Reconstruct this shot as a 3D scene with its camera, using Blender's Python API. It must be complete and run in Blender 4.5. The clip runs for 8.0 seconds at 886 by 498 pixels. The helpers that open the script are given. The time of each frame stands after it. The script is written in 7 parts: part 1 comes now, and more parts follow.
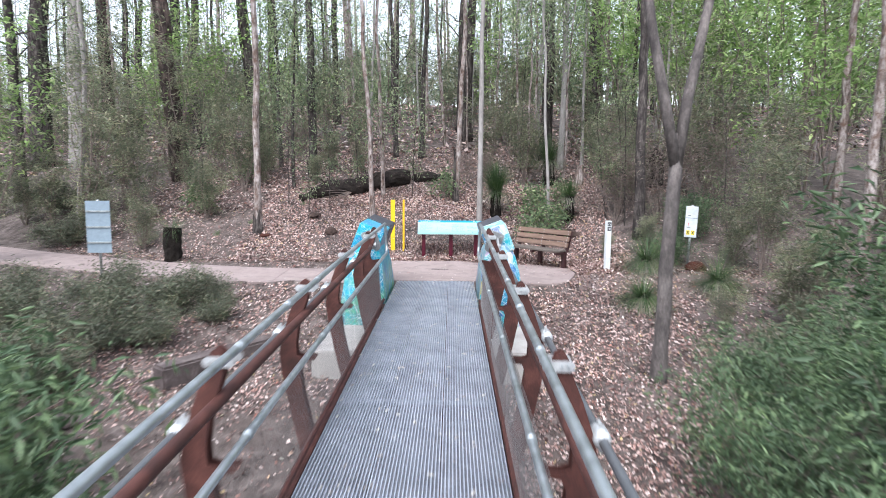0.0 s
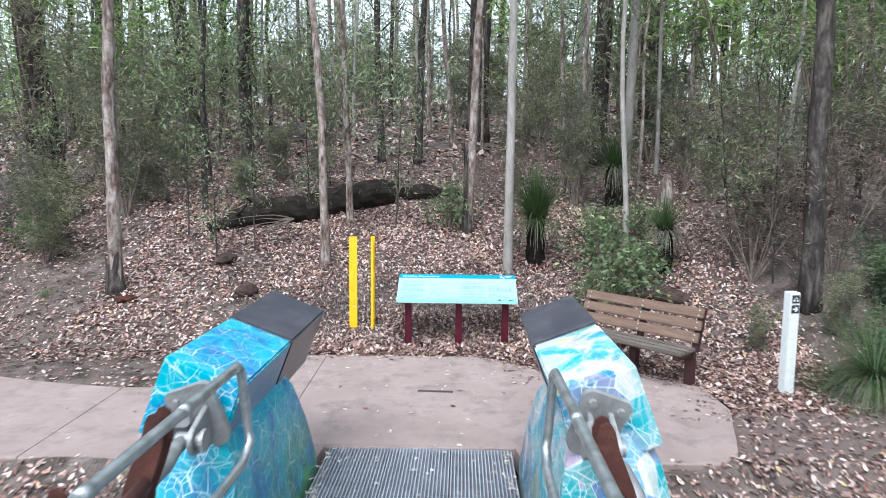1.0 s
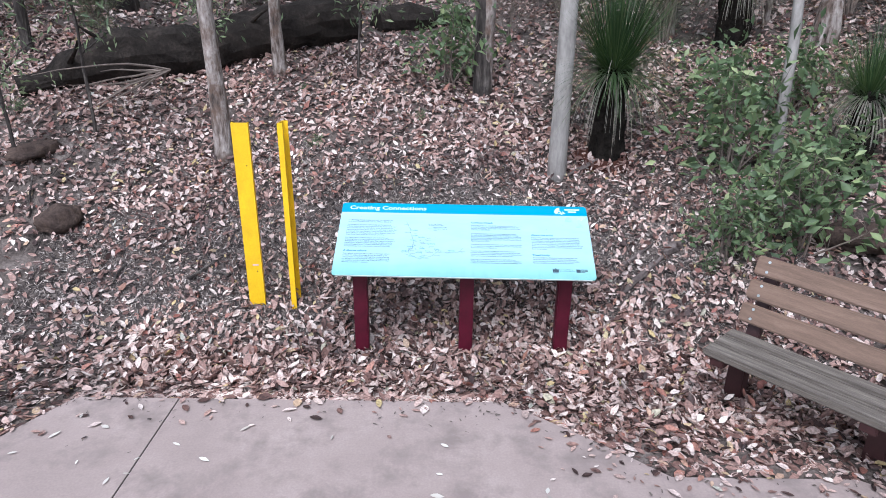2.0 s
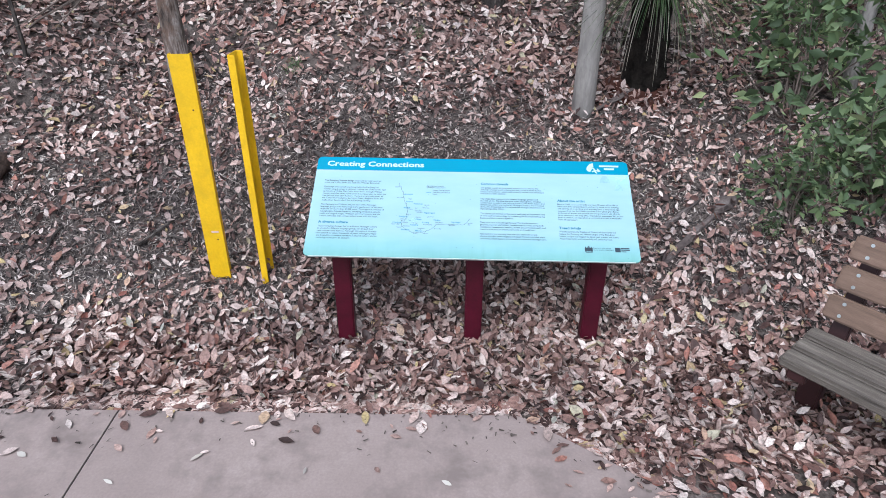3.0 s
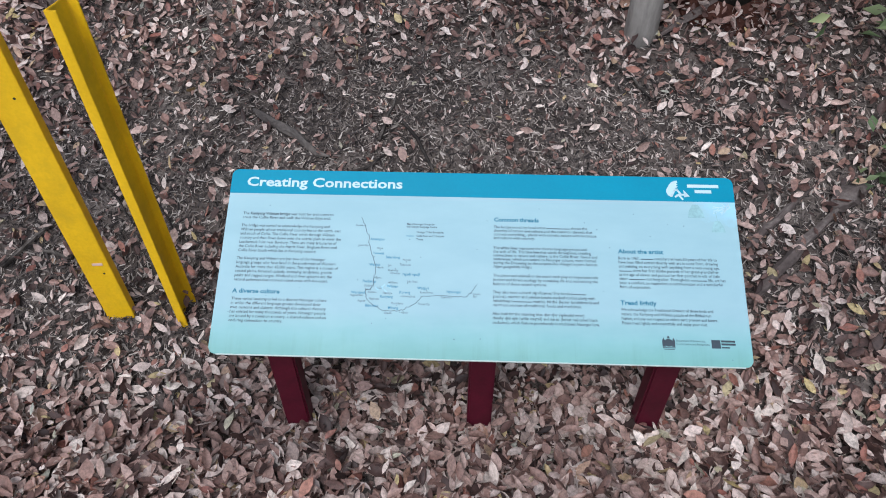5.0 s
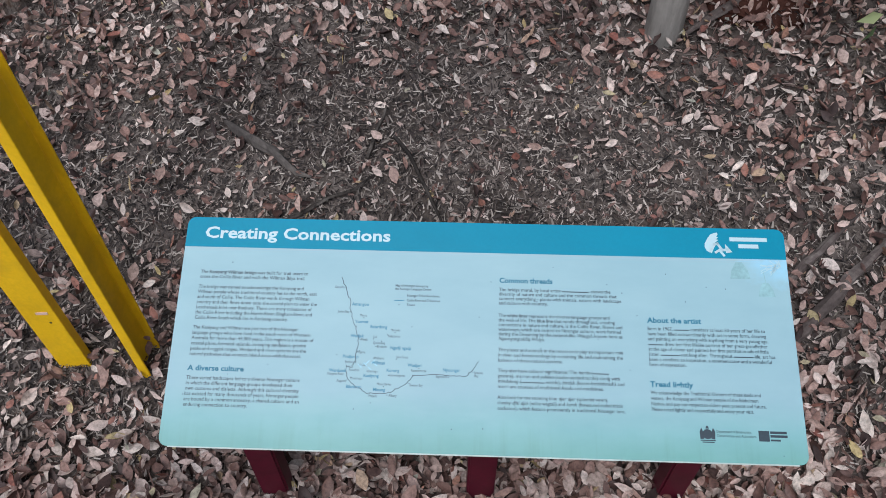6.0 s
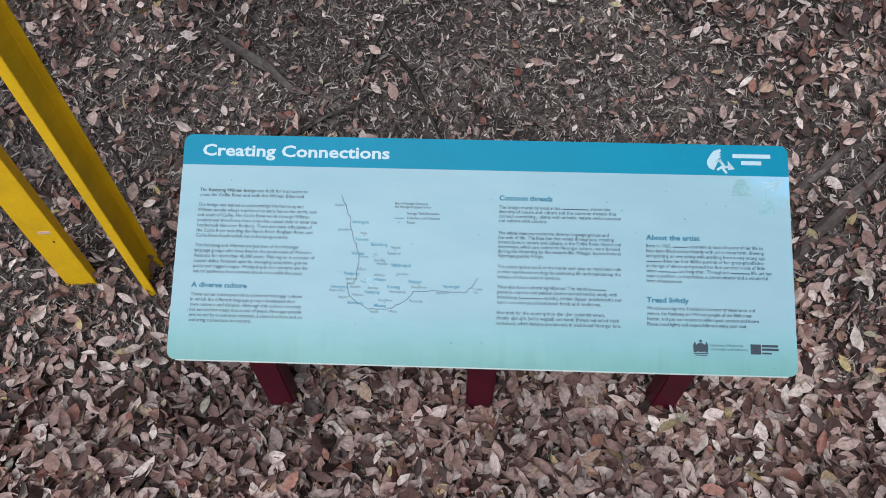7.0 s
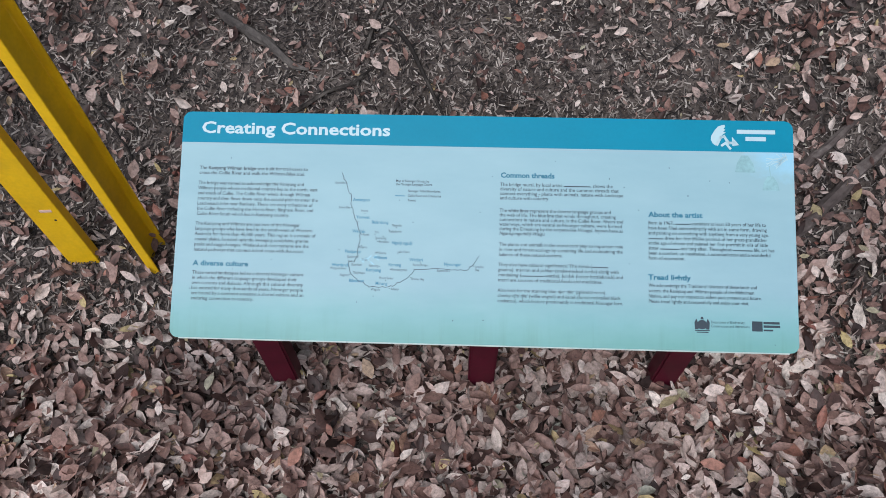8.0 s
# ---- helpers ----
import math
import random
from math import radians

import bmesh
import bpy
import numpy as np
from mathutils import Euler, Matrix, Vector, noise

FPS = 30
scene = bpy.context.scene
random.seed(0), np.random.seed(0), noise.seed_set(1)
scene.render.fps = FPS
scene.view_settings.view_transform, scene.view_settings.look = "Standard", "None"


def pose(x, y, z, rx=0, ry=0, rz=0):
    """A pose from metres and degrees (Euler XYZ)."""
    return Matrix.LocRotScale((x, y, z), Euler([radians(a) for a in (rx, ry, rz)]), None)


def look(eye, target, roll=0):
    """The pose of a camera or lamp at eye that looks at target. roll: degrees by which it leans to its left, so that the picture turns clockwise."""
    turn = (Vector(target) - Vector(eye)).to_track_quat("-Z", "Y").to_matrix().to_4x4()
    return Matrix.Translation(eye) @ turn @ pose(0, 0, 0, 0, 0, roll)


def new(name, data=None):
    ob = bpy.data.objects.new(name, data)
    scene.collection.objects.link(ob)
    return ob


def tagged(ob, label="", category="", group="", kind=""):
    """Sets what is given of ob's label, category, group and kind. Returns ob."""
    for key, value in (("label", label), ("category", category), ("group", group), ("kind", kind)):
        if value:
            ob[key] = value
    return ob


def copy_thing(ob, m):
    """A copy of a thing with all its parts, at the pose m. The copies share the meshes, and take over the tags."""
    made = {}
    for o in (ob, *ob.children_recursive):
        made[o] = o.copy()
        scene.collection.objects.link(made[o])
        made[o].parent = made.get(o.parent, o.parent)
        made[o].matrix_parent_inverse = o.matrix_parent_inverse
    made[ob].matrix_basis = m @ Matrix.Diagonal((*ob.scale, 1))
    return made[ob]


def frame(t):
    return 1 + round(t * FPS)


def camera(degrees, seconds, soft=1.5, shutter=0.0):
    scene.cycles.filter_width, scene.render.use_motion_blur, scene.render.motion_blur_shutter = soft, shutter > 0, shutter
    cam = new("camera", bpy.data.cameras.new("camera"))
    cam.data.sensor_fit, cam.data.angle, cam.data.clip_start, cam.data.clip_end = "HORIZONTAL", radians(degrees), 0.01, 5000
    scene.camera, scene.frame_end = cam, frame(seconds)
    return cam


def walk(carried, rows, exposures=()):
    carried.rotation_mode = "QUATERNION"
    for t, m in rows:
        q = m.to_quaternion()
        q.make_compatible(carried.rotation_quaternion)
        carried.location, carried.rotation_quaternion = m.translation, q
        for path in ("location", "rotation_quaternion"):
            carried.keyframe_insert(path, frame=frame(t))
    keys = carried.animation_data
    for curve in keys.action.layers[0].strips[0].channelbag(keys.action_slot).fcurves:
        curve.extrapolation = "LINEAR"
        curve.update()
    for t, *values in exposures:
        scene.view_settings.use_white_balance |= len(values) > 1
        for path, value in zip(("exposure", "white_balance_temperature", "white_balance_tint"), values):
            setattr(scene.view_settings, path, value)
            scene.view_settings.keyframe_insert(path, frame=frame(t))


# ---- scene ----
cam = camera(70.0, 8.0, soft=0.8, shutter=0.15)
PATH = [
    (0, (-0.172, 0.445, 1.982), (-0.136, 2.43, 1.736), 0.5),
    (0.2, (-0.039, 2.681, 2.039), (-0.009, 4.668, 1.81), 0.4),
    (0.3, (-0.094, 3.809, 2.055), (-0.051, 5.796, 1.835), 0.6),
    (0.5, (0.049, 5.544, 2.059), (0.065, 7.532, 1.841), 0.7),
    (0.7, (0.061, 6.189, 2.051), (0.066, 8.177, 1.831), 0.5),
    (0.9, (0.039, 6.716, 2.035), (0.047, 8.704, 1.818), 0.5),
    (1, (0.043, 7.163, 2.035), (0.049, 9.151, 1.816), 0.6),
    (1.1, (0.047, 7.732, 2.018), (0.059, 9.72, 1.801), 0.5),
    (1.2, (0.078, 8.363, 1.985), (0.084, 10.351, 1.769), 0.4),
    (1.3, (0.094, 9.028, 1.976), (0.099, 11.008, 1.69), 0.4),
    (1.5, (0.124, 10.294, 1.976), (0.13, 12.237, 1.503), 0.8),
    (2, (0.134, 11.462, 1.977), (0.13, 13.324, 1.247), 0.7),
    (2.2, (0.173, 11.682, 1.988), (0.157, 13.517, 1.194), 0.6),
    (3.3, (0.134, 12.467, 1.931), (0.119, 14.17, 0.882), 0.4),
    (3.5, (0.135, 12.595, 1.928), (0.118, 14.271, 0.837), 0.4),
    (4, (0.147, 12.929, 1.931), (0.126, 14.538, 0.744), 0.2),
    (4.5, (0.168, 13.265, 1.93), (0.146, 14.806, 0.654), 0.1),
    (5, (0.169, 13.603, 1.929), (0.142, 15.074, 0.575), -0.2),
    (5.2, (0.167, 13.732, 1.926), (0.139, 15.184, 0.551), -0.3),
    (6.3, (0.177, 13.993, 1.895), (0.156, 15.35, 0.425), -0.1),
    (6.5, (0.181, 13.992, 1.895), (0.156, 15.299, 0.381), -0.3),
    (7, (0.175, 13.972, 1.891), (0.15, 15.193, 0.306), -0.4),
    (7.5, (0.166, 13.968, 1.884), (0.149, 15.152, 0.273), -0.2),
    (8, (0.18, 13.978, 1.89), (0.145, 15.137, 0.261), -1.0),
]
EXPOSURE = [(0, 1.6, 5850, 12), (1.0, 1.42, 5750, 7), (1.2, 1.3, 5650, 8), (1.5, 1.3, 5500, 10), (2.2, 1.12, 5600, 11), (3.5, 0.78, 5650, 9), (4.5, 0.55, 5750, 9), (5.2, 0.4, 5850, 9), (6.3, 0.2, 5950, 9), (8, 0.2, 5950, 9)]
walk(cam, [(t, look(eye, target, roll)) for t, eye, target, roll in PATH], EXPOSURE)

# ---- light ----
SUN_UP, SUN_ROUND = radians(57), radians(200)
world = bpy.data.worlds.new("overcast_sky")
scene.world = world
world.use_nodes = True
wn, wl = world.node_tree.nodes, world.node_tree.links
wn.clear()
sky = wn.new("ShaderNodeTexSky")
sky.sky_type, sky.sun_disc = "NISHITA", False
sky.sun_elevation, sky.sun_rotation = SUN_UP, SUN_ROUND
sky.dust_density, sky.air_density, sky.ozone_density = 4.0, 1.4, 1.0
sat = wn.new("ShaderNodeHueSaturation")
sat.inputs["Saturation"].default_value = 0.34
bg = wn.new("ShaderNodeBackground")
bg.inputs["Strength"].default_value = 0.15
wo = wn.new("ShaderNodeOutputWorld")
wl.new(sky.outputs[0], sat.inputs["Color"])
wl.new(sat.outputs[0], bg.inputs["Color"])
wl.new(bg.outputs[0], wo.inputs["Surface"])

sun = new("sun", bpy.data.lights.new("sun", "SUN"))
sun.data.energy, sun.data.angle, sun.data.color = 0.65, radians(40), (1.0, 0.985, 0.965)
sun.matrix_world = look((0, 0, 30), (0 + math.sin(SUN_ROUND) * -math.cos(SUN_UP), 0 - math.cos(SUN_ROUND) * math.cos(SUN_UP), 30 - math.sin(SUN_UP)))


# ---- materials ----
def mat_base(name):
    m = bpy.data.materials.new(name)
    m.use_nodes = True
    nt = m.node_tree
    bsdf = nt.nodes["Principled BSDF"]
    return m, nt, bsdf


def ramp_node(nt, stops, interp="LINEAR"):
    r = nt.nodes.new("ShaderNodeValToRGB")
    r.color_ramp.interpolation = interp
    els = r.color_ramp.elements
    while len(els) < len(stops):
        els.new(0.5)
    for e, (p, c) in zip(els, stops):
        e.position, e.color = p, (*c, 1)
    return r


def coords(nt, scale=(1, 1, 1), kind="Object"):
    tc = nt.nodes.new("ShaderNodeTexCoord")
    mp = nt.nodes.new("ShaderNodeMapping")
    mp.inputs["Scale"].default_value = scale
    nt.links.new(tc.outputs[kind], mp.inputs["Vector"])
    return mp.outputs[0]


def noise_node(nt, vec, scale, detail=4, rough=0.6, dist=0.0):
    n = nt.nodes.new("ShaderNodeTexNoise")
    n.inputs["Scale"].default_value = scale
    n.inputs["Detail"].default_value = detail
    n.inputs["Roughness"].default_value = rough
    n.inputs["Distortion"].default_value = dist
    nt.links.new(vec, n.inputs["Vector"])
    return n


def mix_node(nt, fac, a, b, mode="MIX"):
    n = nt.nodes.new("ShaderNodeMix")
    n.data_type, n.blend_type = "RGBA", mode
    for sock, v in ((n.inputs[0], fac), (n.inputs[6], a), (n.inputs[7], b)):
        if hasattr(v, "links"):
            nt.links.new(v, sock)
        elif isinstance(v, (int, float)):
            sock.default_value = v
        else:
            sock.default_value = (*v, 1)
    return n.outputs[2]


def bump_node(nt, bsdf, height, strength, dist=0.02):
    b = nt.nodes.new("ShaderNodeBump")
    b.inputs["Strength"].default_value = strength
    b.inputs["Distance"].default_value = dist
    nt.links.new(height, b.inputs["Height"])
    nt.links.new(b.outputs[0], bsdf.inputs["Normal"])


def surface(name, stops, scale=6, rough=0.8, metal=0.0, stretch=(1, 1, 1), bump=0.3, dist=0.01, fine=60, spec=0.4, dirt=None, dirt_scale=2.0, detail=5):
    """Noise-driven colour at two scales, with relief."""
    m, nt, b = mat_base(name)
    vec = coords(nt, stretch)
    big = noise_node(nt, vec, scale, detail, 0.65, 0.4)
    small = noise_node(nt, vec, fine, 3, 0.6)
    mixf = nt.nodes.new("ShaderNodeMath")
    mixf.operation = "MULTIPLY_ADD"
    nt.links.new(small.outputs[0], mixf.inputs[0])
    mixf.inputs[1].default_value = 0.45
    nt.links.new(big.outputs[0], mixf.inputs[2])
    sub = nt.nodes.new("ShaderNodeMath")
    sub.operation = "SUBTRACT"
    nt.links.new(mixf.outputs[0], sub.inputs[0])
    sub.inputs[1].default_value = 0.22
    r = ramp_node(nt, stops)
    nt.links.new(sub.outputs[0], r.inputs[0])
    col = r.outputs[0]
    if dirt:
        d = noise_node(nt, coords(nt), dirt_scale, 5, 0.7)
        dr = ramp_node(nt, [(0.48, (0, 0, 0)), (0.66, (1, 1, 1))])
        nt.links.new(d.outputs[0], dr.inputs[0])
        col = mix_node(nt, dr.outputs[0], col, dirt)
    nt.links.new(col, b.inputs["Base Color"])
    b.inputs["Roughness"].default_value = rough
    b.inputs["Metallic"].default_value = metal
    b.inputs["Specular IOR Level"].default_value = spec
    bump_node(nt, b, sub.outputs[0], bump, dist)
    return m


def leafy(name, stops, rough=0.55, lucent=0.3, spec=0.35, mottle=0.0):
    """Leaves: colour by island, with light coming through."""
    m, nt, b = mat_base(name)
    g = nt.nodes.new("ShaderNodeNewGeometry")
    r = ramp_node(nt, stops)
    nt.links.new(g.outputs["Random Per Island"], r.inputs[0])
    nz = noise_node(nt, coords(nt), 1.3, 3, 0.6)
    # living leaves: lit and shaded clumps painted as warm-bright and cool-dark patches
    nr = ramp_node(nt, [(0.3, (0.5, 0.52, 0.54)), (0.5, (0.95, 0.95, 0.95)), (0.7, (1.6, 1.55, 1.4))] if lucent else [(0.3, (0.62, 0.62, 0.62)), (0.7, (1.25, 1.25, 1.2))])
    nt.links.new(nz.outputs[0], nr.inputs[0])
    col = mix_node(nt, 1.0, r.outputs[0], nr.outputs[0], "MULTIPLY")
    if mottle:
        sp = noise_node(nt, coords(nt), 70, 4, 0.7)
        sr = ramp_node(nt, [(0.32, (1 - mottle,) * 3), (0.62, (1 + mottle * 0.4,) * 3)])
        nt.links.new(sp.outputs[0], sr.inputs[0])
        col = mix_node(nt, 1.0, col, sr.outputs[0], "MULTIPLY")
    nt.links.new(col, b.inputs["Base Color"])
    b.inputs["Roughness"].default_value = rough
    b.inputs["Specular IOR Level"].default_value = spec
    if lucent:
        t = nt.nodes.new("ShaderNodeBsdfTranslucent")
        nt.links.new(col, t.inputs["Color"])
        mx = nt.nodes.new("ShaderNodeMixShader")
        mx.inputs[0].default_value = lucent
        nt.links.new(b.outputs[0], mx.inputs[1])
        nt.links.new(t.outputs[0], mx.inputs[2])
        nt.links.new(mx.outputs[0], nt.nodes["Material Output"].inputs["Surface"])
    return m


def plain(name, col, rough=0.5, metal=0.0, spec=0.5, vary=0.12, scale=14, bump=0.05):
    lo = tuple(c * (1 - vary) for c in col)
    hi = tuple(min(1, c * (1 + vary)) for c in col)
    return surface(name, [(0.3, lo), (0.7, hi)], scale=scale, rough=rough, metal=metal, bump=bump, dist=0.002, spec=spec, fine=120)


M_SOIL = surface("forest_soil", [(0.25, (0.02, 0.016, 0.014)), (0.5, (0.085, 0.068, 0.06)), (0.75, (0.21, 0.175, 0.158))], scale=4.2, fine=55, rough=0.95, bump=0.9, dist=0.03, spec=0.15, dirt=(0.11, 0.088, 0.077), dirt_scale=1.6, stretch=(1, 1, 1))
nt = M_SOIL.node_tree
tc = nt.nodes.new("ShaderNodeTexCoord")
mp = nt.nodes.new("ShaderNodeMapping")
mp.inputs["Location"].default_value = (-4.0 / 1.9, -12.05 / 0.75, 0)
mp.inputs["Scale"].default_value = (1 / 1.9, 1 / 0.75, 0)
ln = nt.nodes.new("ShaderNodeVectorMath")
ln.operation = "LENGTH"
nt.links.new(tc.outputs["Object"], mp.inputs["Vector"])
nt.links.new(mp.outputs[0], ln.inputs[0])
wear = noise_node(nt, tc.outputs["Object"], 3.0, 4, 0.6)
ad = nt.nodes.new("ShaderNodeMath")
ad.operation = "ADD"
nt.links.new(ln.outputs["Value"], ad.inputs[0])
nt.links.new(wear.outputs[0], ad.inputs[1])
wr = ramp_node(nt, [(0.0, (1, 1, 1)), (0.95, (0.9, 0.9, 0.9)), (1.0, (0, 0, 0))])
half = nt.nodes.new("ShaderNodeMath")
half.operation = "MULTIPLY"
half.inputs[1].default_value = 0.62
nt.links.new(ad.outputs[0], half.inputs[0])
nt.links.new(half.outputs[0], wr.inputs[0])
soil_b = nt.nodes["Principled BSDF"]
old = soil_b.inputs["Base Color"].links[0].from_socket
nt.links.new(mix_node(nt, wr.outputs[0], old, (0.14, 0.108, 0.097)), soil_b.inputs["Base Color"])
M_PATH = surface("pink_concrete", [(0.25, (0.21, 0.163, 0.15)), (0.55, (0.27, 0.213, 0.195)), (0.8, (0.33, 0.265, 0.244))], scale=1.6, fine=90, rough=0.85, bump=0.12, dist=0.004, dirt=(0.185, 0.146, 0.134), dirt_scale=3.2)
M_CONC = surface("grey_concrete", [(0.3, (0.27, 0.25, 0.23)), (0.7, (0.4, 0.38, 0.35))], scale=3, fine=70, rough=0.9, bump=0.2, dist=0.005)
M_JOINT = plain("joint_filler", (0.035, 0.028, 0.025), 0.9)
M_GALV = surface("galvanised_steel", [(0.3, (0.33, 0.36, 0.365)), (0.7, (0.54, 0.57, 0.575))], scale=14, fine=140, rough=0.36, metal=0.8, bump=0.15, dist=0.002, dirt=(0.27, 0.285, 0.28), dirt_scale=9)
M_GRATE = surface("grating_steel", [(0.3, (0.25, 0.268, 0.305)), (0.7, (0.44, 0.465, 0.52))], scale=2.5, fine=60, rough=0.55, metal=0.5, bump=0.1, dist=0.002)
M_RUST = surface("red_brown_steel", [(0.25, (0.024, 0.01, 0.008)), (0.55, (0.068, 0.023, 0.017)), (0.8, (0.13, 0.05, 0.037))], scale=6, fine=90, rough=0.7, metal=0.15, bump=0.2, dist=0.002)
M_CLAMP = surface("bright_zinc", [(0.3, (0.36, 0.37, 0.37)), (0.7, (0.52, 0.53, 0.52))], scale=12, fine=120, rough=0.4, metal=0.35, bump=0.05, dist=0.001)
M_WIRE = plain("mesh_wire", (0.16, 0.15, 0.145), 0.45, 0.5)
M_CABLE = plain("dark_cable", (0.13, 0.135, 0.14), 0.5, 0.5)
M_CLEVIS = surface("cast_fitting", [(0.3, (0.2, 0.205, 0.205)), (0.7, (0.35, 0.355, 0.35))], scale=7, fine=90, rough=0.5, metal=0.45, bump=0.15, dist=0.003)
M_BLACK = surface("dark_sheet_cover", [(0.3, (0.024, 0.025, 0.036)), (0.7, (0.042, 0.043, 0.06))], scale=4, fine=80, rough=0.36, bump=0.06, dist=0.002, spec=0.75, dirt=(0.07, 0.07, 0.078), dirt_scale=5)
M_MAROON = plain("maroon_paint", (0.062, 0.003, 0.012), 0.5, 0.0, 0.3, 0.25, 9)
M_YELLOW = surface("yellow_paint", [(0.3, (0.64, 0.375, 0.003)), (0.7, (0.8, 0.49, 0.006))], scale=5, fine=90, rough=0.42, bump=0.05, dist=0.002, dirt=(0.6, 0.37, 0.01), dirt_scale=7)
M_SCUFF = plain("scuffed_primer", (0.62, 0.42, 0.36), 0.7)
M_WHITE = plain("white_plastic", (0.62, 0.64, 0.63), 0.5, vary=0.08)
M_SIGNBLACK = plain("black_print", (0.02, 0.02, 0.022), 0.5)
M_SIGNYEL = plain("yellow_print", (0.8, 0.62, 0.03), 0.5)
M_SIGNRED = plain("red_print", (0.5, 0.04, 0.03), 0.5)
M_SIGNGREY = plain("sign_back_grey", (0.22, 0.275, 0.315), 0.5, 0.2)
M_WOODBR = surface("brown_painted_slat", [(0.25, (0.095, 0.06, 0.042)), (0.6, (0.165, 0.105, 0.075)), (0.85, (0.23, 0.155, 0.115))], scale=3, fine=50, stretch=(1, 9, 9), rough=0.7, bump=0.2, dist=0.003)
M_WOODGR = surface("weathered_slat", [(0.25, (0.045, 0.036, 0.03)), (0.55, (0.115, 0.096, 0.08)), (0.85, (0.23, 0.2, 0.17))], scale=4, fine=60, stretch=(1, 14, 14), rough=0.85, bump=0.5, dist=0.005)
M_BENCHLEG = plain("oxblood_steel", (0.04, 0.013, 0.013), 0.55, 0.1, vary=0.25)
M_TIMBER = surface("old_timber", [(0.25, (0.035, 0.026, 0.025)), (0.55, (0.095, 0.074, 0.068)), (0.85, (0.22, 0.19, 0.175))], scale=5, fine=60, stretch=(1, 1, 1), rough=0.95, bump=0.6, dist=0.01)
M_CHAR = surface("charred_log", [(0.3, (0.010, 0.008, 0.007)), (0.55, (0.026, 0.021, 0.018)), (0.8, (0.065, 0.05, 0.042))], scale=5, fine=40, stretch=(1, 1, 1), rough=0.95, bump=0.8, dist=0.03, spec=0.15)
M_BLACKTRUNK = surface("black_trunk", [(0.3, (0.004, 0.0035, 0.003)), (0.7, (0.022, 0.018, 0.015))], scale=12, fine=60, rough=0.95, bump=0.9, dist=0.02, spec=0.1)
M_ROCK = surface("laterite_rock", [(0.3, (0.025, 0.018, 0.016)), (0.7, (0.09, 0.062, 0.05))], scale=8, fine=50, rough=0.95, bump=0.8, dist=0.02, spec=0.15)
M_REDSOIL = surface("red_earth", [(0.3, (0.03, 0.012, 0.009)), (0.7, (0.08, 0.034, 0.025))], scale=9, fine=60, rough=0.95, bump=0.7, dist=0.02, spec=0.1)
M_BARK_PALE = surface("pale_bark", [(0.3, (0.035, 0.028, 0.025)), (0.42, (0.13, 0.1, 0.085)), (0.52, (0.26, 0.22, 0.2)), (0.7, (0.42, 0.375, 0.345))], scale=9, fine=30, stretch=(1, 1, 0.3), rough=0.9, bump=1.0, dist=0.035, spec=0.2, dirt=(0.12, 0.075, 0.055), dirt_scale=6)
M_BARK_GREY = surface("smooth_grey_bark", [(0.25, (0.17, 0.155, 0.145)), (0.5, (0.265, 0.243, 0.225)), (0.8, (0.38, 0.355, 0.33))], scale=9, fine=50, stretch=(1, 1, 0.3), rough=0.85, bump=0.4, dist=0.008, spec=0.2)
M_BARK_DARK = surface("dark_rough_bark", [(0.3, (0.014, 0.012, 0.012)), (0.5, (0.06, 0.051, 0.046)), (0.7, (0.15, 0.13, 0.117))], scale=9, fine=30, stretch=(1, 1, 0.25), rough=0.95, bump=1.0, dist=0.04, spec=0.12, dirt=(0.025, 0.021, 0.02), dirt_scale=3)
M_BARK_FORK = surface("mottled_bark", [(0.25, (0.035, 0.03, 0.029)), (0.5, (0.1, 0.087, 0.08)), (0.8, (0.22, 0.19, 0.172))], scale=6, fine=42, stretch=(1, 1, 0.3), rough=0.9, bump=0.8, dist=0.02, spec=0.2, dirt=(0.05, 0.042, 0.04), dirt_scale=1.2)
M_BARK_RED = surface("red_brown_bark", [(0.32, (0.018, 0.014, 0.013)), (0.47, (0.06, 0.045, 0.04)), (0.6, (0.12, 0.088, 0.075)), (0.75, (0.2, 0.16, 0.14))], scale=8, fine=26, stretch=(1, 1, 0.3), rough=0.95, bump=1.0, dist=0.06, spec=0.1, dirt=(0.03, 0.025, 0.023), dirt_scale=2.5)
M_TWIG = plain("dry_twig", (0.16, 0.125, 0.105), 0.9, vary=0.4)
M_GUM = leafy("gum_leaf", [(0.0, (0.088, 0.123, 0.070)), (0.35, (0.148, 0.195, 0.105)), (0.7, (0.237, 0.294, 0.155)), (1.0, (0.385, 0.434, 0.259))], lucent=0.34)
# gum leaves of lit crowns, with that brightness put into the colour
M_GUMLIT = leafy("lit_gum_leaf", [(0.0, (0.121, 0.198, 0.060)), (0.4, (0.220, 0.337, 0.108)), (0.8, (0.339, 0.465, 0.169)), (1.0, (0.504, 0.582, 0.301))], lucent=0.5)
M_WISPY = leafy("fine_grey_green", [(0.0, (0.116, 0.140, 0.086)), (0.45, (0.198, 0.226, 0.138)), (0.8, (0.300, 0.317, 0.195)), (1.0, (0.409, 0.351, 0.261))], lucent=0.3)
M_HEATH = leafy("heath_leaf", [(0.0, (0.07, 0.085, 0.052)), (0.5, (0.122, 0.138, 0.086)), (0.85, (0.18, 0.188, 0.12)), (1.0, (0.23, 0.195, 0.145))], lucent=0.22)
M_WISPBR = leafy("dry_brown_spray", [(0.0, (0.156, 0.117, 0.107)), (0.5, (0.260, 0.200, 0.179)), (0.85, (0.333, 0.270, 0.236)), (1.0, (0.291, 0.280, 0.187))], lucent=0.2)
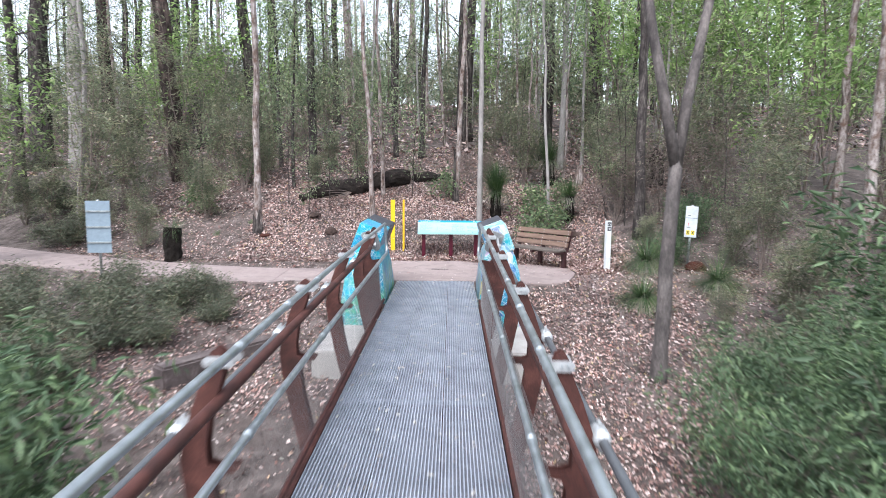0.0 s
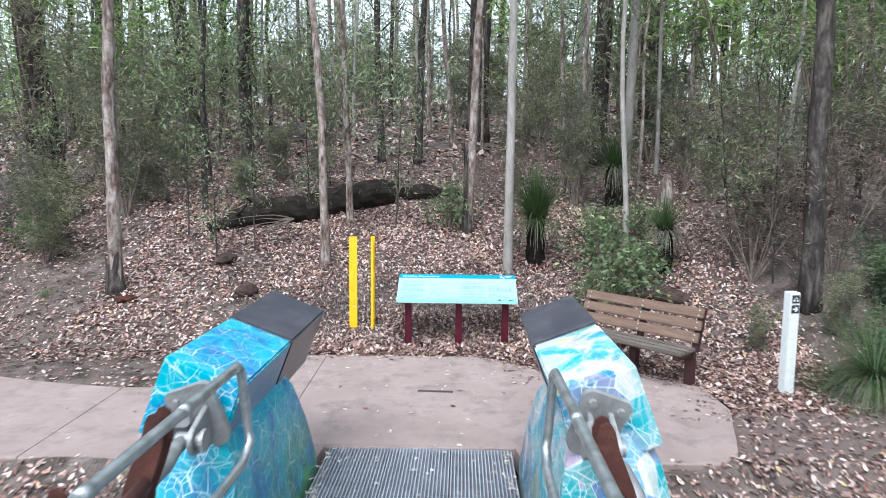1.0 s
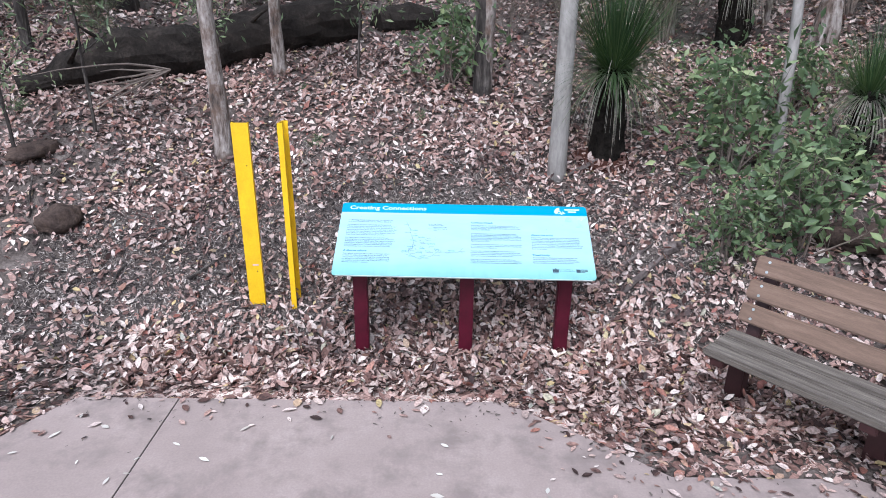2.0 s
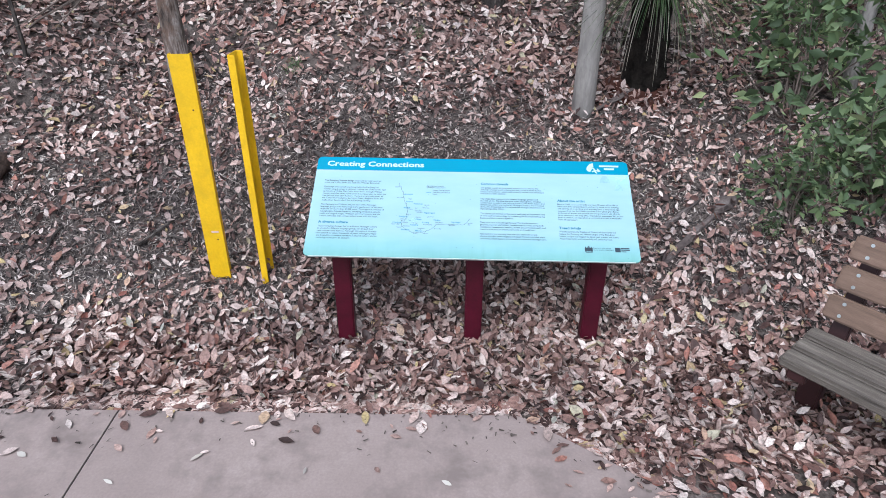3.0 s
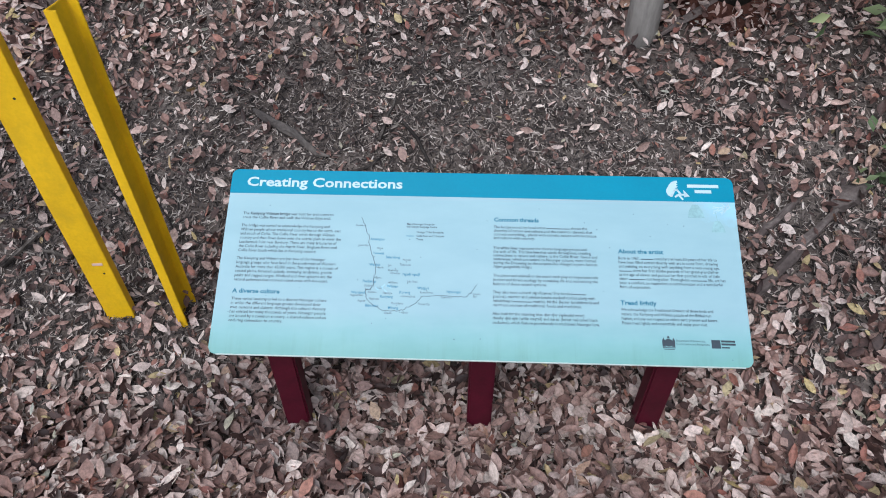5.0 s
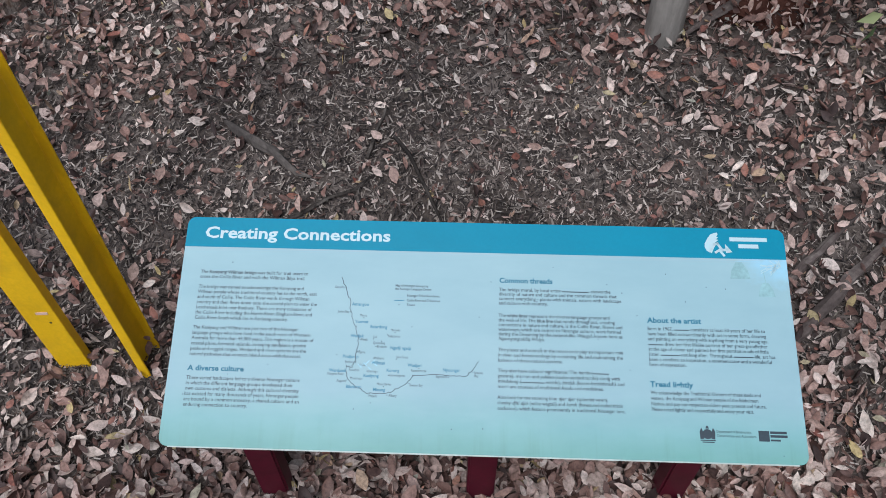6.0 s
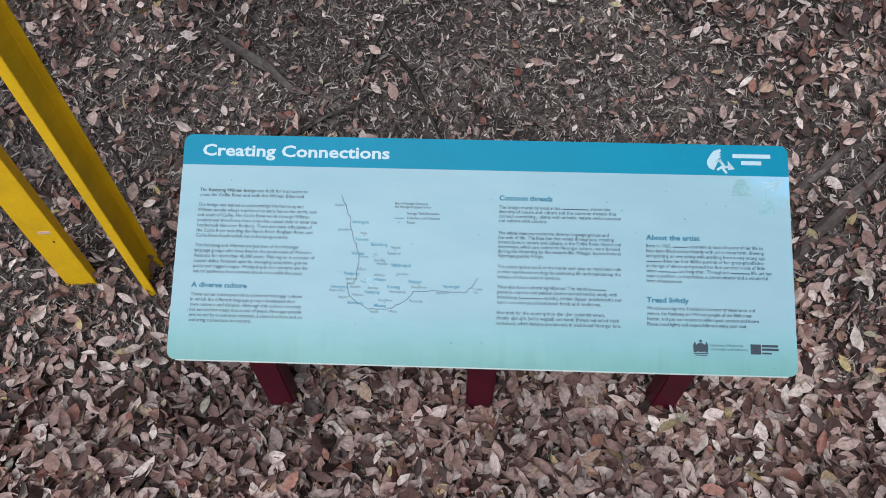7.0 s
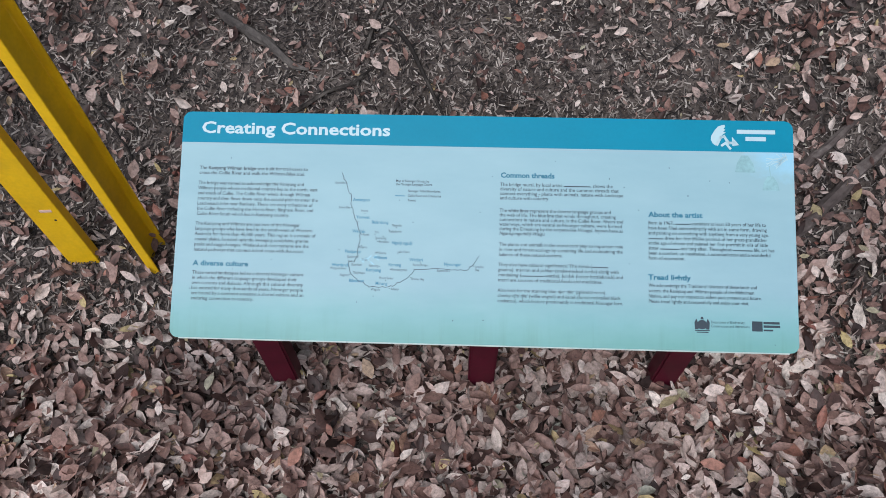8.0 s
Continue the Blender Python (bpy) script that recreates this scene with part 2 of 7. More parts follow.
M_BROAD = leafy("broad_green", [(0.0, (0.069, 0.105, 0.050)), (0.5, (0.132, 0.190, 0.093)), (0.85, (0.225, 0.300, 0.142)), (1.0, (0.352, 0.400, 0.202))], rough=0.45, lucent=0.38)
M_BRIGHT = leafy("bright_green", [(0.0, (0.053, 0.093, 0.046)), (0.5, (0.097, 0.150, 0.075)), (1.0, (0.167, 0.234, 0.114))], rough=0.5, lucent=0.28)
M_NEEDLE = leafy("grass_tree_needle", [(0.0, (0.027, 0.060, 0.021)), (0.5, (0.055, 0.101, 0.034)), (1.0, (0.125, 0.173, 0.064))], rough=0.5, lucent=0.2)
M_DEADNEEDLE = leafy("dead_needle", [(0.0, (0.12, 0.105, 0.09)), (0.5, (0.24, 0.21, 0.17)), (1.0, (0.38, 0.35, 0.29))], rough=0.8, lucent=0.1)
M_LITTER = leafy("fallen_leaf", [(0.0, (0.030, 0.017, 0.016)), (0.17, (0.101, 0.054, 0.047)), (0.35, (0.217, 0.124, 0.105)), (0.5, (0.318, 0.202, 0.176)), (0.66, (0.414, 0.291, 0.259)), (0.8, (0.545, 0.43, 0.4)), (0.89, (0.64, 0.545, 0.505)), (0.915, (0.20, 0.072, 0.058)), (0.945, (0.32, 0.15, 0.115)), (0.965, (0.40, 0.275, 0.20)), (0.985, (0.42, 0.32, 0.15)), (1.0, (0.33, 0.325, 0.29))], rough=0.6, lucent=0.0, spec=0.35, mottle=0.5)
M_PINKLEAF = leafy("pale_pink_leaf", [(0.0, (0.330, 0.242, 0.219)), (0.5, (0.446, 0.344, 0.312)), (1.0, (0.582, 0.495, 0.451))], rough=0.6, lucent=0.0, mottle=0.45)
M_PALELEAF = leafy("bleached_leaf", [(0.0, (0.3, 0.26, 0.23)), (0.5, (0.5, 0.46, 0.42)), (1.0, (0.62, 0.6, 0.56))], rough=0.7, lucent=0.0)
M_CHIP = leafy("bark_chip", [(0.0, (0.016, 0.014, 0.014)), (0.4, (0.065, 0.054, 0.053)), (0.65, (0.150, 0.122, 0.112)), (0.88, (0.29, 0.25, 0.23)), (1.0, (0.50, 0.44, 0.41))], rough=0.9, lucent=0.0, spec=0.15)

M_CRUMB = leafy("bark_crumb", [(0.0, (0.03, 0.024, 0.021)), (0.6, (0.085, 0.068, 0.06)), (1.0, (0.17, 0.14, 0.125))], rough=0.9, lucent=0.0, spec=0.15)


def mural(name, patches, glaze, cells, cell_mix, low, deep):
    """Hand-painted mural: colour washes under a web of white lines."""
    m, nt, b = mat_base(name)
    vec = coords(nt)
    n1 = noise_node(nt, vec, 3.4, 5, 0.65, 1.2)
    r = ramp_node(nt, patches)
    nt.links.new(n1.outputs[0], r.inputs[0])
    n2 = noise_node(nt, vec, 9, 5, 0.7, 0.8)
    r2 = ramp_node(nt, [(0.42, (0, 0, 0)), (0.62, (1, 1, 1))])
    nt.links.new(n2.outputs[0], r2.inputs[0])
    half = nt.nodes.new("ShaderNodeMath")
    half.operation = "MULTIPLY"
    half.inputs[1].default_value = 0.35
    nt.links.new(r2.outputs[0], half.inputs[0])
    col = mix_node(nt, half.outputs[0], r.outputs[0], glaze)
    tc = nt.nodes.new("ShaderNodeTexCoord")
    sep = nt.nodes.new("ShaderNodeSeparateXYZ")
    nt.links.new(tc.outputs["Object"], sep.inputs[0])
    # the river face carries the crisp web; the side along the deck is a softer wash
    face = nt.nodes.new("ShaderNodeMapRange")
    face.inputs["From Min"].default_value, face.inputs["From Max"].default_value = -1.55, -1.8
    nt.links.new(sep.outputs[1], face.inputs["Value"])
    mr = nt.nodes.new("ShaderNodeMapRange")
    mr.inputs["From Min"].default_value, mr.inputs["From Max"].default_value = 0.62, 0.12
    nt.links.new(sep.outputs[2], mr.inputs["Value"])
    n3 = noise_node(nt, vec, 4.2, 4, 0.6, 0.6)
    r3 = ramp_node(nt, [(0.4, (0, 0, 0)), (0.56, (1, 1, 1))])
    nt.links.new(n3.outputs[0], r3.inputs[0])
    gm = nt.nodes.new("ShaderNodeMath")
    gm.operation = "MULTIPLY"
    nt.links.new(mr.outputs[0], gm.inputs[0])
    nt.links.new(r3.outputs[0], gm.inputs[1])
    col = mix_node(nt, gm.outputs[0], col, low)
    gd = nt.nodes.new("ShaderNodeMath")
    gd.operation = "MULTIPLY"
    nt.links.new(mr.outputs[0], gd.inputs[0])
    nt.links.new(r2.outputs[0], gd.inputs[1])
    gh = nt.nodes.new("ShaderNodeMath")
    gh.operation = "MULTIPLY"
    gh.inputs[1].default_value = 0.75
    nt.links.new(gd.outputs[0], gh.inputs[0])
    col = mix_node(nt, gh.outputs[0], col, deep)
    warp = noise_node(nt, vec, 3.5, 2, 0.5)
    wv = nt.nodes.new("ShaderNodeVectorMath")
    wv.operation = "MULTIPLY_ADD"
    wv.inputs[1].default_value = (0.02, 0.02, 0.02)
    nt.links.new(warp.outputs["Color"], wv.inputs[0])
    nt.links.new(vec, wv.inputs[2])
    cell = nt.nodes.new("ShaderNodeTexVoronoi")
    cell.inputs["Scale"].default_value = 5.2
    nt.links.new(wv.outputs[0], cell.inputs["Vector"])
    cs = nt.nodes.new("ShaderNodeSeparateColor")
    nt.links.new(cell.outputs["Color"], cs.inputs[0])
    cr = ramp_node(nt, cells, "CONSTANT")
    nt.links.new(cs.outputs[0], cr.inputs[0])
    cm = nt.nodes.new("ShaderNodeMapRange")
    cm.inputs["To Min"].default_value, cm.inputs["To Max"].default_value = cell_mix * 0.35, cell_mix
    nt.links.new(face.outputs[0], cm.inputs["Value"])
    col = mix_node(nt, cm.outputs[0], col, cr.outputs[0])
    wf = ramp_node(nt, [(0.0, (0.5, 0.5, 0.5)), (1.0, (1, 1, 1))])
    nt.links.new(face.outputs[0], wf.inputs[0])
    for sc, wid in ((5.2, 0.0085), (10.0, 0.0095), (17.0, 0.01)):
        v = nt.nodes.new("ShaderNodeTexVoronoi")
        v.feature = "DISTANCE_TO_EDGE"
        v.inputs["Scale"].default_value = sc
        nt.links.new(wv.outputs[0], v.inputs["Vector"])
        lr = ramp_node(nt, [(0.0, (1, 1, 1)), (wid, (0.8, 0.8, 0.8)), (wid * 2.0, (0, 0, 0))])
        nt.links.new(v.outputs["Distance"], lr.inputs[0])
        fade = noise_node(nt, vec, 2.2 + sc * 0.3, 3, 0.6)
        fr = ramp_node(nt, [(0.38, (0.1, 0.1, 0.1)), (0.58, (0.9, 0.9, 0.9))])
        nt.links.new(fade.outputs[0], fr.inputs[0])
        f = mix_node(nt, 1.0, lr.outputs[0], fr.outputs[0], "MULTIPLY")
        f = mix_node(nt, 1.0, f, wf.outputs[0], "MULTIPLY")
        col = mix_node(nt, f, col, (0.78, 0.86, 0.84))
    nt.links.new(col, b.inputs["Base Color"])
    b.inputs["Roughness"].default_value = 0.38
    bump_node(nt, b, n2.outputs[0], 0.15, 0.006)
    return m


M_MURAL_A = mural("blue_mural", [(0.32, (0.006, 0.06, 0.22)), (0.42, (0.006, 0.15, 0.34)), (0.52, (0.006, 0.29, 0.41)), (0.62, (0.008, 0.33, 0.38)), (0.74, (0.02, 0.35, 0.33))], (0.006, 0.29, 0.4), [(0.0, (0.006, 0.13, 0.34)), (0.3, (0.008, 0.32, 0.4)), (0.7, (0.008, 0.25, 0.4))], 0.35, (0.12, 0.33, 0.07), (0.012, 0.05, 0.1))
M_MURAL_B = mural("pastel_mural", [(0.3, (0.01, 0.13, 0.3)), (0.38, (0.015, 0.27, 0.36)), (0.46, (0.03, 0.36, 0.4)), (0.5, (0.3, 0.46, 0.45)), (0.54, (0.56, 0.57, 0.54)), (0.58, (0.54, 0.42, 0.44)), (0.62, (0.5, 0.5, 0.4)), (0.66, (0.42, 0.36, 0.06)), (0.72, (0.02, 0.3, 0.38))], (0.06, 0.36, 0.4), [(0.0, (0.006, 0.1, 0.34)), (0.18, (0.02, 0.34, 0.4)), (0.36, (0.34, 0.2, 0.38)), (0.46, (0.01, 0.24, 0.42)), (0.6, (0.48, 0.5, 0.47)), (0.74, (0.4, 0.33, 0.05)), (0.82, (0.015, 0.3, 0.34)), (0.93, (0.45, 0.24, 0.28))], 0.72, (0.02, 0.14, 0.14), (0.006, 0.03, 0.12))


def panel_face():
    """Pale blue print with a greenish lower edge, faint streaks and specks."""
    m, nt, b = mat_base("panel_print")
    tc = nt.nodes.new("ShaderNodeTexCoord")
    sep = nt.nodes.new("ShaderNodeSeparateXYZ")
    nt.links.new(tc.outputs["Object"], sep.inputs[0])
    mr = nt.nodes.new("ShaderNodeMapRange")
    mr.inputs["From Min"].default_value = -0.274
    mr.inputs["From Max"].default_value = 0.274
    nt.links.new(sep.outputs[1], mr.inputs["Value"])
    wob = noise_node(nt, tc.outputs["Object"], 9, 4, 0.6)
    ad = nt.nodes.new("ShaderNodeMath")
    ad.operation = "MULTIPLY_ADD"
    ad.inputs[1].default_value = 0.10
    nt.links.new(wob.outputs[0], ad.inputs[0])
    nt.links.new(mr.outputs[0], ad.inputs[2])
    r = ramp_node(nt, [(0.05, (0.16, 0.355, 0.33)), (0.16, (0.215, 0.415, 0.43)), (0.3, (0.285, 0.44, 0.49)), (0.95, (0.3, 0.46, 0.51))])
    nt.links.new(ad.outputs[0], r.inputs[0])
    cl = noise_node(nt, coords(nt, (1, 3, 1)), 3.0, 4, 0.6)
    cr = ramp_node(nt, [(0.35, (0.9, 0.93, 0.95)), (0.7, (1.03, 1.02, 1.02))])
    nt.links.new(cl.outputs[0], cr.inputs[0])
    col = mix_node(nt, 1.0, r.outputs[0], cr.outputs[0], "MULTIPLY")
    st = noise_node(nt, coords(nt, (1, 0.06, 1)), 26, 4, 0.65)
    sr = ramp_node(nt, [(0.52, (0, 0, 0)), (0.72, (1, 1, 1))])
    nt.links.new(st.outputs[0], sr.inputs[0])
    lo = ramp_node(nt, [(0.02, (0.55, 0.55, 0.55)), (0.2, (0, 0, 0))])
    nt.links.new(ad.outputs[0], lo.inputs[0])
    sf = mix_node(nt, 1.0, sr.outputs[0], lo.outputs[0], "MULTIPLY")
    col = mix_node(nt, sf, col, (0.13, 0.27, 0.22))
    # the sky of the small picture in the upper corner
    mp = nt.nodes.new("ShaderNodeMapping")
    mp.inputs["Location"].default_value = (-0.72 / 0.17, -0.19 / 0.1, 0)
    mp.inputs["Scale"].default_value = (1 / 0.17, 1 / 0.1, 0)
    nt.links.new(tc.outputs["Object"], mp.inputs["Vector"])
    ln = nt.nodes.new("ShaderNodeVectorMath")
    ln.operation = "LENGTH"
    nt.links.new(mp.outputs[0], ln.inputs[0])
    pn = noise_node(nt, tc.outputs["Object"], 34, 4, 0.6)
    pa = nt.nodes.new("ShaderNodeMath")
    pa.operation = "MULTIPLY_ADD"
    pa.inputs[1].default_value = 0.7
    nt.links.new(pn.outputs[0], pa.inputs[0])
    nt.links.new(ln.outputs["Value"], pa.inputs[2])
    pr = ramp_node(nt, [(0.55, (0.8, 0.8, 0.8)), (1.0, (0, 0, 0))])
    nt.links.new(pa.outputs[0], pr.inputs[0])
    col = mix_node(nt, pr.outputs[0], col, (0.3, 0.56, 0.72))
    nt.links.new(col, b.inputs["Base Color"])
    b.inputs["Roughness"].default_value = 0.4
    b.inputs["Specular IOR Level"].default_value = 0.3
    return m


M_PANEL = panel_face()
M_BAND = plain("teal_band", (0.003, 0.215, 0.335), 0.5, 0, 0.25, 0.06, 3, 0.0)
M_INK = plain("dark_ink", (0.018, 0.034, 0.05), 0.4)
M_INKLIGHT = plain("thin_ink", (0.06, 0.105, 0.14), 0.4)
M_HEAD = plain("teal_ink", (0.004, 0.135, 0.22), 0.4)
M_PLACE = plain("map_teal_ink", (0.02, 0.17, 0.28), 0.4)
M_WHITEINK = plain("white_ink", (0.42, 0.58, 0.63), 0.35, vary=0.03)
M_PALEBLUE = plain("sky_blue_ink", (0.33, 0.66, 0.82), 0.35)
M_BUD = plain("bud_ink", (0.225, 0.385, 0.415), 0.35, vary=0.25)
M_EDGE = plain("lit_edge_strip", (0.4, 0.46, 0.44), 0.5)
M_FAINT = plain("faint_ink", (0.42, 0.48, 0.52), 0.5)
M_NOTICE = plain("weathered_notice", (0.5, 0.53, 0.54), 0.5)
M_LILAC = surface("lilac_wash", [(0.3, (0.05, 0.17, 0.3)), (0.55, (0.2, 0.27, 0.36)), (0.75, (0.27, 0.3, 0.36))], scale=4, fine=60, rough=0.45, bump=0.1, dist=0.003)


# ---- geometry helpers ----
class Geo:
    """Collects vertices and faces of one mesh."""

    def __init__(self):
        self.v, self.f = [], []

    def add(self, verts, faces):
        k = len(self.v)
        self.v += [tuple(p) for p in verts]
        self.f += [tuple(i + k for i in f) for f in faces]
        return self

    def box(self, centre, size, m=None):
        c, h = Vector(centre), Vector(size) / 2
        pts = [Vector((x * h.x, y * h.y, z * h.z)) + c for z in (-1, 1) for y in (-1, 1) for x in (-1, 1)]
        if m:
            pts = [m @ p for p in pts]
        return self.add(pts, [(0, 2, 3, 1), (4, 5, 7, 6), (0, 1, 5, 4), (1, 3, 7, 5), (3, 2, 6, 7), (2, 0, 4, 6)])

    def tube(self, pts, radii, sides=8, caps=True, wob=0.0, rng=None):
        pts = [Vector(p) for p in pts]
        if isinstance(radii, (int, float)):
            radii = [radii] * len(pts)
        rings = []
        ref = None
        for i, p in enumerate(pts):
            d = (pts[min(i + 1, len(pts) - 1)] - pts[max(i - 1, 0)]).normalized()
            if ref is None:
                ref = d.orthogonal().normalized()
            ref = (ref - d * ref.dot(d)).normalized()
            o = d.cross(ref)
            rings.append([p + (ref * math.cos(a) + o * math.sin(a)) * radii[i] * (1 + (rng.uniform(-wob, wob) if rng else 0)) for a in (2 * math.pi * k / sides for k in range(sides))])
        verts = [q for r in rings for q in r]
        faces = [(i * sides + k, i * sides + (k + 1) % sides, (i + 1) * sides + (k + 1) % sides, (i + 1) * sides + k) for i in range(len(pts) - 1) for k in range(sides)]
        if caps:
            faces += [tuple(range(sides - 1, -1, -1)), tuple(range((len(pts) - 1) * sides, len(pts) * sides))]
        return self.add(verts, faces)

    def prism(self, outline, depth, m):
        """An outline in x and y, pushed out along z by depth, then placed by m."""
        n = len(outline)
        a = [m @ Vector((x, y, 0)) for x, y in outline]
        b = [m @ Vector((x, y, depth)) for x, y in outline]
        return self.add(a + b, [tuple(range(n - 1, -1, -1)), tuple(range(n, 2 * n))] + [(i, (i + 1) % n, n + (i + 1) % n, n + i) for i in range(n)])

    def mesh(self, name, smooth=False):
        me = bpy.data.meshes.new(name)
        me.from_pydata(self.v, [], self.f)
        if smooth:
            me.shade_smooth()
        me.update()
        return me


def part(name, source, material, parent=None, label="", smooth=False, bevel=0.0):
    """One mesh object from a Geo, a bmesh or a mesh, under parent."""
    if isinstance(source, Geo):
        me = source.mesh(name, smooth)
    elif isinstance(source, bmesh.types.BMesh):
        me = bpy.data.meshes.new(name)
        source.to_mesh(me)
        source.free()
        if smooth:
            me.shade_smooth()
    else:
        me = source
    if bevel:
        bm = bmesh.new()
        bm.from_mesh(me)
        bmesh.ops.recalc_face_normals(bm, faces=bm.faces[:])
        bmesh.ops.bevel(bm, geom=bm.edges[:], offset=bevel, segments=2, affect="EDGES", clamp_overlap=True)
        bm.to_mesh(me)
        bm.free()
    if material and not me.materials:
        me.materials.append(material)
    ob = new(name, me)
    if parent:
        ob.parent = parent
    if label:
        tagged(ob, label=label)
    return ob


def thing(name, m, label, category, group="", kind=""):
    ob = new(name)
    ob.empty_display_size = 0.1
    ob.matrix_world = m
    return tagged(ob, label, category, group, kind)


def np_mesh(name, verts, faces, mat):
    """A mesh from arrays: verts (n, 3), faces (m, k)."""
    me = bpy.data.meshes.new(name)
    k = faces.shape[1]
    me.vertices.add(len(verts))
    me.vertices.foreach_set("co", np.ascontiguousarray(verts, dtype=np.float32).ravel())
    me.loops.add(faces.size)
    me.loops.foreach_set("vertex_index", np.ascontiguousarray(faces, dtype=np.int32).ravel())
    me.polygons.add(len(faces))
    me.polygons.foreach_set("loop_start", np.arange(0, faces.size, k, dtype=np.int32))
    me.polygons.foreach_set("loop_total", np.full(len(faces), k, dtype=np.int32))
    me.update(calc_edges=True)
    me.materials.append(mat)
    return me


def rot_frames(yaw, pitch, roll):
    """Rotation matrices (n, 3, 3): roll about x, then pitch about y, then yaw about z."""
    cy, sy, cp, sp, cr, sr = np.cos(yaw), np.sin(yaw), np.cos(pitch), np.sin(pitch), np.cos(roll), np.sin(roll)
    return np.stack([np.stack([cy * cp, cy * sp * sr - sy * cr, cy * sp * cr + sy * sr], -1),
                     np.stack([sy * cp, sy * sp * sr + cy * cr, sy * sp * cr - cy * sr], -1),
                     np.stack([-sp, cp * sr, cp * cr], -1)], -2)


DIAMOND = np.array([(0, 0, 0), (0.45, 0.5, 0.06), (1, 0, -0.12), (0.45, -0.5, 0.06)])
DIAMOND_F = np.array([(0, 1, 2), (0, 2, 3)])
CURLED = np.array([(0, 0, 0), (0.2, 0.34, 0.09), (0.2, 0, 0.03), (0.2, -0.3, 0.07), (0.48, 0.5, 0.12), (0.48, 0, 0.0), (0.45, -0.46, 0.10), (0.78, 0.3, 0.06), (0.8, 0.02, 0.0), (0.76, -0.34, 0.08), (1, 0.04, 0.08)])
CURLED_F = np.array([(0, 2, 1), (0, 3, 2), (1, 2, 5), (1, 5, 4), (2, 3, 6), (2, 6, 5), (4, 5, 8), (4, 8, 7), (5, 6, 9), (5, 9, 8), (7, 8, 10), (8, 9, 10)])
FOLDED = np.array([(0, 0, 0), (0.3, 0.47, 0.10), (0.72, 0.36, 0.08), (1, 0, 0.02), (0.68, -0.4, 0.09), (0.28, -0.45, 0.11)])
FOLDED_F = np.array([(0, 3, 2, 1), (0, 5, 4, 3)])


def leaves(template, faces, pos, yaw, pitch, roll, length, width, lift=1.0):
    """Stacks one leaf a row of pos into arrays of verts and faces."""
    n = len(pos)
    t = template[None] * np.stack([length, width, length * lift * np.ones(n)], -1)[:, None, :]
    r = rot_frames(yaw, pitch, roll)
    v = np.einsum("nij,nkj->nki", r, t) + pos[:, None, :]
    f = faces[None] + (np.arange(n) * len(template))[:, None, None]
    return v.reshape(-1, 3), f.reshape(-1, faces.shape[1])


# ---- the lie of the land ----
def bend(x):
    return 0.17 * np.maximum(0, -3 - x) ** 1.4


def lumps(x, y):
    return (np.sin(x * 1.7 + 1.3 * np.sin(y * 0.9)) * np.cos(y * 1.3 + 0.7 * x) + 0.5 * np.sin(x * 3.9 + y * 2.7) * np.sin(y * 4.3 - x * 1.1))


def land(x, y):
    x, y = np.asarray(x, float), np.asarray(y, float)
    xb = np.maximum(x, -16)
    y0 = 14.85 + bend(xb) - 0.28 * np.clip(-x - 1.8, 0, 2.5) - 0.12 * np.clip(x - 1, 0, 2) - 0.7 * np.clip(x - 3, 0, 1.6)
    s = y - y0
    z = 0.42 * np.clip(s, 0, 3.6) + 0.2 * np.clip(s - 3.6, 0, 22) + 0.06 * np.clip(s - 25.6, 0, 200)
    f = 11.5 + bend(xb) - y
    z = z - np.where(f > 0, 0.09 * np.clip(f / 0.12, 0, 1) + 0.22 * np.clip(f, 0, 11) - 0.16 * np.clip(f - 16, 0, 14), 0)
    z = z - 0.22 * ((np.abs(x + 0.1) < 0.86) & (y < 11.9) & (y > 9.5))
    amp = np.clip((np.abs(s) + np.where(s < 0, -0.2, 0.3)) / 4, 0.0, 1) * np.where((s < 0) & (f < 0), 0, 1)
    hollow = 0.036 * np.exp(-((y - 14.6) / 0.7) ** 2) * np.exp(-(x / 2.6) ** 4)
    return z + lumps(x, y) * 0.05 * amp - hollow - 0.055 * on_slab(x, y, 0.02)


def slab_far(x):
    """The far edge of the concrete path."""
    bulge = 1.17 * np.clip((x + 2.25) / 0.45, 0, 1) ** 0.6 * np.where(x < 0.45, 1, np.clip(1 - (x - 0.45) / 1.2, 0, 1) ** 0.7)
    right = np.where(x > 0.4, 0.62 * np.clip(1 - (x - 2.0) / 0.9, 0, 1), 0)
    return 13.13 + bend(x) * 1.05 + np.maximum(bulge, right)


def slab_near(x):
    return 11.56 + bend(x) + 0.245 * (np.abs(x + 0.1) < 0.74) + np.where(x > 2.05, 0.16 * np.clip((x - 2.05) / 0.21, 0, 1) ** 2, 0)


def slab_right(y):
    return 2.26 + 0.42 * np.clip((y - 11.6) / 1.1, 0, 1)


def on_slab(x, y, grow=0.0):
    x, y = np.asarray(x, float), np.asarray(y, float)
    return ((y < slab_far(x) + grow) & (y > slab_near(x) - grow) & (x < slab_right(y) + grow) & (x > -14)).astype(float)


def stations(lo, hi, step, out, far):
    """Even steps inside, widening ones outside."""
    mid = np.arange(lo, hi + step / 2, step)
    w, left, right = step, [], []
    a, b = lo, hi
    while a > -out:
        w *= far
        a -= w
        left.append(a)
    w = step
    while b < out:
        w *= far
        b += w
        right.append(b)
    return np.array(left[::-1] + list(mid) + right)


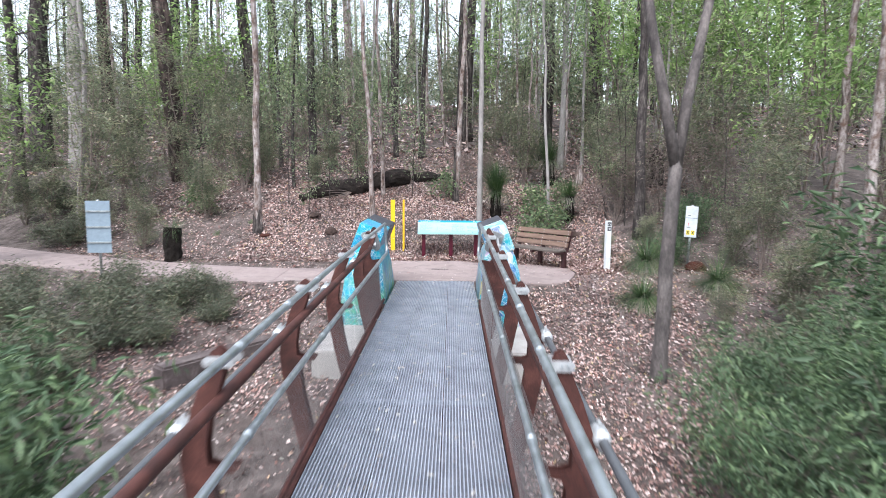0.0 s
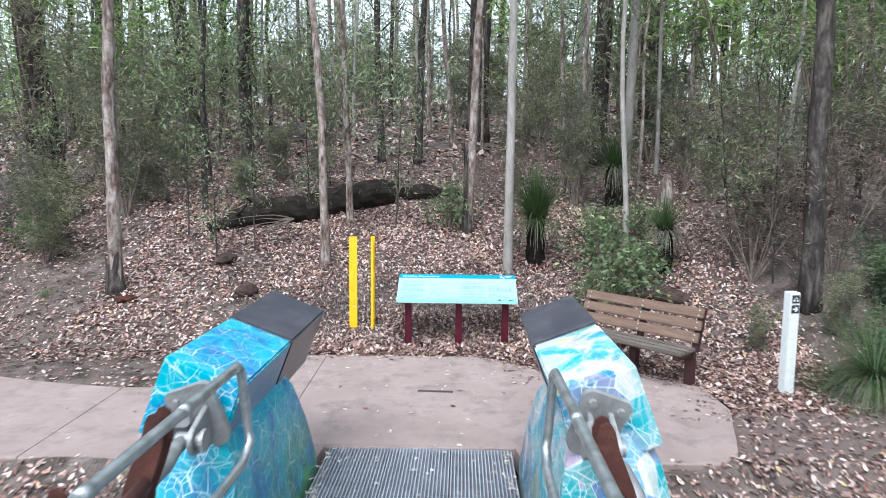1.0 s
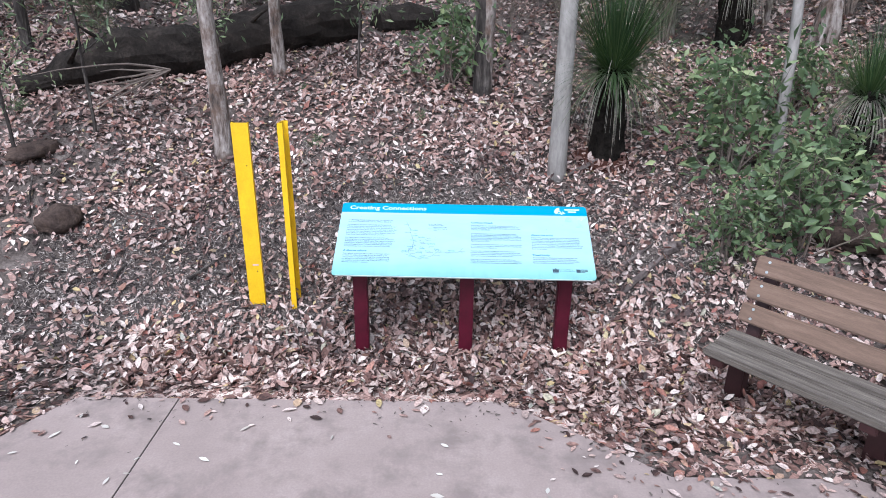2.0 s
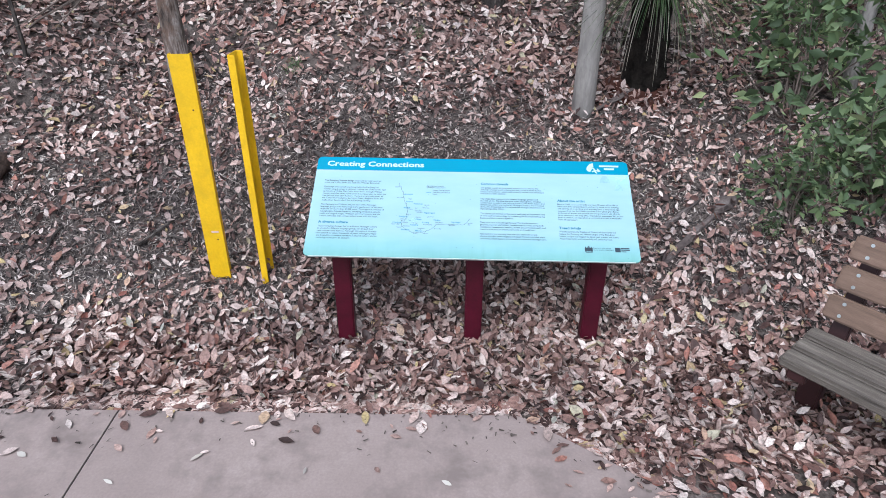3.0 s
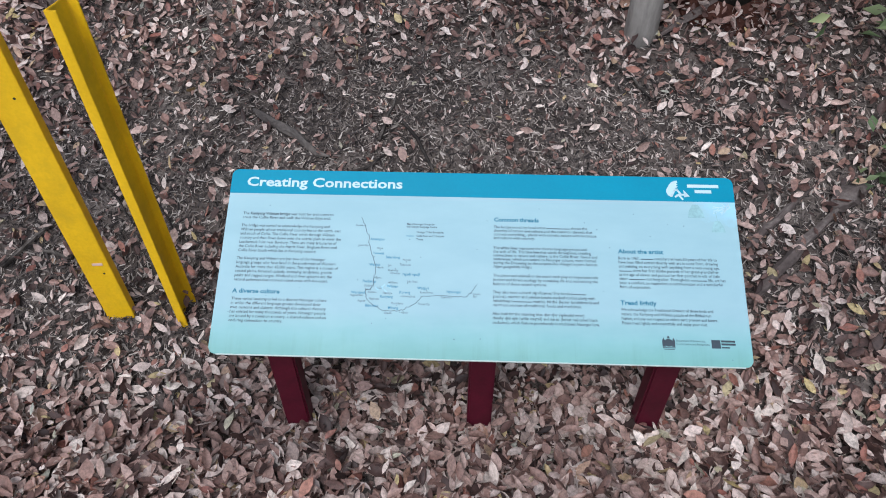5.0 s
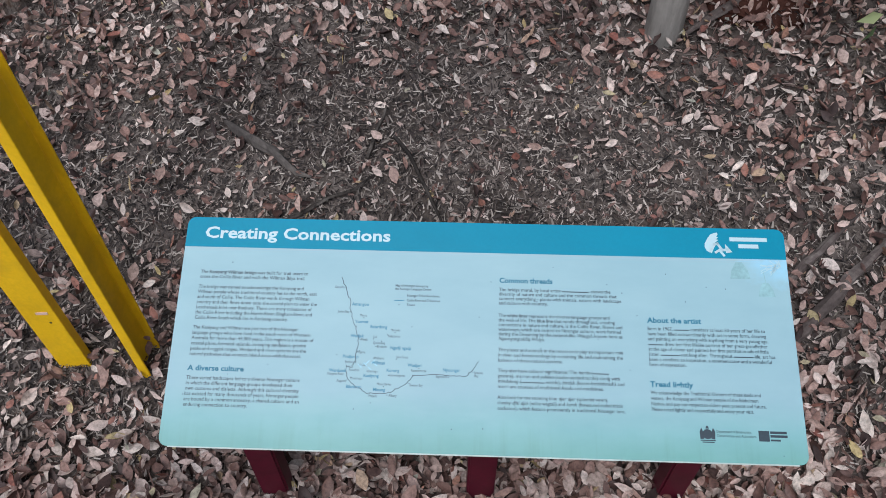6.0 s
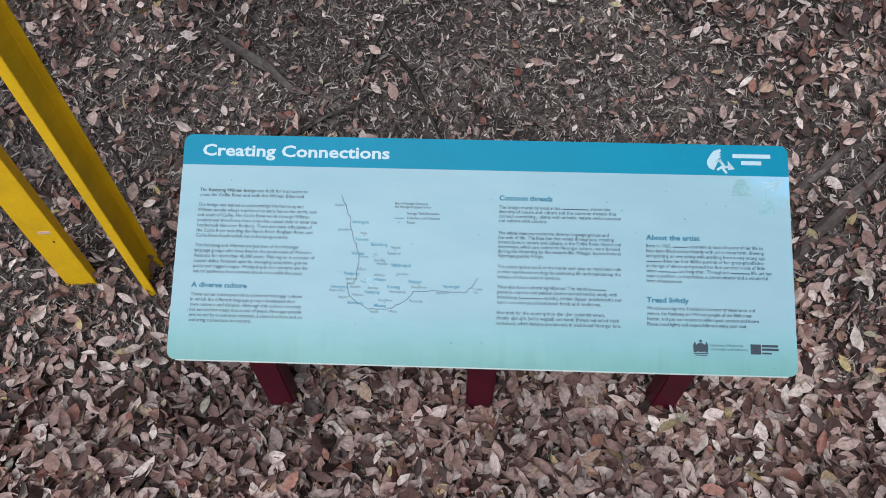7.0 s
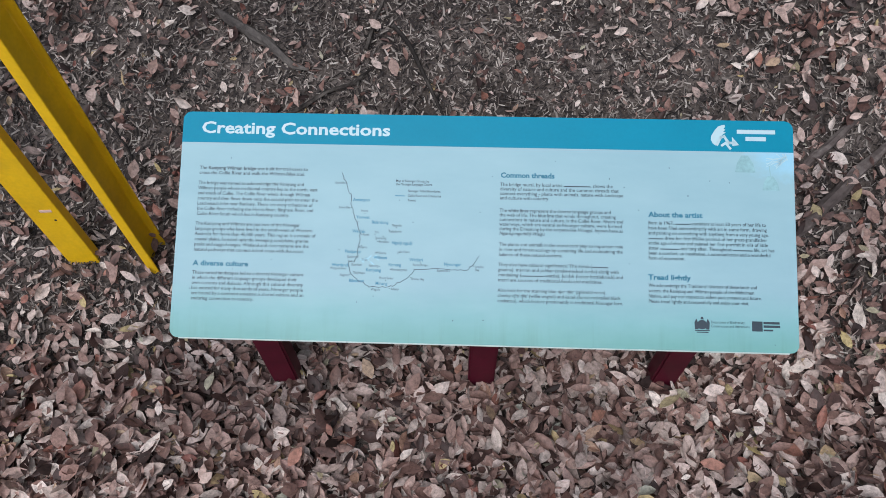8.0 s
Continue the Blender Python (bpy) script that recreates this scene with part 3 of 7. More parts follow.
xs, ys = stations(-7, 6.5, 0.1, 600, 1.13), stations(6, 21, 0.1, 600, 1.13)
gx, gy = np.meshgrid(xs, ys)
gv = np.stack([gx, gy, land(gx, gy)], -1).reshape(-1, 3)
ii = (np.arange(len(ys) - 1)[:, None] * len(xs) + np.arange(len(xs) - 1)[None]).ravel()
gf = np.stack([ii, ii + 1, ii + 1 + len(xs), ii + len(xs)], -1)
ground_me = np_mesh("ground", gv, gf, M_SOIL)
ground_me.shade_smooth()
tagged(new("ground", ground_me), "dark brown forest soil rising to a slope behind the path", "ground", kind="structure")

# the concrete path, in bays with open joints
path_root = tagged(new("path"), "pinkish washed concrete footpath with tooled joints and a rounded end", "path", kind="structure")
CUTS = [-14, -12.2, -10.4, -8.6, -6.7, -4.9, -3.02, -1.26, 2.75]
for a, b in zip(CUTS[:-1], CUTS[1:]):
    g = Geo()
    n = max(4, int((b - a) / 0.03))
    sx = np.linspace(a + 0.004, b - 0.004, n)
    near, far_ = slab_near(sx), slab_far(sx)
    top, bot = [], []
    for k in range(n):
        y1, y2 = float(near[k]), float(far_[k])
        if b > 2:
            while y1 < y2 and slab_right(np.array(y1)) < sx[k]:
                y1 += 0.01
        top.append((sx[k], y1, y2))
    top = [q for q in top if q[2] - q[1] > 0.05]
    v = []
    for x, y1, y2 in top:
        v += [(x, y1, -0.16), (x, y1, -0.012), (x, y1 + 0.012, 0), (x, y2 - 0.012, 0), (x, y2, -0.012), (x, y2, -0.16)]
    f = [(6 * k + j, 6 * k + 6 + j, 6 * k + 7 + j, 6 * k + 1 + j) for k in range(len(top) - 1) for j in range(5)]
    f += [(5, 4, 3, 2, 1, 0), tuple(6 * (len(top) - 1) + j for j in range(6))]
    g.add(v, f)
    part("slab", g, M_PATH, path_root)
g = Geo()
for c in CUTS[1:-1]:
    y1, y2 = float(slab_near(np.array(c))) + 0.02, float(slab_far(np.array(c))) - 0.02
    g.box((c, (y1 + y2) / 2, -0.045), (0.012, y2 - y1, 0.08))
part("joint", g, M_JOINT, path_root, "dark joint filler between bays")
g = Geo()
g.box((0.0, 13.08, 0.0005), (0.34, 0.045, 0.007), Matrix.Translation((0, 13.08, 0)) @ Matrix.Rotation(radians(-4), 4, "Z") @ Matrix.Translation((0, -13.08, 0)))
part("drain_slot", g, M_JOINT, path_root, "narrow dark slot set in the concrete")


# ---- the suspension footbridge ----
BR = Matrix.Translation((-0.1, 11.8, -0.012)) @ Matrix.Rotation(radians(-1.85), 4, "Z")
BACK = 15.0


def sag(y):
    """Deck height along the bridge; y runs back from the landing as negative metres."""
    return -0.0010 * max(0.0, -y - 1.9) ** 2


bridge = thing("footbridge", BR, "suspension footbridge with steel grating deck and red-brown posts", "footbridge")
# deck panels
W3, LEN = 0.462, 3.0
panel_geo = Geo()
for k in range(19):
    panel_geo.box((-W3 / 2 + 0.008 + k * (W3 - 0.016) / 18, 0, -0.016), (0.0085, LEN - 0.004, 0.032))
for k in range(100):
    panel_geo.box((0, -LEN / 2 + 0.015 + k * (LEN - 0.03) / 99, -0.0125), (W3 - 0.002, 0.0045, 0.007))
for s in (-1, 1):
    panel_geo.box((0, s * (LEN / 2 - 0.004), -0.016), (W3 - 0.006, 0.005, 0.03))
panel_me = panel_geo.mesh("deck_panel")
panel_me.materials.append(M_GRATE)
rows = int(BACK / LEN)
for j in range(rows):
    ya, yb = -j * LEN, -(j + 1) * LEN
    tilt = math.atan2(sag(ya) - sag(yb), LEN)
    for k in (-1, 0, 1):
        ob = new("deck_panel", panel_me)
        ob.parent = bridge
        ob.matrix_basis = Matrix.Translation((k * (W3 + 0.003), (ya + yb) / 2, (sag(ya) + sag(yb)) / 2)) @ Matrix.Rotation(tilt, 4, "X")
    g = Geo()
    g.box((0, yb + 0.05, sag(yb) - 0.12), (1.62, 0.08, 0.14))
    part("cross_beam", g, M_RUST, bridge, bevel=0.006)


def along(x, z, y1, y2, n=24):
    return [(x, y1 + (y2 - y1) * k / (n - 1), z + sag(y1 + (y2 - y1) * k / (n - 1))) for k in range(n)]


def wire_panel(w, h):
    g = Geo()
    step = 0.05
    for s in (-1, 1):
        k = -h
        while k < w:
            a, b = max(0, k), min(w, k + h)
            za, zb = (a - k), (b - k)
            if s < 0:
                za, zb = h - za, h - zb
            if b - a > 0.01:
                g.tube([(0, a, za), (0, b, zb)], 0.0011, 3, False)
            k += step
    me = g.mesh("wire_mesh")
    me.materials.append(M_WIRE)
    return me


WIRE, WIRE_END = wire_panel(1.76, 0.63), wire_panel(2.4, 0.63)
for s in (-1, 1):
    # handrail: top tube, looped down into the lower tube at the landing
    top = along(s * 0.72, 1.19, -BACK, -1.93, 40)
    loop = [(s * 0.72, -1.86, 1.19), (s * 0.72, -1.82, 1.165), (s * 0.72, -1.80, 1.12), (s * 0.71, -1.76, 0.86), (s * 0.70, -1.77, 0.80), (s * 0.70, -1.83, 0.76)]
    low = along(s * 0.69, 0.75, -1.9, -BACK, 40)
    g = Geo().tube(top + loop + low, 0.0225, 10)
    part("handrail", g, M_GALV, bridge, "galvanised tube handrail looped at its end", smooth=True)
    for yj in (-3.95, -7.5, -11.1):
        part("rail_sleeve", Geo().tube(along(s * 0.72, 1.19, yj - 0.05, yj + 0.05, 3), 0.0265, 10), M_GALV, bridge, smooth=True)
    part("rust_rail", Geo().tube(along(s * 0.815, 0.93, -BACK, -3.0, 30) + [(s * 0.835, -2.7, 0.925), (s * 0.86, -2.45, 0.92)], 0.03, 8), M_RUST, bridge, "red-brown intermediate rail", smooth=True)
    part("toe_rail", Geo().tube(along(s * 0.72, 0.07, -BACK, -2.05, 30), 0.022, 6), M_RUST, bridge)
    part("edge_channel", Geo().tube(along(s * 0.74, -0.045, -BACK, -2.0, 30), 0.05, 4), M_RUST, bridge)
    part("main_cable", Geo().tube(along(s * 1.02, 0.77, -BACK, -2.75, 30) + [(s * 0.985, -2.3, 0.81)], 0.024, 8), M_CABLE, bridge, "dark main cable", smooth=True)
    # forked posts: a leg from the deck edge, a tongue to the lower tube and an arm bent in to the top tube
    outline = [(0.70, -0.24), (0.82, -0.24), (0.885, 0.05), (0.965, 0.37), (1.005, 0.55), (1.015, 0.68), (0.985, 0.77), (0.925, 0.95), (0.868, 1.09), (0.852, 1.155), (0.838, 1.182), (0.818, 1.188), (0.796, 1.175), (0.784, 1.14), (0.788, 1.07), (0.822, 0.965), (0.862, 0.86), (0.872, 0.79), (0.862, 0.735), (0.835, 0.712), (0.755, 0.728), (0.715, 0.725), (0.708, 0.70), (0.735, 0.685), (0.755, 0.64), (0.758, 0.56), (0.74, 0.3), (0.715, 0.02)]
    slim = [(0.70, -0.24), (0.85, -0.24), (0.925, 0.1), (0.995, 0.45), (1.015, 0.62)] + outline[6:17] + [(0.885, 0.70), (0.88, 0.612), (0.84, 0.596), (0.745, 0.602), (0.735, 0.585), (0.75, 0.57), (0.835, 0.558), (0.862, 0.5), (0.835, 0.3), (0.785, 0.06), (0.73, -0.1)]
    stands = [-2.4, -3.03] + [-4.85 - 1.78 * k for k in range(6)]
    for j, yp in enumerate(stands):
        zp = sag(yp)
        lean = Matrix.Translation((0, yp, zp)) @ Matrix.Rotation(radians(90), 4, "X")
        ol = [(s * x, z) for x, z in (slim if j else outline)]
        for off in (0.045, -0.033):
            part("post", Geo().prism(ol if s > 0 else ol[::-1], 0.012, Matrix.Translation((0, off, 0)) @ lean), M_RUST, bridge)
        part("post_web", Geo().prism([(s * 0.80, -0.2), (s * 0.83, -0.2), (s * 0.93, 0.4), (s * 0.95, 0.62), (s * 0.92, 0.62), (s * 0.895, 0.4)][::s], 0.066, Matrix.Translation((0, 0.033, 0)) @ lean), M_RUST, bridge)
        part("spacer", Geo().tube([(s * 0.83, yp - 0.05, zp + 1.09), (s * 0.83, yp + 0.05, zp + 1.09)], 0.02, 8), M_RUST, bridge)
        # strap clamps from the arm's head to the top tube
        for off in ((0.052, -0.058) if j else (0.052,)):
            tab = [(s * (0.80 + 0.052 * cx + 0.026 * math.cos(a)), 1.13 + 0.026 * math.sin(a)) for cx, a in [(1, radians(-90 + 30 * q)) for q in range(7)] + [(-1, radians(90 + 30 * q)) for q in range(7)]]
            part("clamp", Geo().prism(tab[::s], 0.008, Matrix.Translation((0, off, 0)) @ lean), M_CLAMP, bridge, "bright galvanised strap clamp")
            for bx in (0.815, 0.845):
                part("bolt", Geo().tube([(s * bx, yp + off - 0.018, zp + 1.13), (s * bx, yp + off + 0.012, zp + 1.13)], 0.009, 6), M_GALV, bridge)
        part("tube_clamp", Geo().tube([(s * 0.72, yp - 0.03, zp + 1.19), (s * 0.72, yp + 0.03, zp + 1.19)], 0.025, 10), M_GALV, bridge, smooth=True)
        part("rail_saddle", Geo().tube([(s * 0.69, yp - 0.03, zp + 0.75), (s * 0.69, yp + 0.03, zp + 0.75)], 0.0275, 8), M_GALV, bridge, smooth=True)
        if j:
            part("cable_clamp", Geo().tube([(s * 1.02, yp - 0.075, zp + 0.77), (s * 1.02, yp - 0.05, zp + 0.77), (s * 1.02, yp + 0.05, zp + 0.77), (s * 1.02, yp + 0.075, zp + 0.77)], [0.032, 0.046, 0.046, 0.032], 10), M_CLAMP, bridge, "galvanised cable clamp", smooth=True)
            for off in (-0.03, 0.03):
                part("clamp_bolt", Geo().tube([(s * 1.02, yp + off, zp + 0.70), (s * 1.02, yp + off, zp + 0.835)], 0.011, 6), M_CLAMP, bridge)
        me = WIRE if j else WIRE_END
        if j != 1:
            ob = new("wire_mesh", me)
            ob.parent = bridge
            ob.matrix_basis = Matrix.Translation((s * 0.715, yp - (1.78 if j else 2.42), zp + 0.09)) @ Matrix.Rotation(radians(2 * s), 4, "Y")


# ---- anchor pedestals with painted mural ----
def pedestal(s, mat, label):
    root = thing("anchor_pedestal", BR, label, "pedestal", "bridge anchors")
    inner_top, outer_top = Vector((0.735, 1.055)), Vector((1.11, 1.20))
    u = (outer_top - inner_top).normalized()
    dn = Vector((u.y, -u.x)) * 0.42
    ring = [inner_top, outer_top, outer_top + dn, inner_top + dn]

    def beam(y1, y2, grow=0.0):
        c = sum(ring, Vector((0, 0))) / 4
        pts = [c + (p - c) * (1 + grow) for p in ring]
        v = [(s * p.x, y, p.y) for y in (y1, y2) for p in pts]
        bm = bmesh.new()
        vs = [bm.verts.new(p) for p in v]
        for f in ((0, 1, 2, 3), (4, 7, 6, 5), (0, 4, 5, 1), (1, 5, 6, 2), (2, 6, 7, 3), (3, 7, 4, 0)):
            bm.faces.new([vs[i] for i in f])
        bmesh.ops.recalc_face_normals(bm, faces=bm.faces[:])
        bmesh.ops.bevel(bm, geom=bm.edges[:], offset=0.012, segments=2, affect="EDGES")
        return bm

    part("painted_beam", beam(-1.74, -0.885), mat, root)
    if s < 0:
        # the beam's side along the deck is a paler wash
        a, b = inner_top + dn * 0.04, inner_top + dn * 0.97
        off = Vector((-u.x, -u.y)) * 0.003
        a, b = a + off, b + off
        g = Geo().add([(s * p.x, y, p.y) for p, y in ((a, -1.72), (b, -1.72), (b, -0.9), (a, -0.9))] + [(s * (p.x + 0.002), y, p.y) for p, y in ((a, -1.72), (b, -1.72), (b, -0.9), (a, -0.9))], [(3, 2, 1, 0), (4, 5, 6, 7), (0, 1, 5, 4), (1, 2, 6, 5), (2, 3, 7, 6), (3, 0, 4, 7)])
        part("painted_side", g, M_LILAC, root, "pale lilac-blue painted side")
    part("dark_cover", beam(-0.88, 0.02, 0.035), M_BLACK, root, "dark grey sheet-metal cover")
    # plinth: wider towards the ground
    levels = [(-0.34, 0.725, 1.42, -2.0, -0.20), (0.05, 0.725, 1.39, -1.96, -0.24), (0.42, 0.755, 1.34, -1.88, -0.42), (0.70, 0.80, 1.27, -1.80, -0.58), (0.90, 0.90, 1.17, -1.73, -0.72)]
    v = []
    for z, xi, xo, yf, yb in levels:
        v += [(s * xi, yf + 0.06, z), (s * (xi + 0.05), yf, z), (s * (xo - 0.1), yf, z), (s * xo, yf + 0.12, z), (s * xo, yb - 0.1, z), (s * (xo - 0.1), yb, z), (s * (xi + 0.05), yb, z), (s * xi, yb - 0.06, z)]
    f = [(8 * l + k, 8 * l + (k + 1) % 8, 8 * l + 8 + (k + 1) % 8, 8 * l + 8 + k) for l in range(len(levels) - 1) for k in range(8)]
    f += [tuple(range(7, -1, -1)), tuple(range(8 * (len(levels) - 1), 8 * len(levels)))]
    bm = bmesh.new()
    vs = [bm.verts.new(p) for p in v]
    for q in f:
        bm.faces.new([vs[i] for i in q])
    bmesh.ops.recalc_face_normals(bm, faces=bm.faces[:])
    part("painted_plinth", bm, mat, root)
    part("concrete_base", Geo().box((s * 1.12, -1.7, -0.87), (0.8, 3.4, 1.06)), M_CONC, root, "bare grey concrete footing", bevel=0.02)
    # cast anchor fitting on the face towards the river
    cx, cy, cz = s * 0.93, -1.76, 0.93
    m = Matrix.Translation((cx, cy, cz)) @ Matrix.Rotation(radians(90 + 12), 4, "X") @ Matrix.Rotation(radians(-20 * s), 4, "Z")
    plate = [(cx_ + pr_ * math.cos(radians(a0 + 15 * q)), cy_ + pr_ * math.sin(radians(a0 + 15 * q))) for cx_, cy_, pr_, a0 in ((0.075, 0.115, 0.045, 0), (-0.075, 0.115, 0.045, 90), (-0.03, -0.105, 0.07, 180), (0.03, -0.105, 0.07, 270)) for q in range(7)]
    part("anchor_plate", Geo().prism(plate, 0.035, m), M_CLEVIS, root, "rounded galvanised anchor plate")
    for bx in (-0.07, 0.07):
        part("anchor_bolt", Geo().tube([m @ Vector((bx, 0.105, 0.034)), m @ Vector((bx, 0.105, 0.055))], 0.02, 6), M_CLEVIS, root)
    # two upright lugs with rounded ends, a pin through them and the cast socket of the cable
    tip = Vector((s * 0.945, -1.93, 0.86))
    foot = Vector((s * 0.93, -1.775, 0.90))
    way = (tip - foot)
    turn = math.atan2(way.z, way.y)
    for off in (-0.06, 0.036):
        lug = [(0.02, 0.115), (0.02, -0.10)] + [(-0.165 + 0.068 * math.cos(a), -0.02 + 0.068 * math.sin(a)) for a in (radians(-90 - 22.5 * q) for q in range(9))]
        lm = Matrix(((0, 0, 1, s * 0.938 + off), (1, 0, 0, -1.775), (0, 1, 0, 0.895), (0, 0, 0, 1)))
        part("lug", Geo().prism(lug, 0.024, lm), M_CLEVIS, root, bevel=0.004)
    pin = Vector((s * 0.938, -1.94, 0.875))
    part("pin", Geo().tube([pin - Vector((0.085, 0, 0)), pin + Vector((0.085, 0, 0))], 0.034, 14), M_CLEVIS, root)
    part("pin_cap", Geo().tube([pin - Vector((s * 0.1, 0, 0)), pin - Vector((s * 0.082, 0, 0))], 0.05, 16), M_CLEVIS, root)
    end = Vector((s * 0.985, -2.32, 0.808))
    part("socket", Geo().tube([pin, pin.lerp(end, 0.2), pin.lerp(end, 0.45), pin.lerp(end, 0.8), end], [0.03, 0.034, 0.055, 0.05, 0.034], 12), M_CLEVIS, root, "cast cable socket", smooth=True)
    return root


pedestal(-1, M_MURAL_A, "concrete anchor pedestal painted bright blue with white web lines")
pedestal(1, M_MURAL_B, "concrete anchor pedestal painted in pastel blues pinks and yellows")

# ---- interpretive sign ----
PW, PH = 1.466, 0.547
tilt = math.atan2(0.27, 0.475)
PANEL = Matrix.Translation((0.246, 14.888, 0.695)) @ Matrix.Rotation(radians(-1.1), 4, "Z") @ Matrix.Rotation(tilt, 4, "X")
sign = thing("information_sign", PANEL, "pale blue interpretive panel with teal title band on three maroon posts", "sign")


def rounded(w, h, r, k=6):
    pts = []
    for cx, cy, a0 in ((w / 2 - r, h / 2 - r, 0), (-w / 2 + r, h / 2 - r, 90), (-w / 2 + r, -h / 2 + r, 180), (w / 2 - r, -h / 2 + r, 270)):
        pts += [(cx + r * math.cos(radians(a0 + 90 * i / k)), cy + r * math.sin(radians(a0 + 90 * i / k))) for i in range(k + 1)]
    return pts


panel_ob = part("panel", Geo().prism(rounded(PW, PH, 0.02), 0.008, Matrix.Translation((0, 0, -0.008))), M_PANEL, sign, "pale blue printed panel with rounded corners")
# added pale strip: the light on the sheet's lower edge, put into its colour
part("lit_edge_strip", Geo().box((0, -PH / 2 - 0.001, -0.004), (PW - 0.045, 0.003, 0.0085)), M_EDGE, panel_ob, "pale strip for the light on the sheet's lower edge")
band = [p for p in rounded(PW, PH, 0.02) if p[1] > 0.2]
band = [(PW / 2, PH / 2 - 0.076)] + band + [(-PW / 2, PH / 2 - 0.076)]
part("title_band", Geo().prism(band, 0.0006, Matrix.Identity(4)), M_BAND, panel_ob, "teal title band")
inv = PANEL.inverted()
for lx in (-0.352, 0.268, 0.838):
    # the post reaches up to the underside of the sloping panel
    zt = 0.695 + (14.815 - 14.888) * math.tan(tilt) - 0.035
    zg = float(land(lx, 14.82)) - 0.25
    g = Geo().box((lx, 14.825, (zt + zg) / 2), (0.082, 0.06, zt - zg), None)
    ob = part("sign_post", g, M_MAROON, sign, "maroon painted steel post", bevel=0.006)
    ob.matrix_basis = inv
    ob = part("bracket", Geo().box((0, 0, -0.02), (0.07, 0.4, 0.022)), M_MAROON, sign)
    ob.matrix_basis = Matrix.Translation((lx - 0.246, 0, 0))


class Print:
    """Flat print on the panel: lettering, bars and lines, in metres from its upper left corner."""

    def __init__(self):
        self.g = Geo()

    def text(self, x, y, s, size, stretch=1.0, bold=0.0, slant=0.0):
        """Sets s with its baseline at y; returns the end of the line."""
        cu = bpy.data.curves.new("lettering", "FONT")
        cu.body, cu.size, cu.resolution_u, cu.offset, cu.shear = s, size, 2, bold, slant
        ob = bpy.data.objects.new("lettering", cu)
        scene.collection.objects.link(ob)
        dep = bpy.context.evaluated_depsgraph_get()
        me = bpy.data.meshes.new_from_object(ob.evaluated_get(dep))
        width = max((v.co.x for v in me.vertices), default=0)
        self.g.add([(x + v.co.x * stretch, v.co.y - y, 0) for v in me.vertices], [tuple(p.vertices) for p in me.polygons])
        bpy.data.objects.remove(ob)
        bpy.data.curves.remove(cu)
        bpy.data.meshes.remove(me)
        return x + width * stretch

    def bar(self, x, y, w, h):
        self.g.add([(x, -y, 0), (x + w, -y, 0), (x + w, h - y, 0), (x, h - y, 0)], [(0, 1, 2, 3)])
        return x + w

    def rich(self, x, y, s, size, stretch):
        """A line in which *..* is bold, _.._ slanted and [n] a bar n letters wide."""
        buf, style = "", ""
        space = size * 0.27 * stretch
        k = 0

        def flush(x, buf):
            if not buf:
                return x
            lead = len(buf) - len(buf.lstrip())
            tail = len(buf) - len(buf.rstrip())
            x += lead * space
            if buf.strip():
                x = self.text(x, y, buf.strip(), size, stretch, size * 0.022 if style == "*" else size * 0.009, 0.22 if style == "_" else 0.0)
            return x + tail * space

        while k < len(s):
            ch = s[k]
            if ch in "*_":
                x = flush(x, buf)
                buf = ""
                style = "" if style == ch else ch
            elif ch == "[":
                x = flush(x, buf)
                buf = ""
                e = s.index("]", k)
                x = self.bar(x + size * 0.05, y - size * 0.05, int(s[k + 1:e]) * size * 0.46 * stretch, size * 0.2)
                k = e
            else:
                buf += ch
            k += 1
        return flush(x, buf)

    def line(self, pts, w):
        for (x1, y1), (x2, y2) in zip(pts[:-1], pts[1:]):
            d = Vector((x2 - x1, -(y2 - y1))).normalized() * w / 2
            o = Vector((-d.y, d.x))
            a, b = Vector((x1, -y1)), Vector((x2, -y2))
            self.g.add([(*(a - d + o), 0), (*(a - d - o), 0), (*(b + d - o), 0), (*(b + d + o), 0)], [(0, 1, 2, 3)])

    def shape(self, pts):
        self.g.add([(x, -y, 0) for x, y in pts], [tuple(range(len(pts)))])

    def put(self, name, mat, label, lift=0.0005):
        ob = part(name, self.g, mat, panel_ob, label)
        ob.location = (-PW / 2, PH / 2, lift)
        return ob


p = Print()
p.text(0.046, 0.0525, "Creating Connections", 0.0405, 0.461 / Print().text(0, 0, "Creating Connections", 0.0405, 1.0, 0.0010), 0.0010)
p.put("title", M_WHITEINK, "white title lettering", 0.0012)

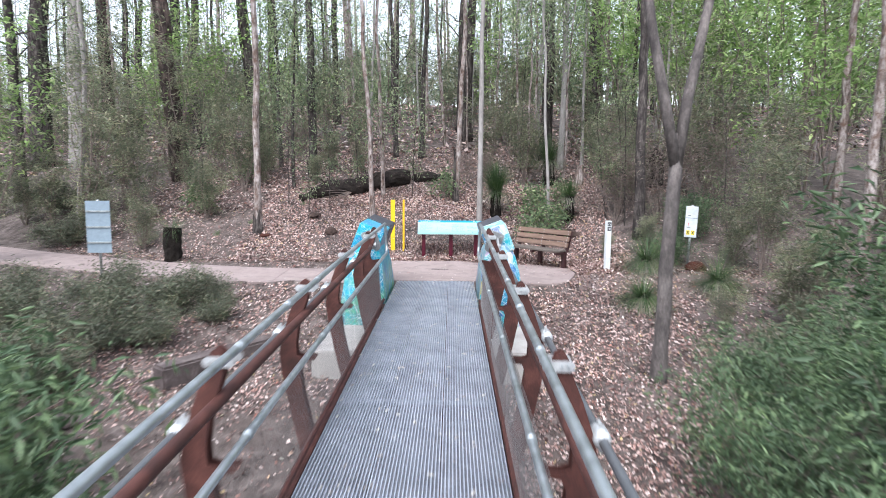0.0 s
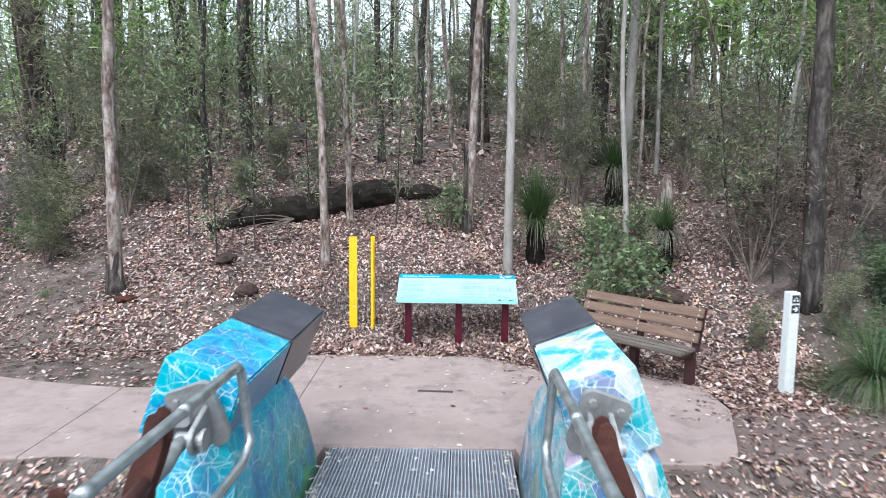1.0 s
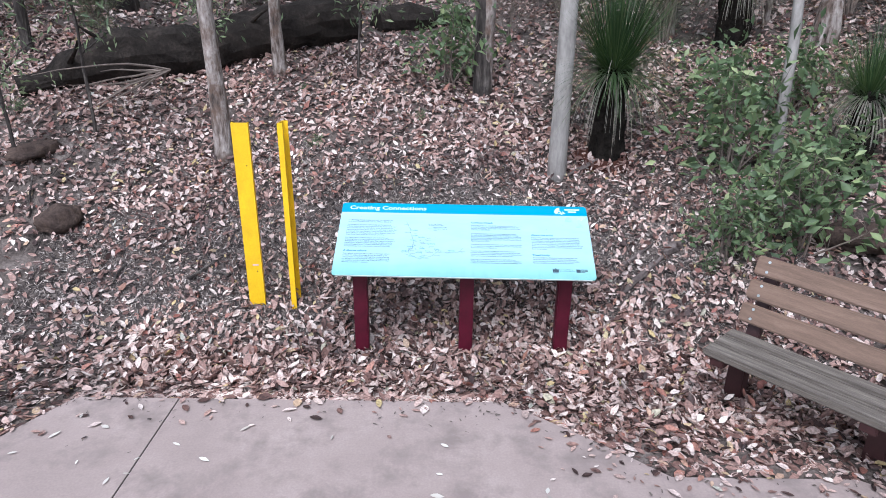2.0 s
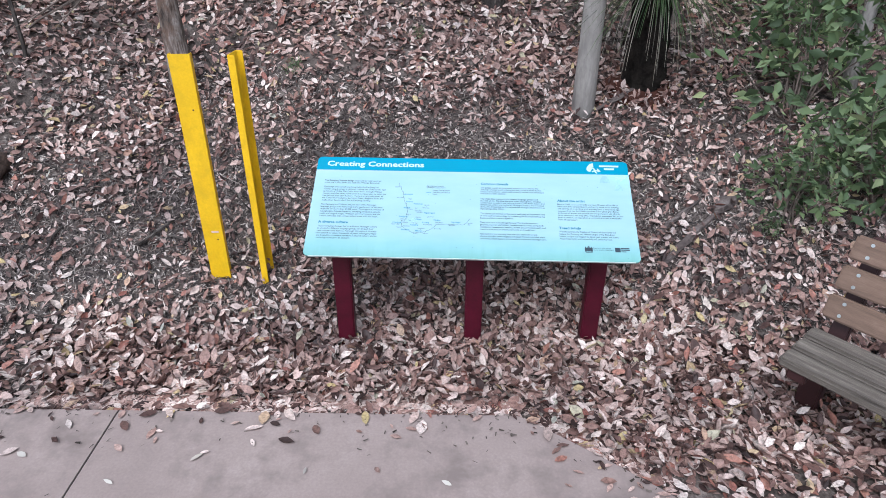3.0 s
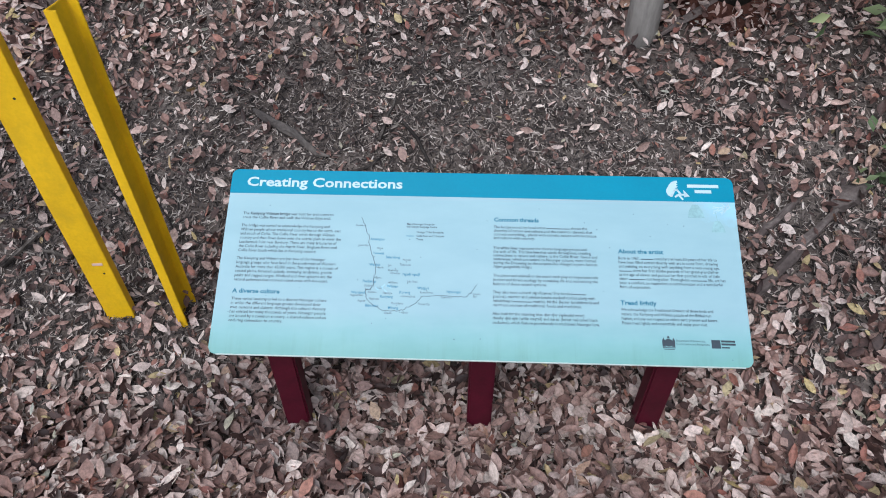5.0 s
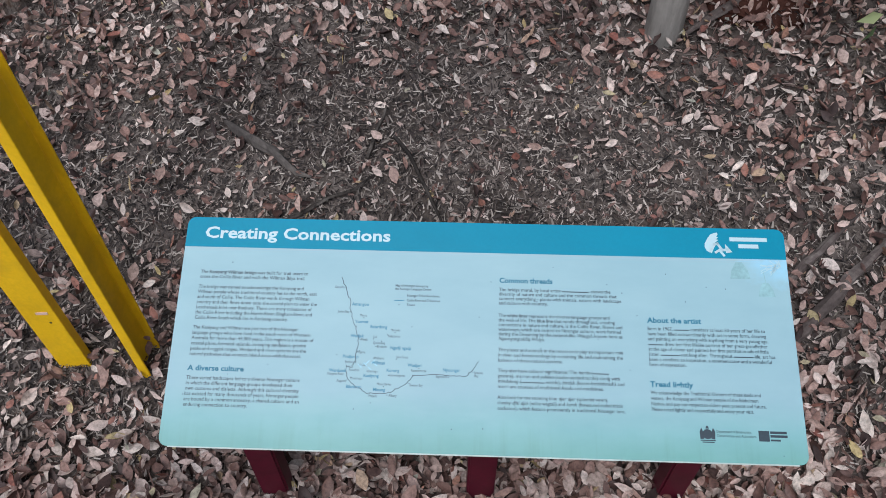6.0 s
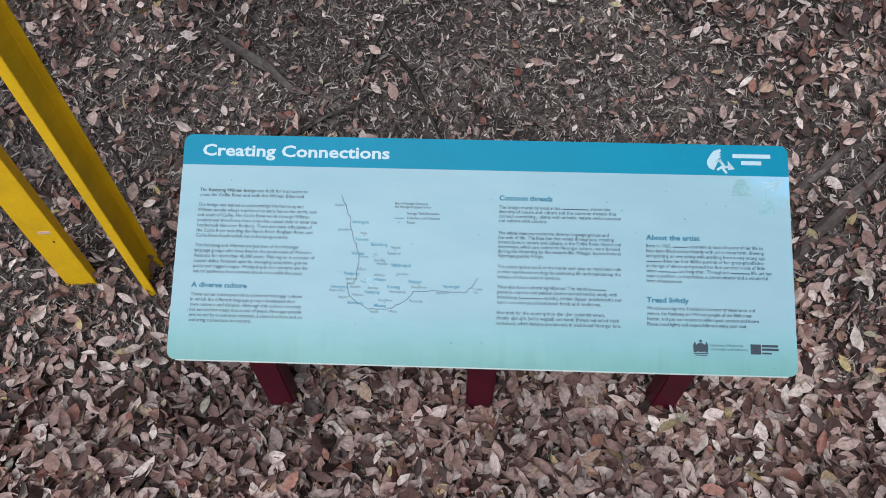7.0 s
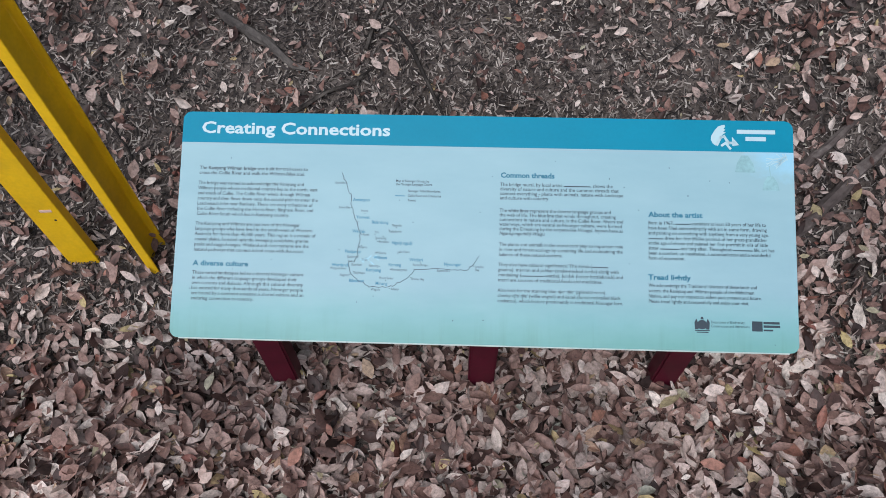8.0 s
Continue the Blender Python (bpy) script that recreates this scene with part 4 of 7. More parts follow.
BODY = 0.0117
BLOCKS = [
    (0.0473, 0.1425, 0.01215, ["The *Kaniyang Wilman bridge* was built for trail users to", "cross the Collie River and walk the Wilman Bilya trail."]),
    (0.0467, 0.1795, 0.0126, ["The bridge was named to acknowledge the Kaniyang and", "Wilman people whose traditional country lies to the north, east", "and south of Collie. The Collie River winds through Wilman", "country and then flows down onto the coastal plain to enter the", "Leschenault Inlet near Bunbury. There are many tributaries of", "the Collie River including the Harris River, Bingham River, and", "Collie River South which lies in Kaniyang country."]),
    (0.0457, 0.2785, 0.0126, ["The Kaniyang and Wilman are just two of the Noongar", "language groups who have lived in the south-west of Western", "Australia for more than 45,000 years. This region is a mosaic of", "coastal plains, forested uplands, sweeping sandplains, granite", "peaks and rugged ranges. Wetland and river systems are the", "natural pathways that connect inland areas with the coast."]),
    (0.0455, 0.3965, 0.0122, ["These varied landscapes led to a diverse Noongar culture", "in which the different language groups developed their", "own customs and dialects. Although this cultural diversity", "has existed for many thousands of years, Noongar people", "are bound by a common ancestry, a shared culture and an", "enduring connection to country."]),
    (0.774, 0.1695, 0.0109, ["The bridge mural, by local artist [12], shows the", "diversity of nature and culture and the common threads that", "connect everything - plants with animals, nature with landscape", "and culture with country."]),
    (0.7735, 0.232, 0.0110, ["The *white lines* represent the diverse language groups and", "the web of life. The *blue line* that winds throughout, creating", "connections in nature and culture, is the Collie River. Rivers and", "waterways, which are central to Noongar culture, were formed", "during the Dreaming by the serpent-like _Waugyl_, known here as", "_Ngarngungudditj Walgu._"]),
    (0.7732, 0.3130, 0.0122, ["The plants and animals in the mural each play an important role", "in river and forest ecology by sustaining life and maintaining the", "balance of these natural systems."]),
    (0.7725, 0.361, 0.0121, ["They also have cultural significance. The _karda_ ([7]", "goanna), marron and _yakkan_ (snake-necked turtle) along with", "_mindalong_ ([10] wattle), _birdak_ (lesser bottlebrush) and", "marri are sources of traditional foods and medicines."]),
    (0.772, 0.4215, 0.0123, ["Also look for the stunning blue _djer djer_ (splendid wren),", "cheeky _djiti djiti_ (willie wagtail) and _karak_ (forest red-tailed black", "cockatoo), which feature prominently in traditional Noongar lore."]),
    (1.1235, 0.2545, 0.0119, ["Born in 1967, [7] considers at least 50 years of her life to", "have been filled extraordinarily with art in some form, drawing", "and painting on everything with anything from a very young age.", "[7] drew her first lifelike portrait of her great-grandfather", "at the age of eleven and painted her first portrait in oils of little", "sister [9] not long after. Throughout [9] life, art has", "been a comfort, an inspiration, a communicator and a wonderful", "form of expression."]),
    (1.123, 0.4015, 0.0124, ["We acknowledge the Traditional Owners of these lands and", "waters, the Kaniyang and Wilman people of the Bibbulmun", "Nation, and pay our respect to elders past, present and future.", "Please tread lightly and respectfully and enjoy your visit."]),
]
for x, y, lead, lines in BLOCKS:
    p = Print()
    wide = 0.264 if x < 0.1 and len(lines) == 2 else 0.269 if lead == 0.0122 and x < 0.1 else 0.26 if y > 0.4 and x > 1.1 else 0.2915
    fit_to = wide / max(Print().rich(0, 0, s, BODY, 1.0) for s in lines)
    for k, s in enumerate(lines):
        p.rich(x, y + k * lead, s, BODY, fit_to)
    p.put("paragraph", M_INK, "dark blue-grey body lettering")
for x, y, s in ((0.046, 0.376, "A diverse culture"), (0.775, 0.149, "Common threads"), (1.1245, 0.2365, "About the artist"), (1.123, 0.3845, "Tread lightly")):
    p = Print()
    p.text(x, y, s, 0.0172, {"A ": 0.133, "Co": 0.128, "Tr": 0.0985, "Ab": 0.126}[s[:2]] / Print().text(0, 0, s, 0.0172, 1.0, 0.00055), 0.00055)
    p.put("heading", M_HEAD, "teal heading")

# the map
p = Print()
rng = random.Random(5)
coast = [(0.3935, 0.144), (0.405, 0.171), (0.417, 0.198), (0.4226, 0.232), (0.4346, 0.266), (0.443, 0.286), (0.4416, 0.313), (0.441, 0.34), (0.432, 0.3576), (0.419, 0.3565), (0.4227, 0.387), (0.450, 0.4065), (0.4706, 0.4166), (0.5175, 0.4168), (0.537, 0.407), (0.5636, 0.3905), (0.5765, 0.374), (0.63, 0.369), (0.663, 0.372), (0.6967, 0.374), (0.714, 0.360), (0.732, 0.336)]
fine = []
for (x1, y1), (x2, y2) in zip(coast[:-1], coast[1:]):
    for k in range(5):
        fine.append((x1 + (x2 - x1) * k / 5 + rng.uniform(-1, 1) * 0.0024, y1 + (y2 - y1) * k / 5 + rng.uniform(-1, 1) * 0.0024))
p.line(fine, 0.0013)
p.put("coastline", M_INK, "thin coastline of a printed map")
NAMES = [("Amangoo", 0.4232, 0.2134), ("Yoowat", 0.4328, 0.2553), ("Balardong", 0.4698, 0.2667), ("Wadjak", 0.4246, 0.2893), ("Ngadji ngadji", 0.5198, 0.3154), ("Pindjarup", 0.4088, 0.338), ("Wilman", 0.4779, 0.3512), ("Wardandi", 0.379, 0.3708), ("Kaniyang", 0.4601, 0.381), ("Koreng", 0.5133, 0.3677), ("Wadjari", 0.5626, 0.3546), ("Nyoongar", 0.6445, 0.3634), ("Bibelman", 0.4207, 0.4072), ("Minang", 0.4839, 0.4123)]
for s, x, y in NAMES:
    p = Print()
    p.text(x, y, s, 0.0108, 0.88 * {"Amangoo": 1.1, "Ngadji ngadji": 1.0}.get(s, 1.05), 0.00018)
    p.put("place_lettering", M_PLACE, "teal lettering on the map")
TOWNS = [("Geraldton", 0.3786, 0.1720, 0.0277), ("Jurien Bay", 0.3902, 0.2317, 0.0268), ("Moora", 0.4441, 0.2395, 0.0161), ("Merredin", 0.5189, 0.2730, 0.0224), ("Kellerberrin", 0.5126, 0.2876, 0.0291), ("York", 0.4778, 0.2901, 0.0098), ("Perth", 0.4498, 0.2970, 0.0152), ("Quairading", 0.4786, 0.3041, 0.0277), ("Brookton", 0.4887, 0.3124, 0.0232), ("Pinjarra", 0.4422, 0.3265, 0.0188), ("Williams", 0.4828, 0.3395, 0.0241), ("Lake Grace", 0.5341, 0.3357, 0.0286), ("Bunbury", 0.4151, 0.3500, 0.0206), ("Collie", 0.4489, 0.3565, 0.0148), ("Busselton", 0.4255, 0.3682, 0.0241), ("Margaret River", 0.3757, 0.3779, 0.0380), ("Katanning", 0.4672, 0.3700, 0.0215), ("Gnowangerup", 0.5206, 0.3779, 0.0367), ("Ravensthorpe", 0.5708, 0.3660, 0.0358), ("Augusta", 0.3985, 0.3936, 0.0215), ("Manjimup", 0.4296, 0.3871, 0.0255), ("Mount Barker", 0.4926, 0.3988, 0.0340), ("Esperance", 0.6289, 0.3782, 0.0268), ("Israelite", 0.7180, 0.3673, 0.0206), ("Bay", 0.7182, 0.3745, 0.0098), ("Bremer Bay", 0.5687, 0.3994, 0.0304), ("Walpole", 0.4742, 0.4262, 0.0206), ("Albany", 0.5211, 0.4243, 0.0188)]
for word, x, y, w in TOWNS:
    p = Print()
    p.text(x, y, word, 0.0088, w / Print().text(0, 0, word, 0.0088))
    p.put("town_lettering", M_INK, "tiny dark lettering on the map")
TOWN_DOTS = [(0.4072, 0.1714), (0.4201, 0.2292), (0.4531, 0.2425), (0.5293, 0.2759), (0.5120, 0.2813), (0.4787, 0.2923), (0.4475, 0.2939), (0.4986, 0.2969), (0.4860, 0.3098), (0.4478, 0.3205), (0.4823, 0.3368), (0.5351, 0.3380), (0.4397, 0.3486), (0.4598, 0.3490), (0.4212, 0.3737), (0.4917, 0.3686), (0.5188, 0.3757), (0.5889, 0.3584), (0.4225, 0.3890), (0.4573, 0.3856), (0.5083, 0.4016), (0.6583, 0.3763), (0.7143, 0.3629), (0.5676, 0.3935), (0.4770, 0.4171), (0.5174, 0.4203), (0.4372, 0.2631)]
for x, y in TOWN_DOTS:
    p = Print()
    p.shape([(x + 0.0013 * math.cos(a), y + 0.0013 * math.sin(a)) for a in (-2 * math.pi * k / 6 for k in range(6))])
    p.put("town_dot", M_INK, "dark dot")
for x, y, s in ((0.5249, 0.1649, "Map of Noongar Groups by"), (0.5249, 0.1730, "the Noongar Language Centre"), (0.5541, 0.1889, "Noongar Tribal Boundaries"), (0.5541, 0.2005, "Collie River and Tributaries"), (0.5541, 0.2115, "Towns")):
    p = Print()
    p.text(x, y, s, 0.0085, 0.83, 0.0001)
    p.put("map_note", M_INK, "small grey map note")
p = Print()
p.bar(0.524, 0.1995, 0.023, 0.0018)
p.put("river_key", M_PLACE, "short teal line in the map's key")
p = Print()
p.shape([(0.5355 + 0.0013 * math.cos(a), 0.209 + 0.0013 * math.sin(a)) for a in (-2 * math.pi * k / 6 for k in range(6))])
p.put("town_key", M_INK, "dark dot")
p = Print()
for k in range(7):
    x, y = 0.447 + 0.006 * k, 0.352 + 0.006 * math.sin(k * 2)
    p.line([(x, y), (x + 0.007, y + 0.008 * math.cos(k * 3))], 0.0012)
p.put("river_lines", M_PALEBLUE, "pale blue river lines on the map")

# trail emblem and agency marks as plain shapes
p = Print()
feather = [(1.3055, 0.011), (1.2986, 0.0124), (1.2895, 0.0157), (1.2817, 0.025), (1.2734, 0.039), (1.2725, 0.0484), (1.2771, 0.0577), (1.2849, 0.0624), (1.2895, 0.0554), (1.2918, 0.0437), (1.2986, 0.0367), (1.3078, 0.0297), (1.3018, 0.0283), (1.3073, 0.0227), (1.3023, 0.0217), (1.3064, 0.0166)]
p.shape(feather)
p.line([(1.2872, 0.0591), (1.2963, 0.0414), (1.3037, 0.0395), (1.3147, 0.0554), (1.3275, 0.0544)], 0.0062)
p.line([(1.2991, 0.061), (1.3073, 0.0554), (1.3174, 0.0684)], 0.0058)
p.shape([(1.322, 0.0395), (1.3389, 0.06), (1.3229, 0.0628)][::-1])
p.bar(1.334, 0.0325, 0.09, 0.010)
p.bar(1.354, 0.0495, 0.048, 0.010)
p.put("emblem", M_WHITEINK, "white feather emblem with an arrow beside two white bars", 0.0012)
p = Print()
p.shape([(1.2345 + 0.011 + 0.012 * math.cos(a), 0.486 + 0.011 * math.sin(a)) for a in (-2 * math.pi * k / 12 for k in range(12))])
p.bar(1.229, 0.5005, 0.034, 0.0022)
p.bar(1.233, 0.5045, 0.027, 0.0022)
for k in (-1, 1):
    p.shape([(1.2455 + k * q[0], q[1]) for q in ((0.008, 0.497), (0.0165, 0.497), (0.0175, 0.481), (0.013, 0.472), (0.0105, 0.478))][::-k])
p.shape([(1.2495, 0.474), (1.2415, 0.474), (1.2435, 0.468), (1.2475, 0.468)])
p.put("agency_crest", M_INK, "dark crest with two supporters")
p = Print()
p.bar(1.3595, 0.4985, 0.024, 0.023)
for k, (w, h) in enumerate(((0.037, 0.0055), (0.038, 0.0055), (0.022, 0.004))):
    p.bar(1.3855, 0.4815 + 0.008 * k, w, h)
p.put("agency_mark", M_INK, "dark block mark")
p = Print()
for y, word, w in ((0.4825, "Department of Biodiversity,", 0.078), (0.4915, "Conservation and Attractions", 0.088)):
    p.text(1.2658, y, word, 0.0088, w / Print().text(0, 0, word, 0.0088))
p.put("agency_lettering", M_INK, "small dark agency lettering")
p = Print()
for cx, cy, r in ((1.352, 0.104, 0.024), (1.411, 0.15, 0.02)):
    p.shape([(cx - r, cy + r * 0.9), (cx - r * 0.8, cy), (cx - r * 0.35, cy - r * 0.8), (cx + r * 0.3, cy - r * 0.8), (cx + r * 0.8, cy), (cx + r, cy + r * 0.9)][::-1])
p.line([(1.411, 0.134), (1.408, 0.108)], 0.0018)
p.put("bud_drawing", M_BUD, "faint grey-green gum buds printed in the corner")
p = Print()
for k in range(26):
    a = radians(100 + 170 * rng.random())
    x, y = 1.432 + rng.uniform(-0.012, 0.02), 0.092 + rng.uniform(-0.006, 0.008)
    p.line([(x, y), (min(1.462, x + 0.028 * math.cos(a)), max(0.08, y + 0.02 * math.sin(a)))], 0.0012)
p.put("stamen_drawing", M_WHITEINK, "pale stamens printed in the corner")
p = Print()
for k in range(30):
    p.bar(rng.uniform(0.02, 1.44), rng.uniform(0.09, 0.53), rng.uniform(0.0015, 0.003), rng.uniform(0.0015, 0.003))
p.put("specks", M_INKLIGHT, "small dirt specks", 0.0008)

# ---- yellow posts ----
CH = [(-0.05, 0), (0.05, 0), (0.05, 0.034), (0.044, 0.034), (0.043, 0.008), (0.041, 0.006), (-0.041, 0.006), (-0.043, 0.008), (-0.044, 0.034), (-0.05, 0.034)]
for x, y, turn, top, label in ((-1.078, 15.17, 4, 1.30, "bright yellow steel channel post, web to the path"), (-0.845, 15.19, 265, 1.305, "bright yellow steel channel post turned edge-on")):
    zg = float(land(x, y))
    root = thing("yellow_post", pose(x, y, zg, 0, 0, turn), label, "post", "yellow channel posts")
    part("channel", Geo().prism(CH, top - zg + 0.3, Matrix.Translation((0, 0, -0.3))), M_YELLOW, root, bevel=0.0015)
    g = Geo()
    for z in (0.24, 0.93):
        g.tube([(0.02, -0.0012, z), (0.02, 0.001, z)], 0.004, 8)
    part("hole", g, M_SIGNBLACK, root, "row of dark punched holes")
    if turn < 90:
        part("scuff", Geo().box((0.012, -0.0006, 0.285), (0.036, 0.0016, 0.011)), M_SCUFF, root, "pale pink scuff in the paint")

# ---- trail marker post ----
mk = thing("trail_marker_post", pose(3.382, 13.08, -0.05, 0, 0, 10), "white plastic trail marker post with two black pictogram tiles", "marker post")
part("shaft", Geo().box((0, 0, 0.43), (0.1, 0.1, 1.26)), M_WHITE, mk, bevel=0.006)
for z, kind in ((0.995, 0), (0.90, 1)):
    part("tile", Geo().box((0.0, -0.0515, z), (0.078, 0.003, 0.078)), M_SIGNBLACK, mk, "black pictogram tile")
    g = Geo()
    base = Matrix.Translation((0, -0.0535, z)) @ Matrix.Rotation(radians(90), 4, "X")
    if kind:
        g.prism([(-0.026, -0.008), (0.004, -0.008), (-0.006, -0.024), (0.01, -0.024), (0.028, 0), (0.01, 0.024), (-0.006, 0.024), (0.004, 0.008), (-0.026, 0.008)], 0.001, base)
    else:
        for cx in (-0.017, 0.017):
            ring = [(cx + 0.011 * math.cos(2 * math.pi * k / 12), -0.012 + 0.011 * math.sin(2 * math.pi * k / 12)) for k in range(12)]
            g.prism(ring, 0.001, base)
        g.prism([(-0.02, -0.002), (-0.004, 0.016), (0.008, 0.02), (0.02, 0.004), (0.016, 0.002), (0.006, 0.013), (-0.002, 0.01), (-0.014, -0.004)], 0.001, base)
    part("pictogram", g, M_WHITE, mk, "white symbol")

# ---- bench ----
bdir = math.degrees(math.atan2(-1.089, 0.925))
bench = thing("bench", pose(2.15, 13.905, 0, 0, 0, bdir), "park bench with brown back slats, weathered seat and maroon steel legs", "bench")
BL = 1.44
for k in range(3):
    z = 0.422 + 0.121 * k
    m = Matrix.Translation((0, 0.018 + 0.35 * (z - 0.42), z)) @ Matrix.Rotation(radians(-18), 4, "X")
    part("back_slat", Geo().box((0, 0, 0.05), (BL, 0.035, 0.102), m), M_WOODBR, bench, "brown back slat", bevel=0.008)
    for bx in (-0.655, 0.03, 0.675):
        for dz in (0.026, 0.078):
            part("bolt_head", Geo().tube([m @ Vector((bx, -0.0165, dz)), m @ Vector((bx, -0.0205, dz))], 0.0075, 8), M_GALV, bench, "bright bolt head")
for k in range(3):
    part("seat_slat", Geo().box((0.005, -0.075 - 0.103 * k, 0.366 - 0.004 * k), (BL + 0.01, 0.095, 0.042)), M_WOODGR, bench, "grey weathered seat slat", bevel=0.01)
for bx in (-0.645, 0.03, 0.67):
    part("leg", Geo().box((bx, -0.02, 0.05), (0.09, 0.075, 0.58)), M_BENCHLEG, bench, "maroon steel leg", bevel=0.006)
    part("seat_bearer", Geo().box((bx, -0.165, 0.318), (0.07, 0.3, 0.05)), M_BENCHLEG, bench, bevel=0.005)
    m = Matrix.Translation((bx, 0.025, 0.33)) @ Matrix.Rotation(radians(-18), 4, "X")
    part("back_upright", Geo().box((0, 0.036, 0.225), (0.07, 0.045, 0.45), m), M_BENCHLEG, bench, bevel=0.005)

# ---- small signs ----
def pole_sign(x, y, turn, w, z0, z1, face, label, marks=True):
    zg = float(land(x, y))
    root = thing("pole_sign", pose(x, y, zg, 0, 2 if marks else 0, turn), label, "sign")
    part("pole", Geo().tube([(0, 0.03, -0.2), (0, 0.03, z1 - zg + 0.02)], 0.025, 10), M_GALV, root, smooth=True)
    part("plate", Geo().box((0, 0, (z0 + z1) / 2 - zg), (w, 0.004, z1 - z0)), face, root)
    if marks:
        h = z1 - z0
        for kx in (-1, 1):
            part("warning_tile", Geo().box((kx * w * 0.2, -0.004, z0 - zg + h * 0.15), (w * 0.3, 0.003, h * 0.145)), M_SIGNYEL, root, "yellow warning tile")
            g = Geo()
            for a in (58, -58):
                g.box((0, 0, 0), (w * 0.33, 0.002, 0.015), Matrix.Translation((kx * w * 0.2, -0.0065, z0 - zg + h * 0.15)) @ Matrix.Rotation(radians(a), 4, "Y"))
            part("cross", g, M_SIGNBLACK, root, "black cross")
        part("divider", Geo().box((0, -0.004, z0 - zg + h * 0.62), (w * 0.96, 0.002, 0.008)), M_INKLIGHT, root)
        for bz, bw, bx in ((0.32, 0.24, -0.2), (0.70, 0.2, -0.2)):
            part("bar", Geo().box((w * bx, -0.004, z0 - zg + h * bz), (w * bw, 0.002, 0.013)), M_SIGNBLACK, root, "short black bar")
        for bz in (0.95, 0.88, 0.84, 0.8, 0.57, 0.54):
            part("fine_bar", Geo().box((w * 0.06, -0.004, z0 - zg + h * bz), (w * 0.7, 0.002, 0.006)), M_FAINT, root, "faint bar of unreadable lettering")
        part("red_mark", Geo().box((-w * 0.2, -0.004, z0 - zg + h * 0.42), (0.012, 0.002, h * 0.09)), M_SIGNRED, root, "small red mark")
    else:
        for k in (0.2, 0.5, 0.8):
            part("stiffener", Geo().box((0, -0.012, z0 - zg + (z1 - z0) * k), (w * 0.96, 0.02, 0.03)), M_GALV, root)
    return root


pole_sign(5.14, 13.37, -24, 0.235, 0.66, 1.3, M_NOTICE, "white metal notice on a grey pole with small warning tiles")
pole_sign(-6.3, 12.15, 8, 0.42, 0.42, 1.38, M_SIGNGREY, "grey back of a metal sign on a pole beside the path", False)

# yellow diamond far up the slope
yx, yy = 6.17, 35.5
zg = float(land(yx, yy))
root = thing("diamond_sign", pose(yx, yy, zg, 0, 0, 0), "small yellow diamond sign with a black arrow on a post", "sign")
part("post", Geo().box((0, 0.03, 0.4 + (6.4 - zg) / 2), (0.09, 0.05, 6.4 - zg + 1.2)), M_GALV, root)
part("diamond", Geo().prism([(0, -0.42), (0.15, 0), (0, 0.42), (-0.15, 0)], 0.006, Matrix.Translation((0, 0, 6.6 - zg)) @ Matrix.Rotation(radians(90), 4, "X")), M_SIGNYEL, root, "yellow diamond plate")
part("arrow", Geo().prism([(-0.02, -0.14), (0.02, -0.14), (0.02, 0.04), (0.05, 0.04), (0, 0.16), (-0.05, 0.04), (-0.02, 0.04)], 0.002, Matrix.Translation((0, -0.007, 6.6 - zg)) @ Matrix.Rotation(radians(90), 4, "X")), M_SIGNBLACK, root, "black arrow")


# ---- trees and undergrowth ----
def limb(rng, start, direction, length, bow, n=6):
    pts, d, p = [Vector(start)], Vector(direction).normalized(), Vector(start)
    for _ in range(n - 1):
        d = (d + Vector((rng.uniform(-bow, bow), rng.uniform(-bow, bow), rng.uniform(-bow, bow) * 0.6))).normalized()
        p = p + d * length / (n - 1)
        pts.append(p.copy())
    return pts


def spray(rs, centres, per, spread, length, width, droop=0.5, flat=0.8, jitter=0.35):
    """Leaves round each centre, hanging more or less."""
    c = np.repeat(np.asarray(centres, float), per, axis=0)
    n = len(c)
    pos = c + rs.normal(size=(n, 3)) * np.array([spread, spread, spread * flat])
    ln = length * rs.uniform(1 - jitter, 1 + jitter, n)
    return leaves(DIAMOND, DIAMOND_F, pos, rs.uniform(0, 2 * np.pi, n), droop + rs.normal(size=n) * 0.55, rs.normal(size=n) * 0.9, ln, width * ln / length)


def join(*sets):
    vs, fs, k = [], [], 0
    for v, f in sets:
        vs.append(v)
        fs.append(f + k)
        k += len(v)
    return np.concatenate(vs), np.concatenate(fs)


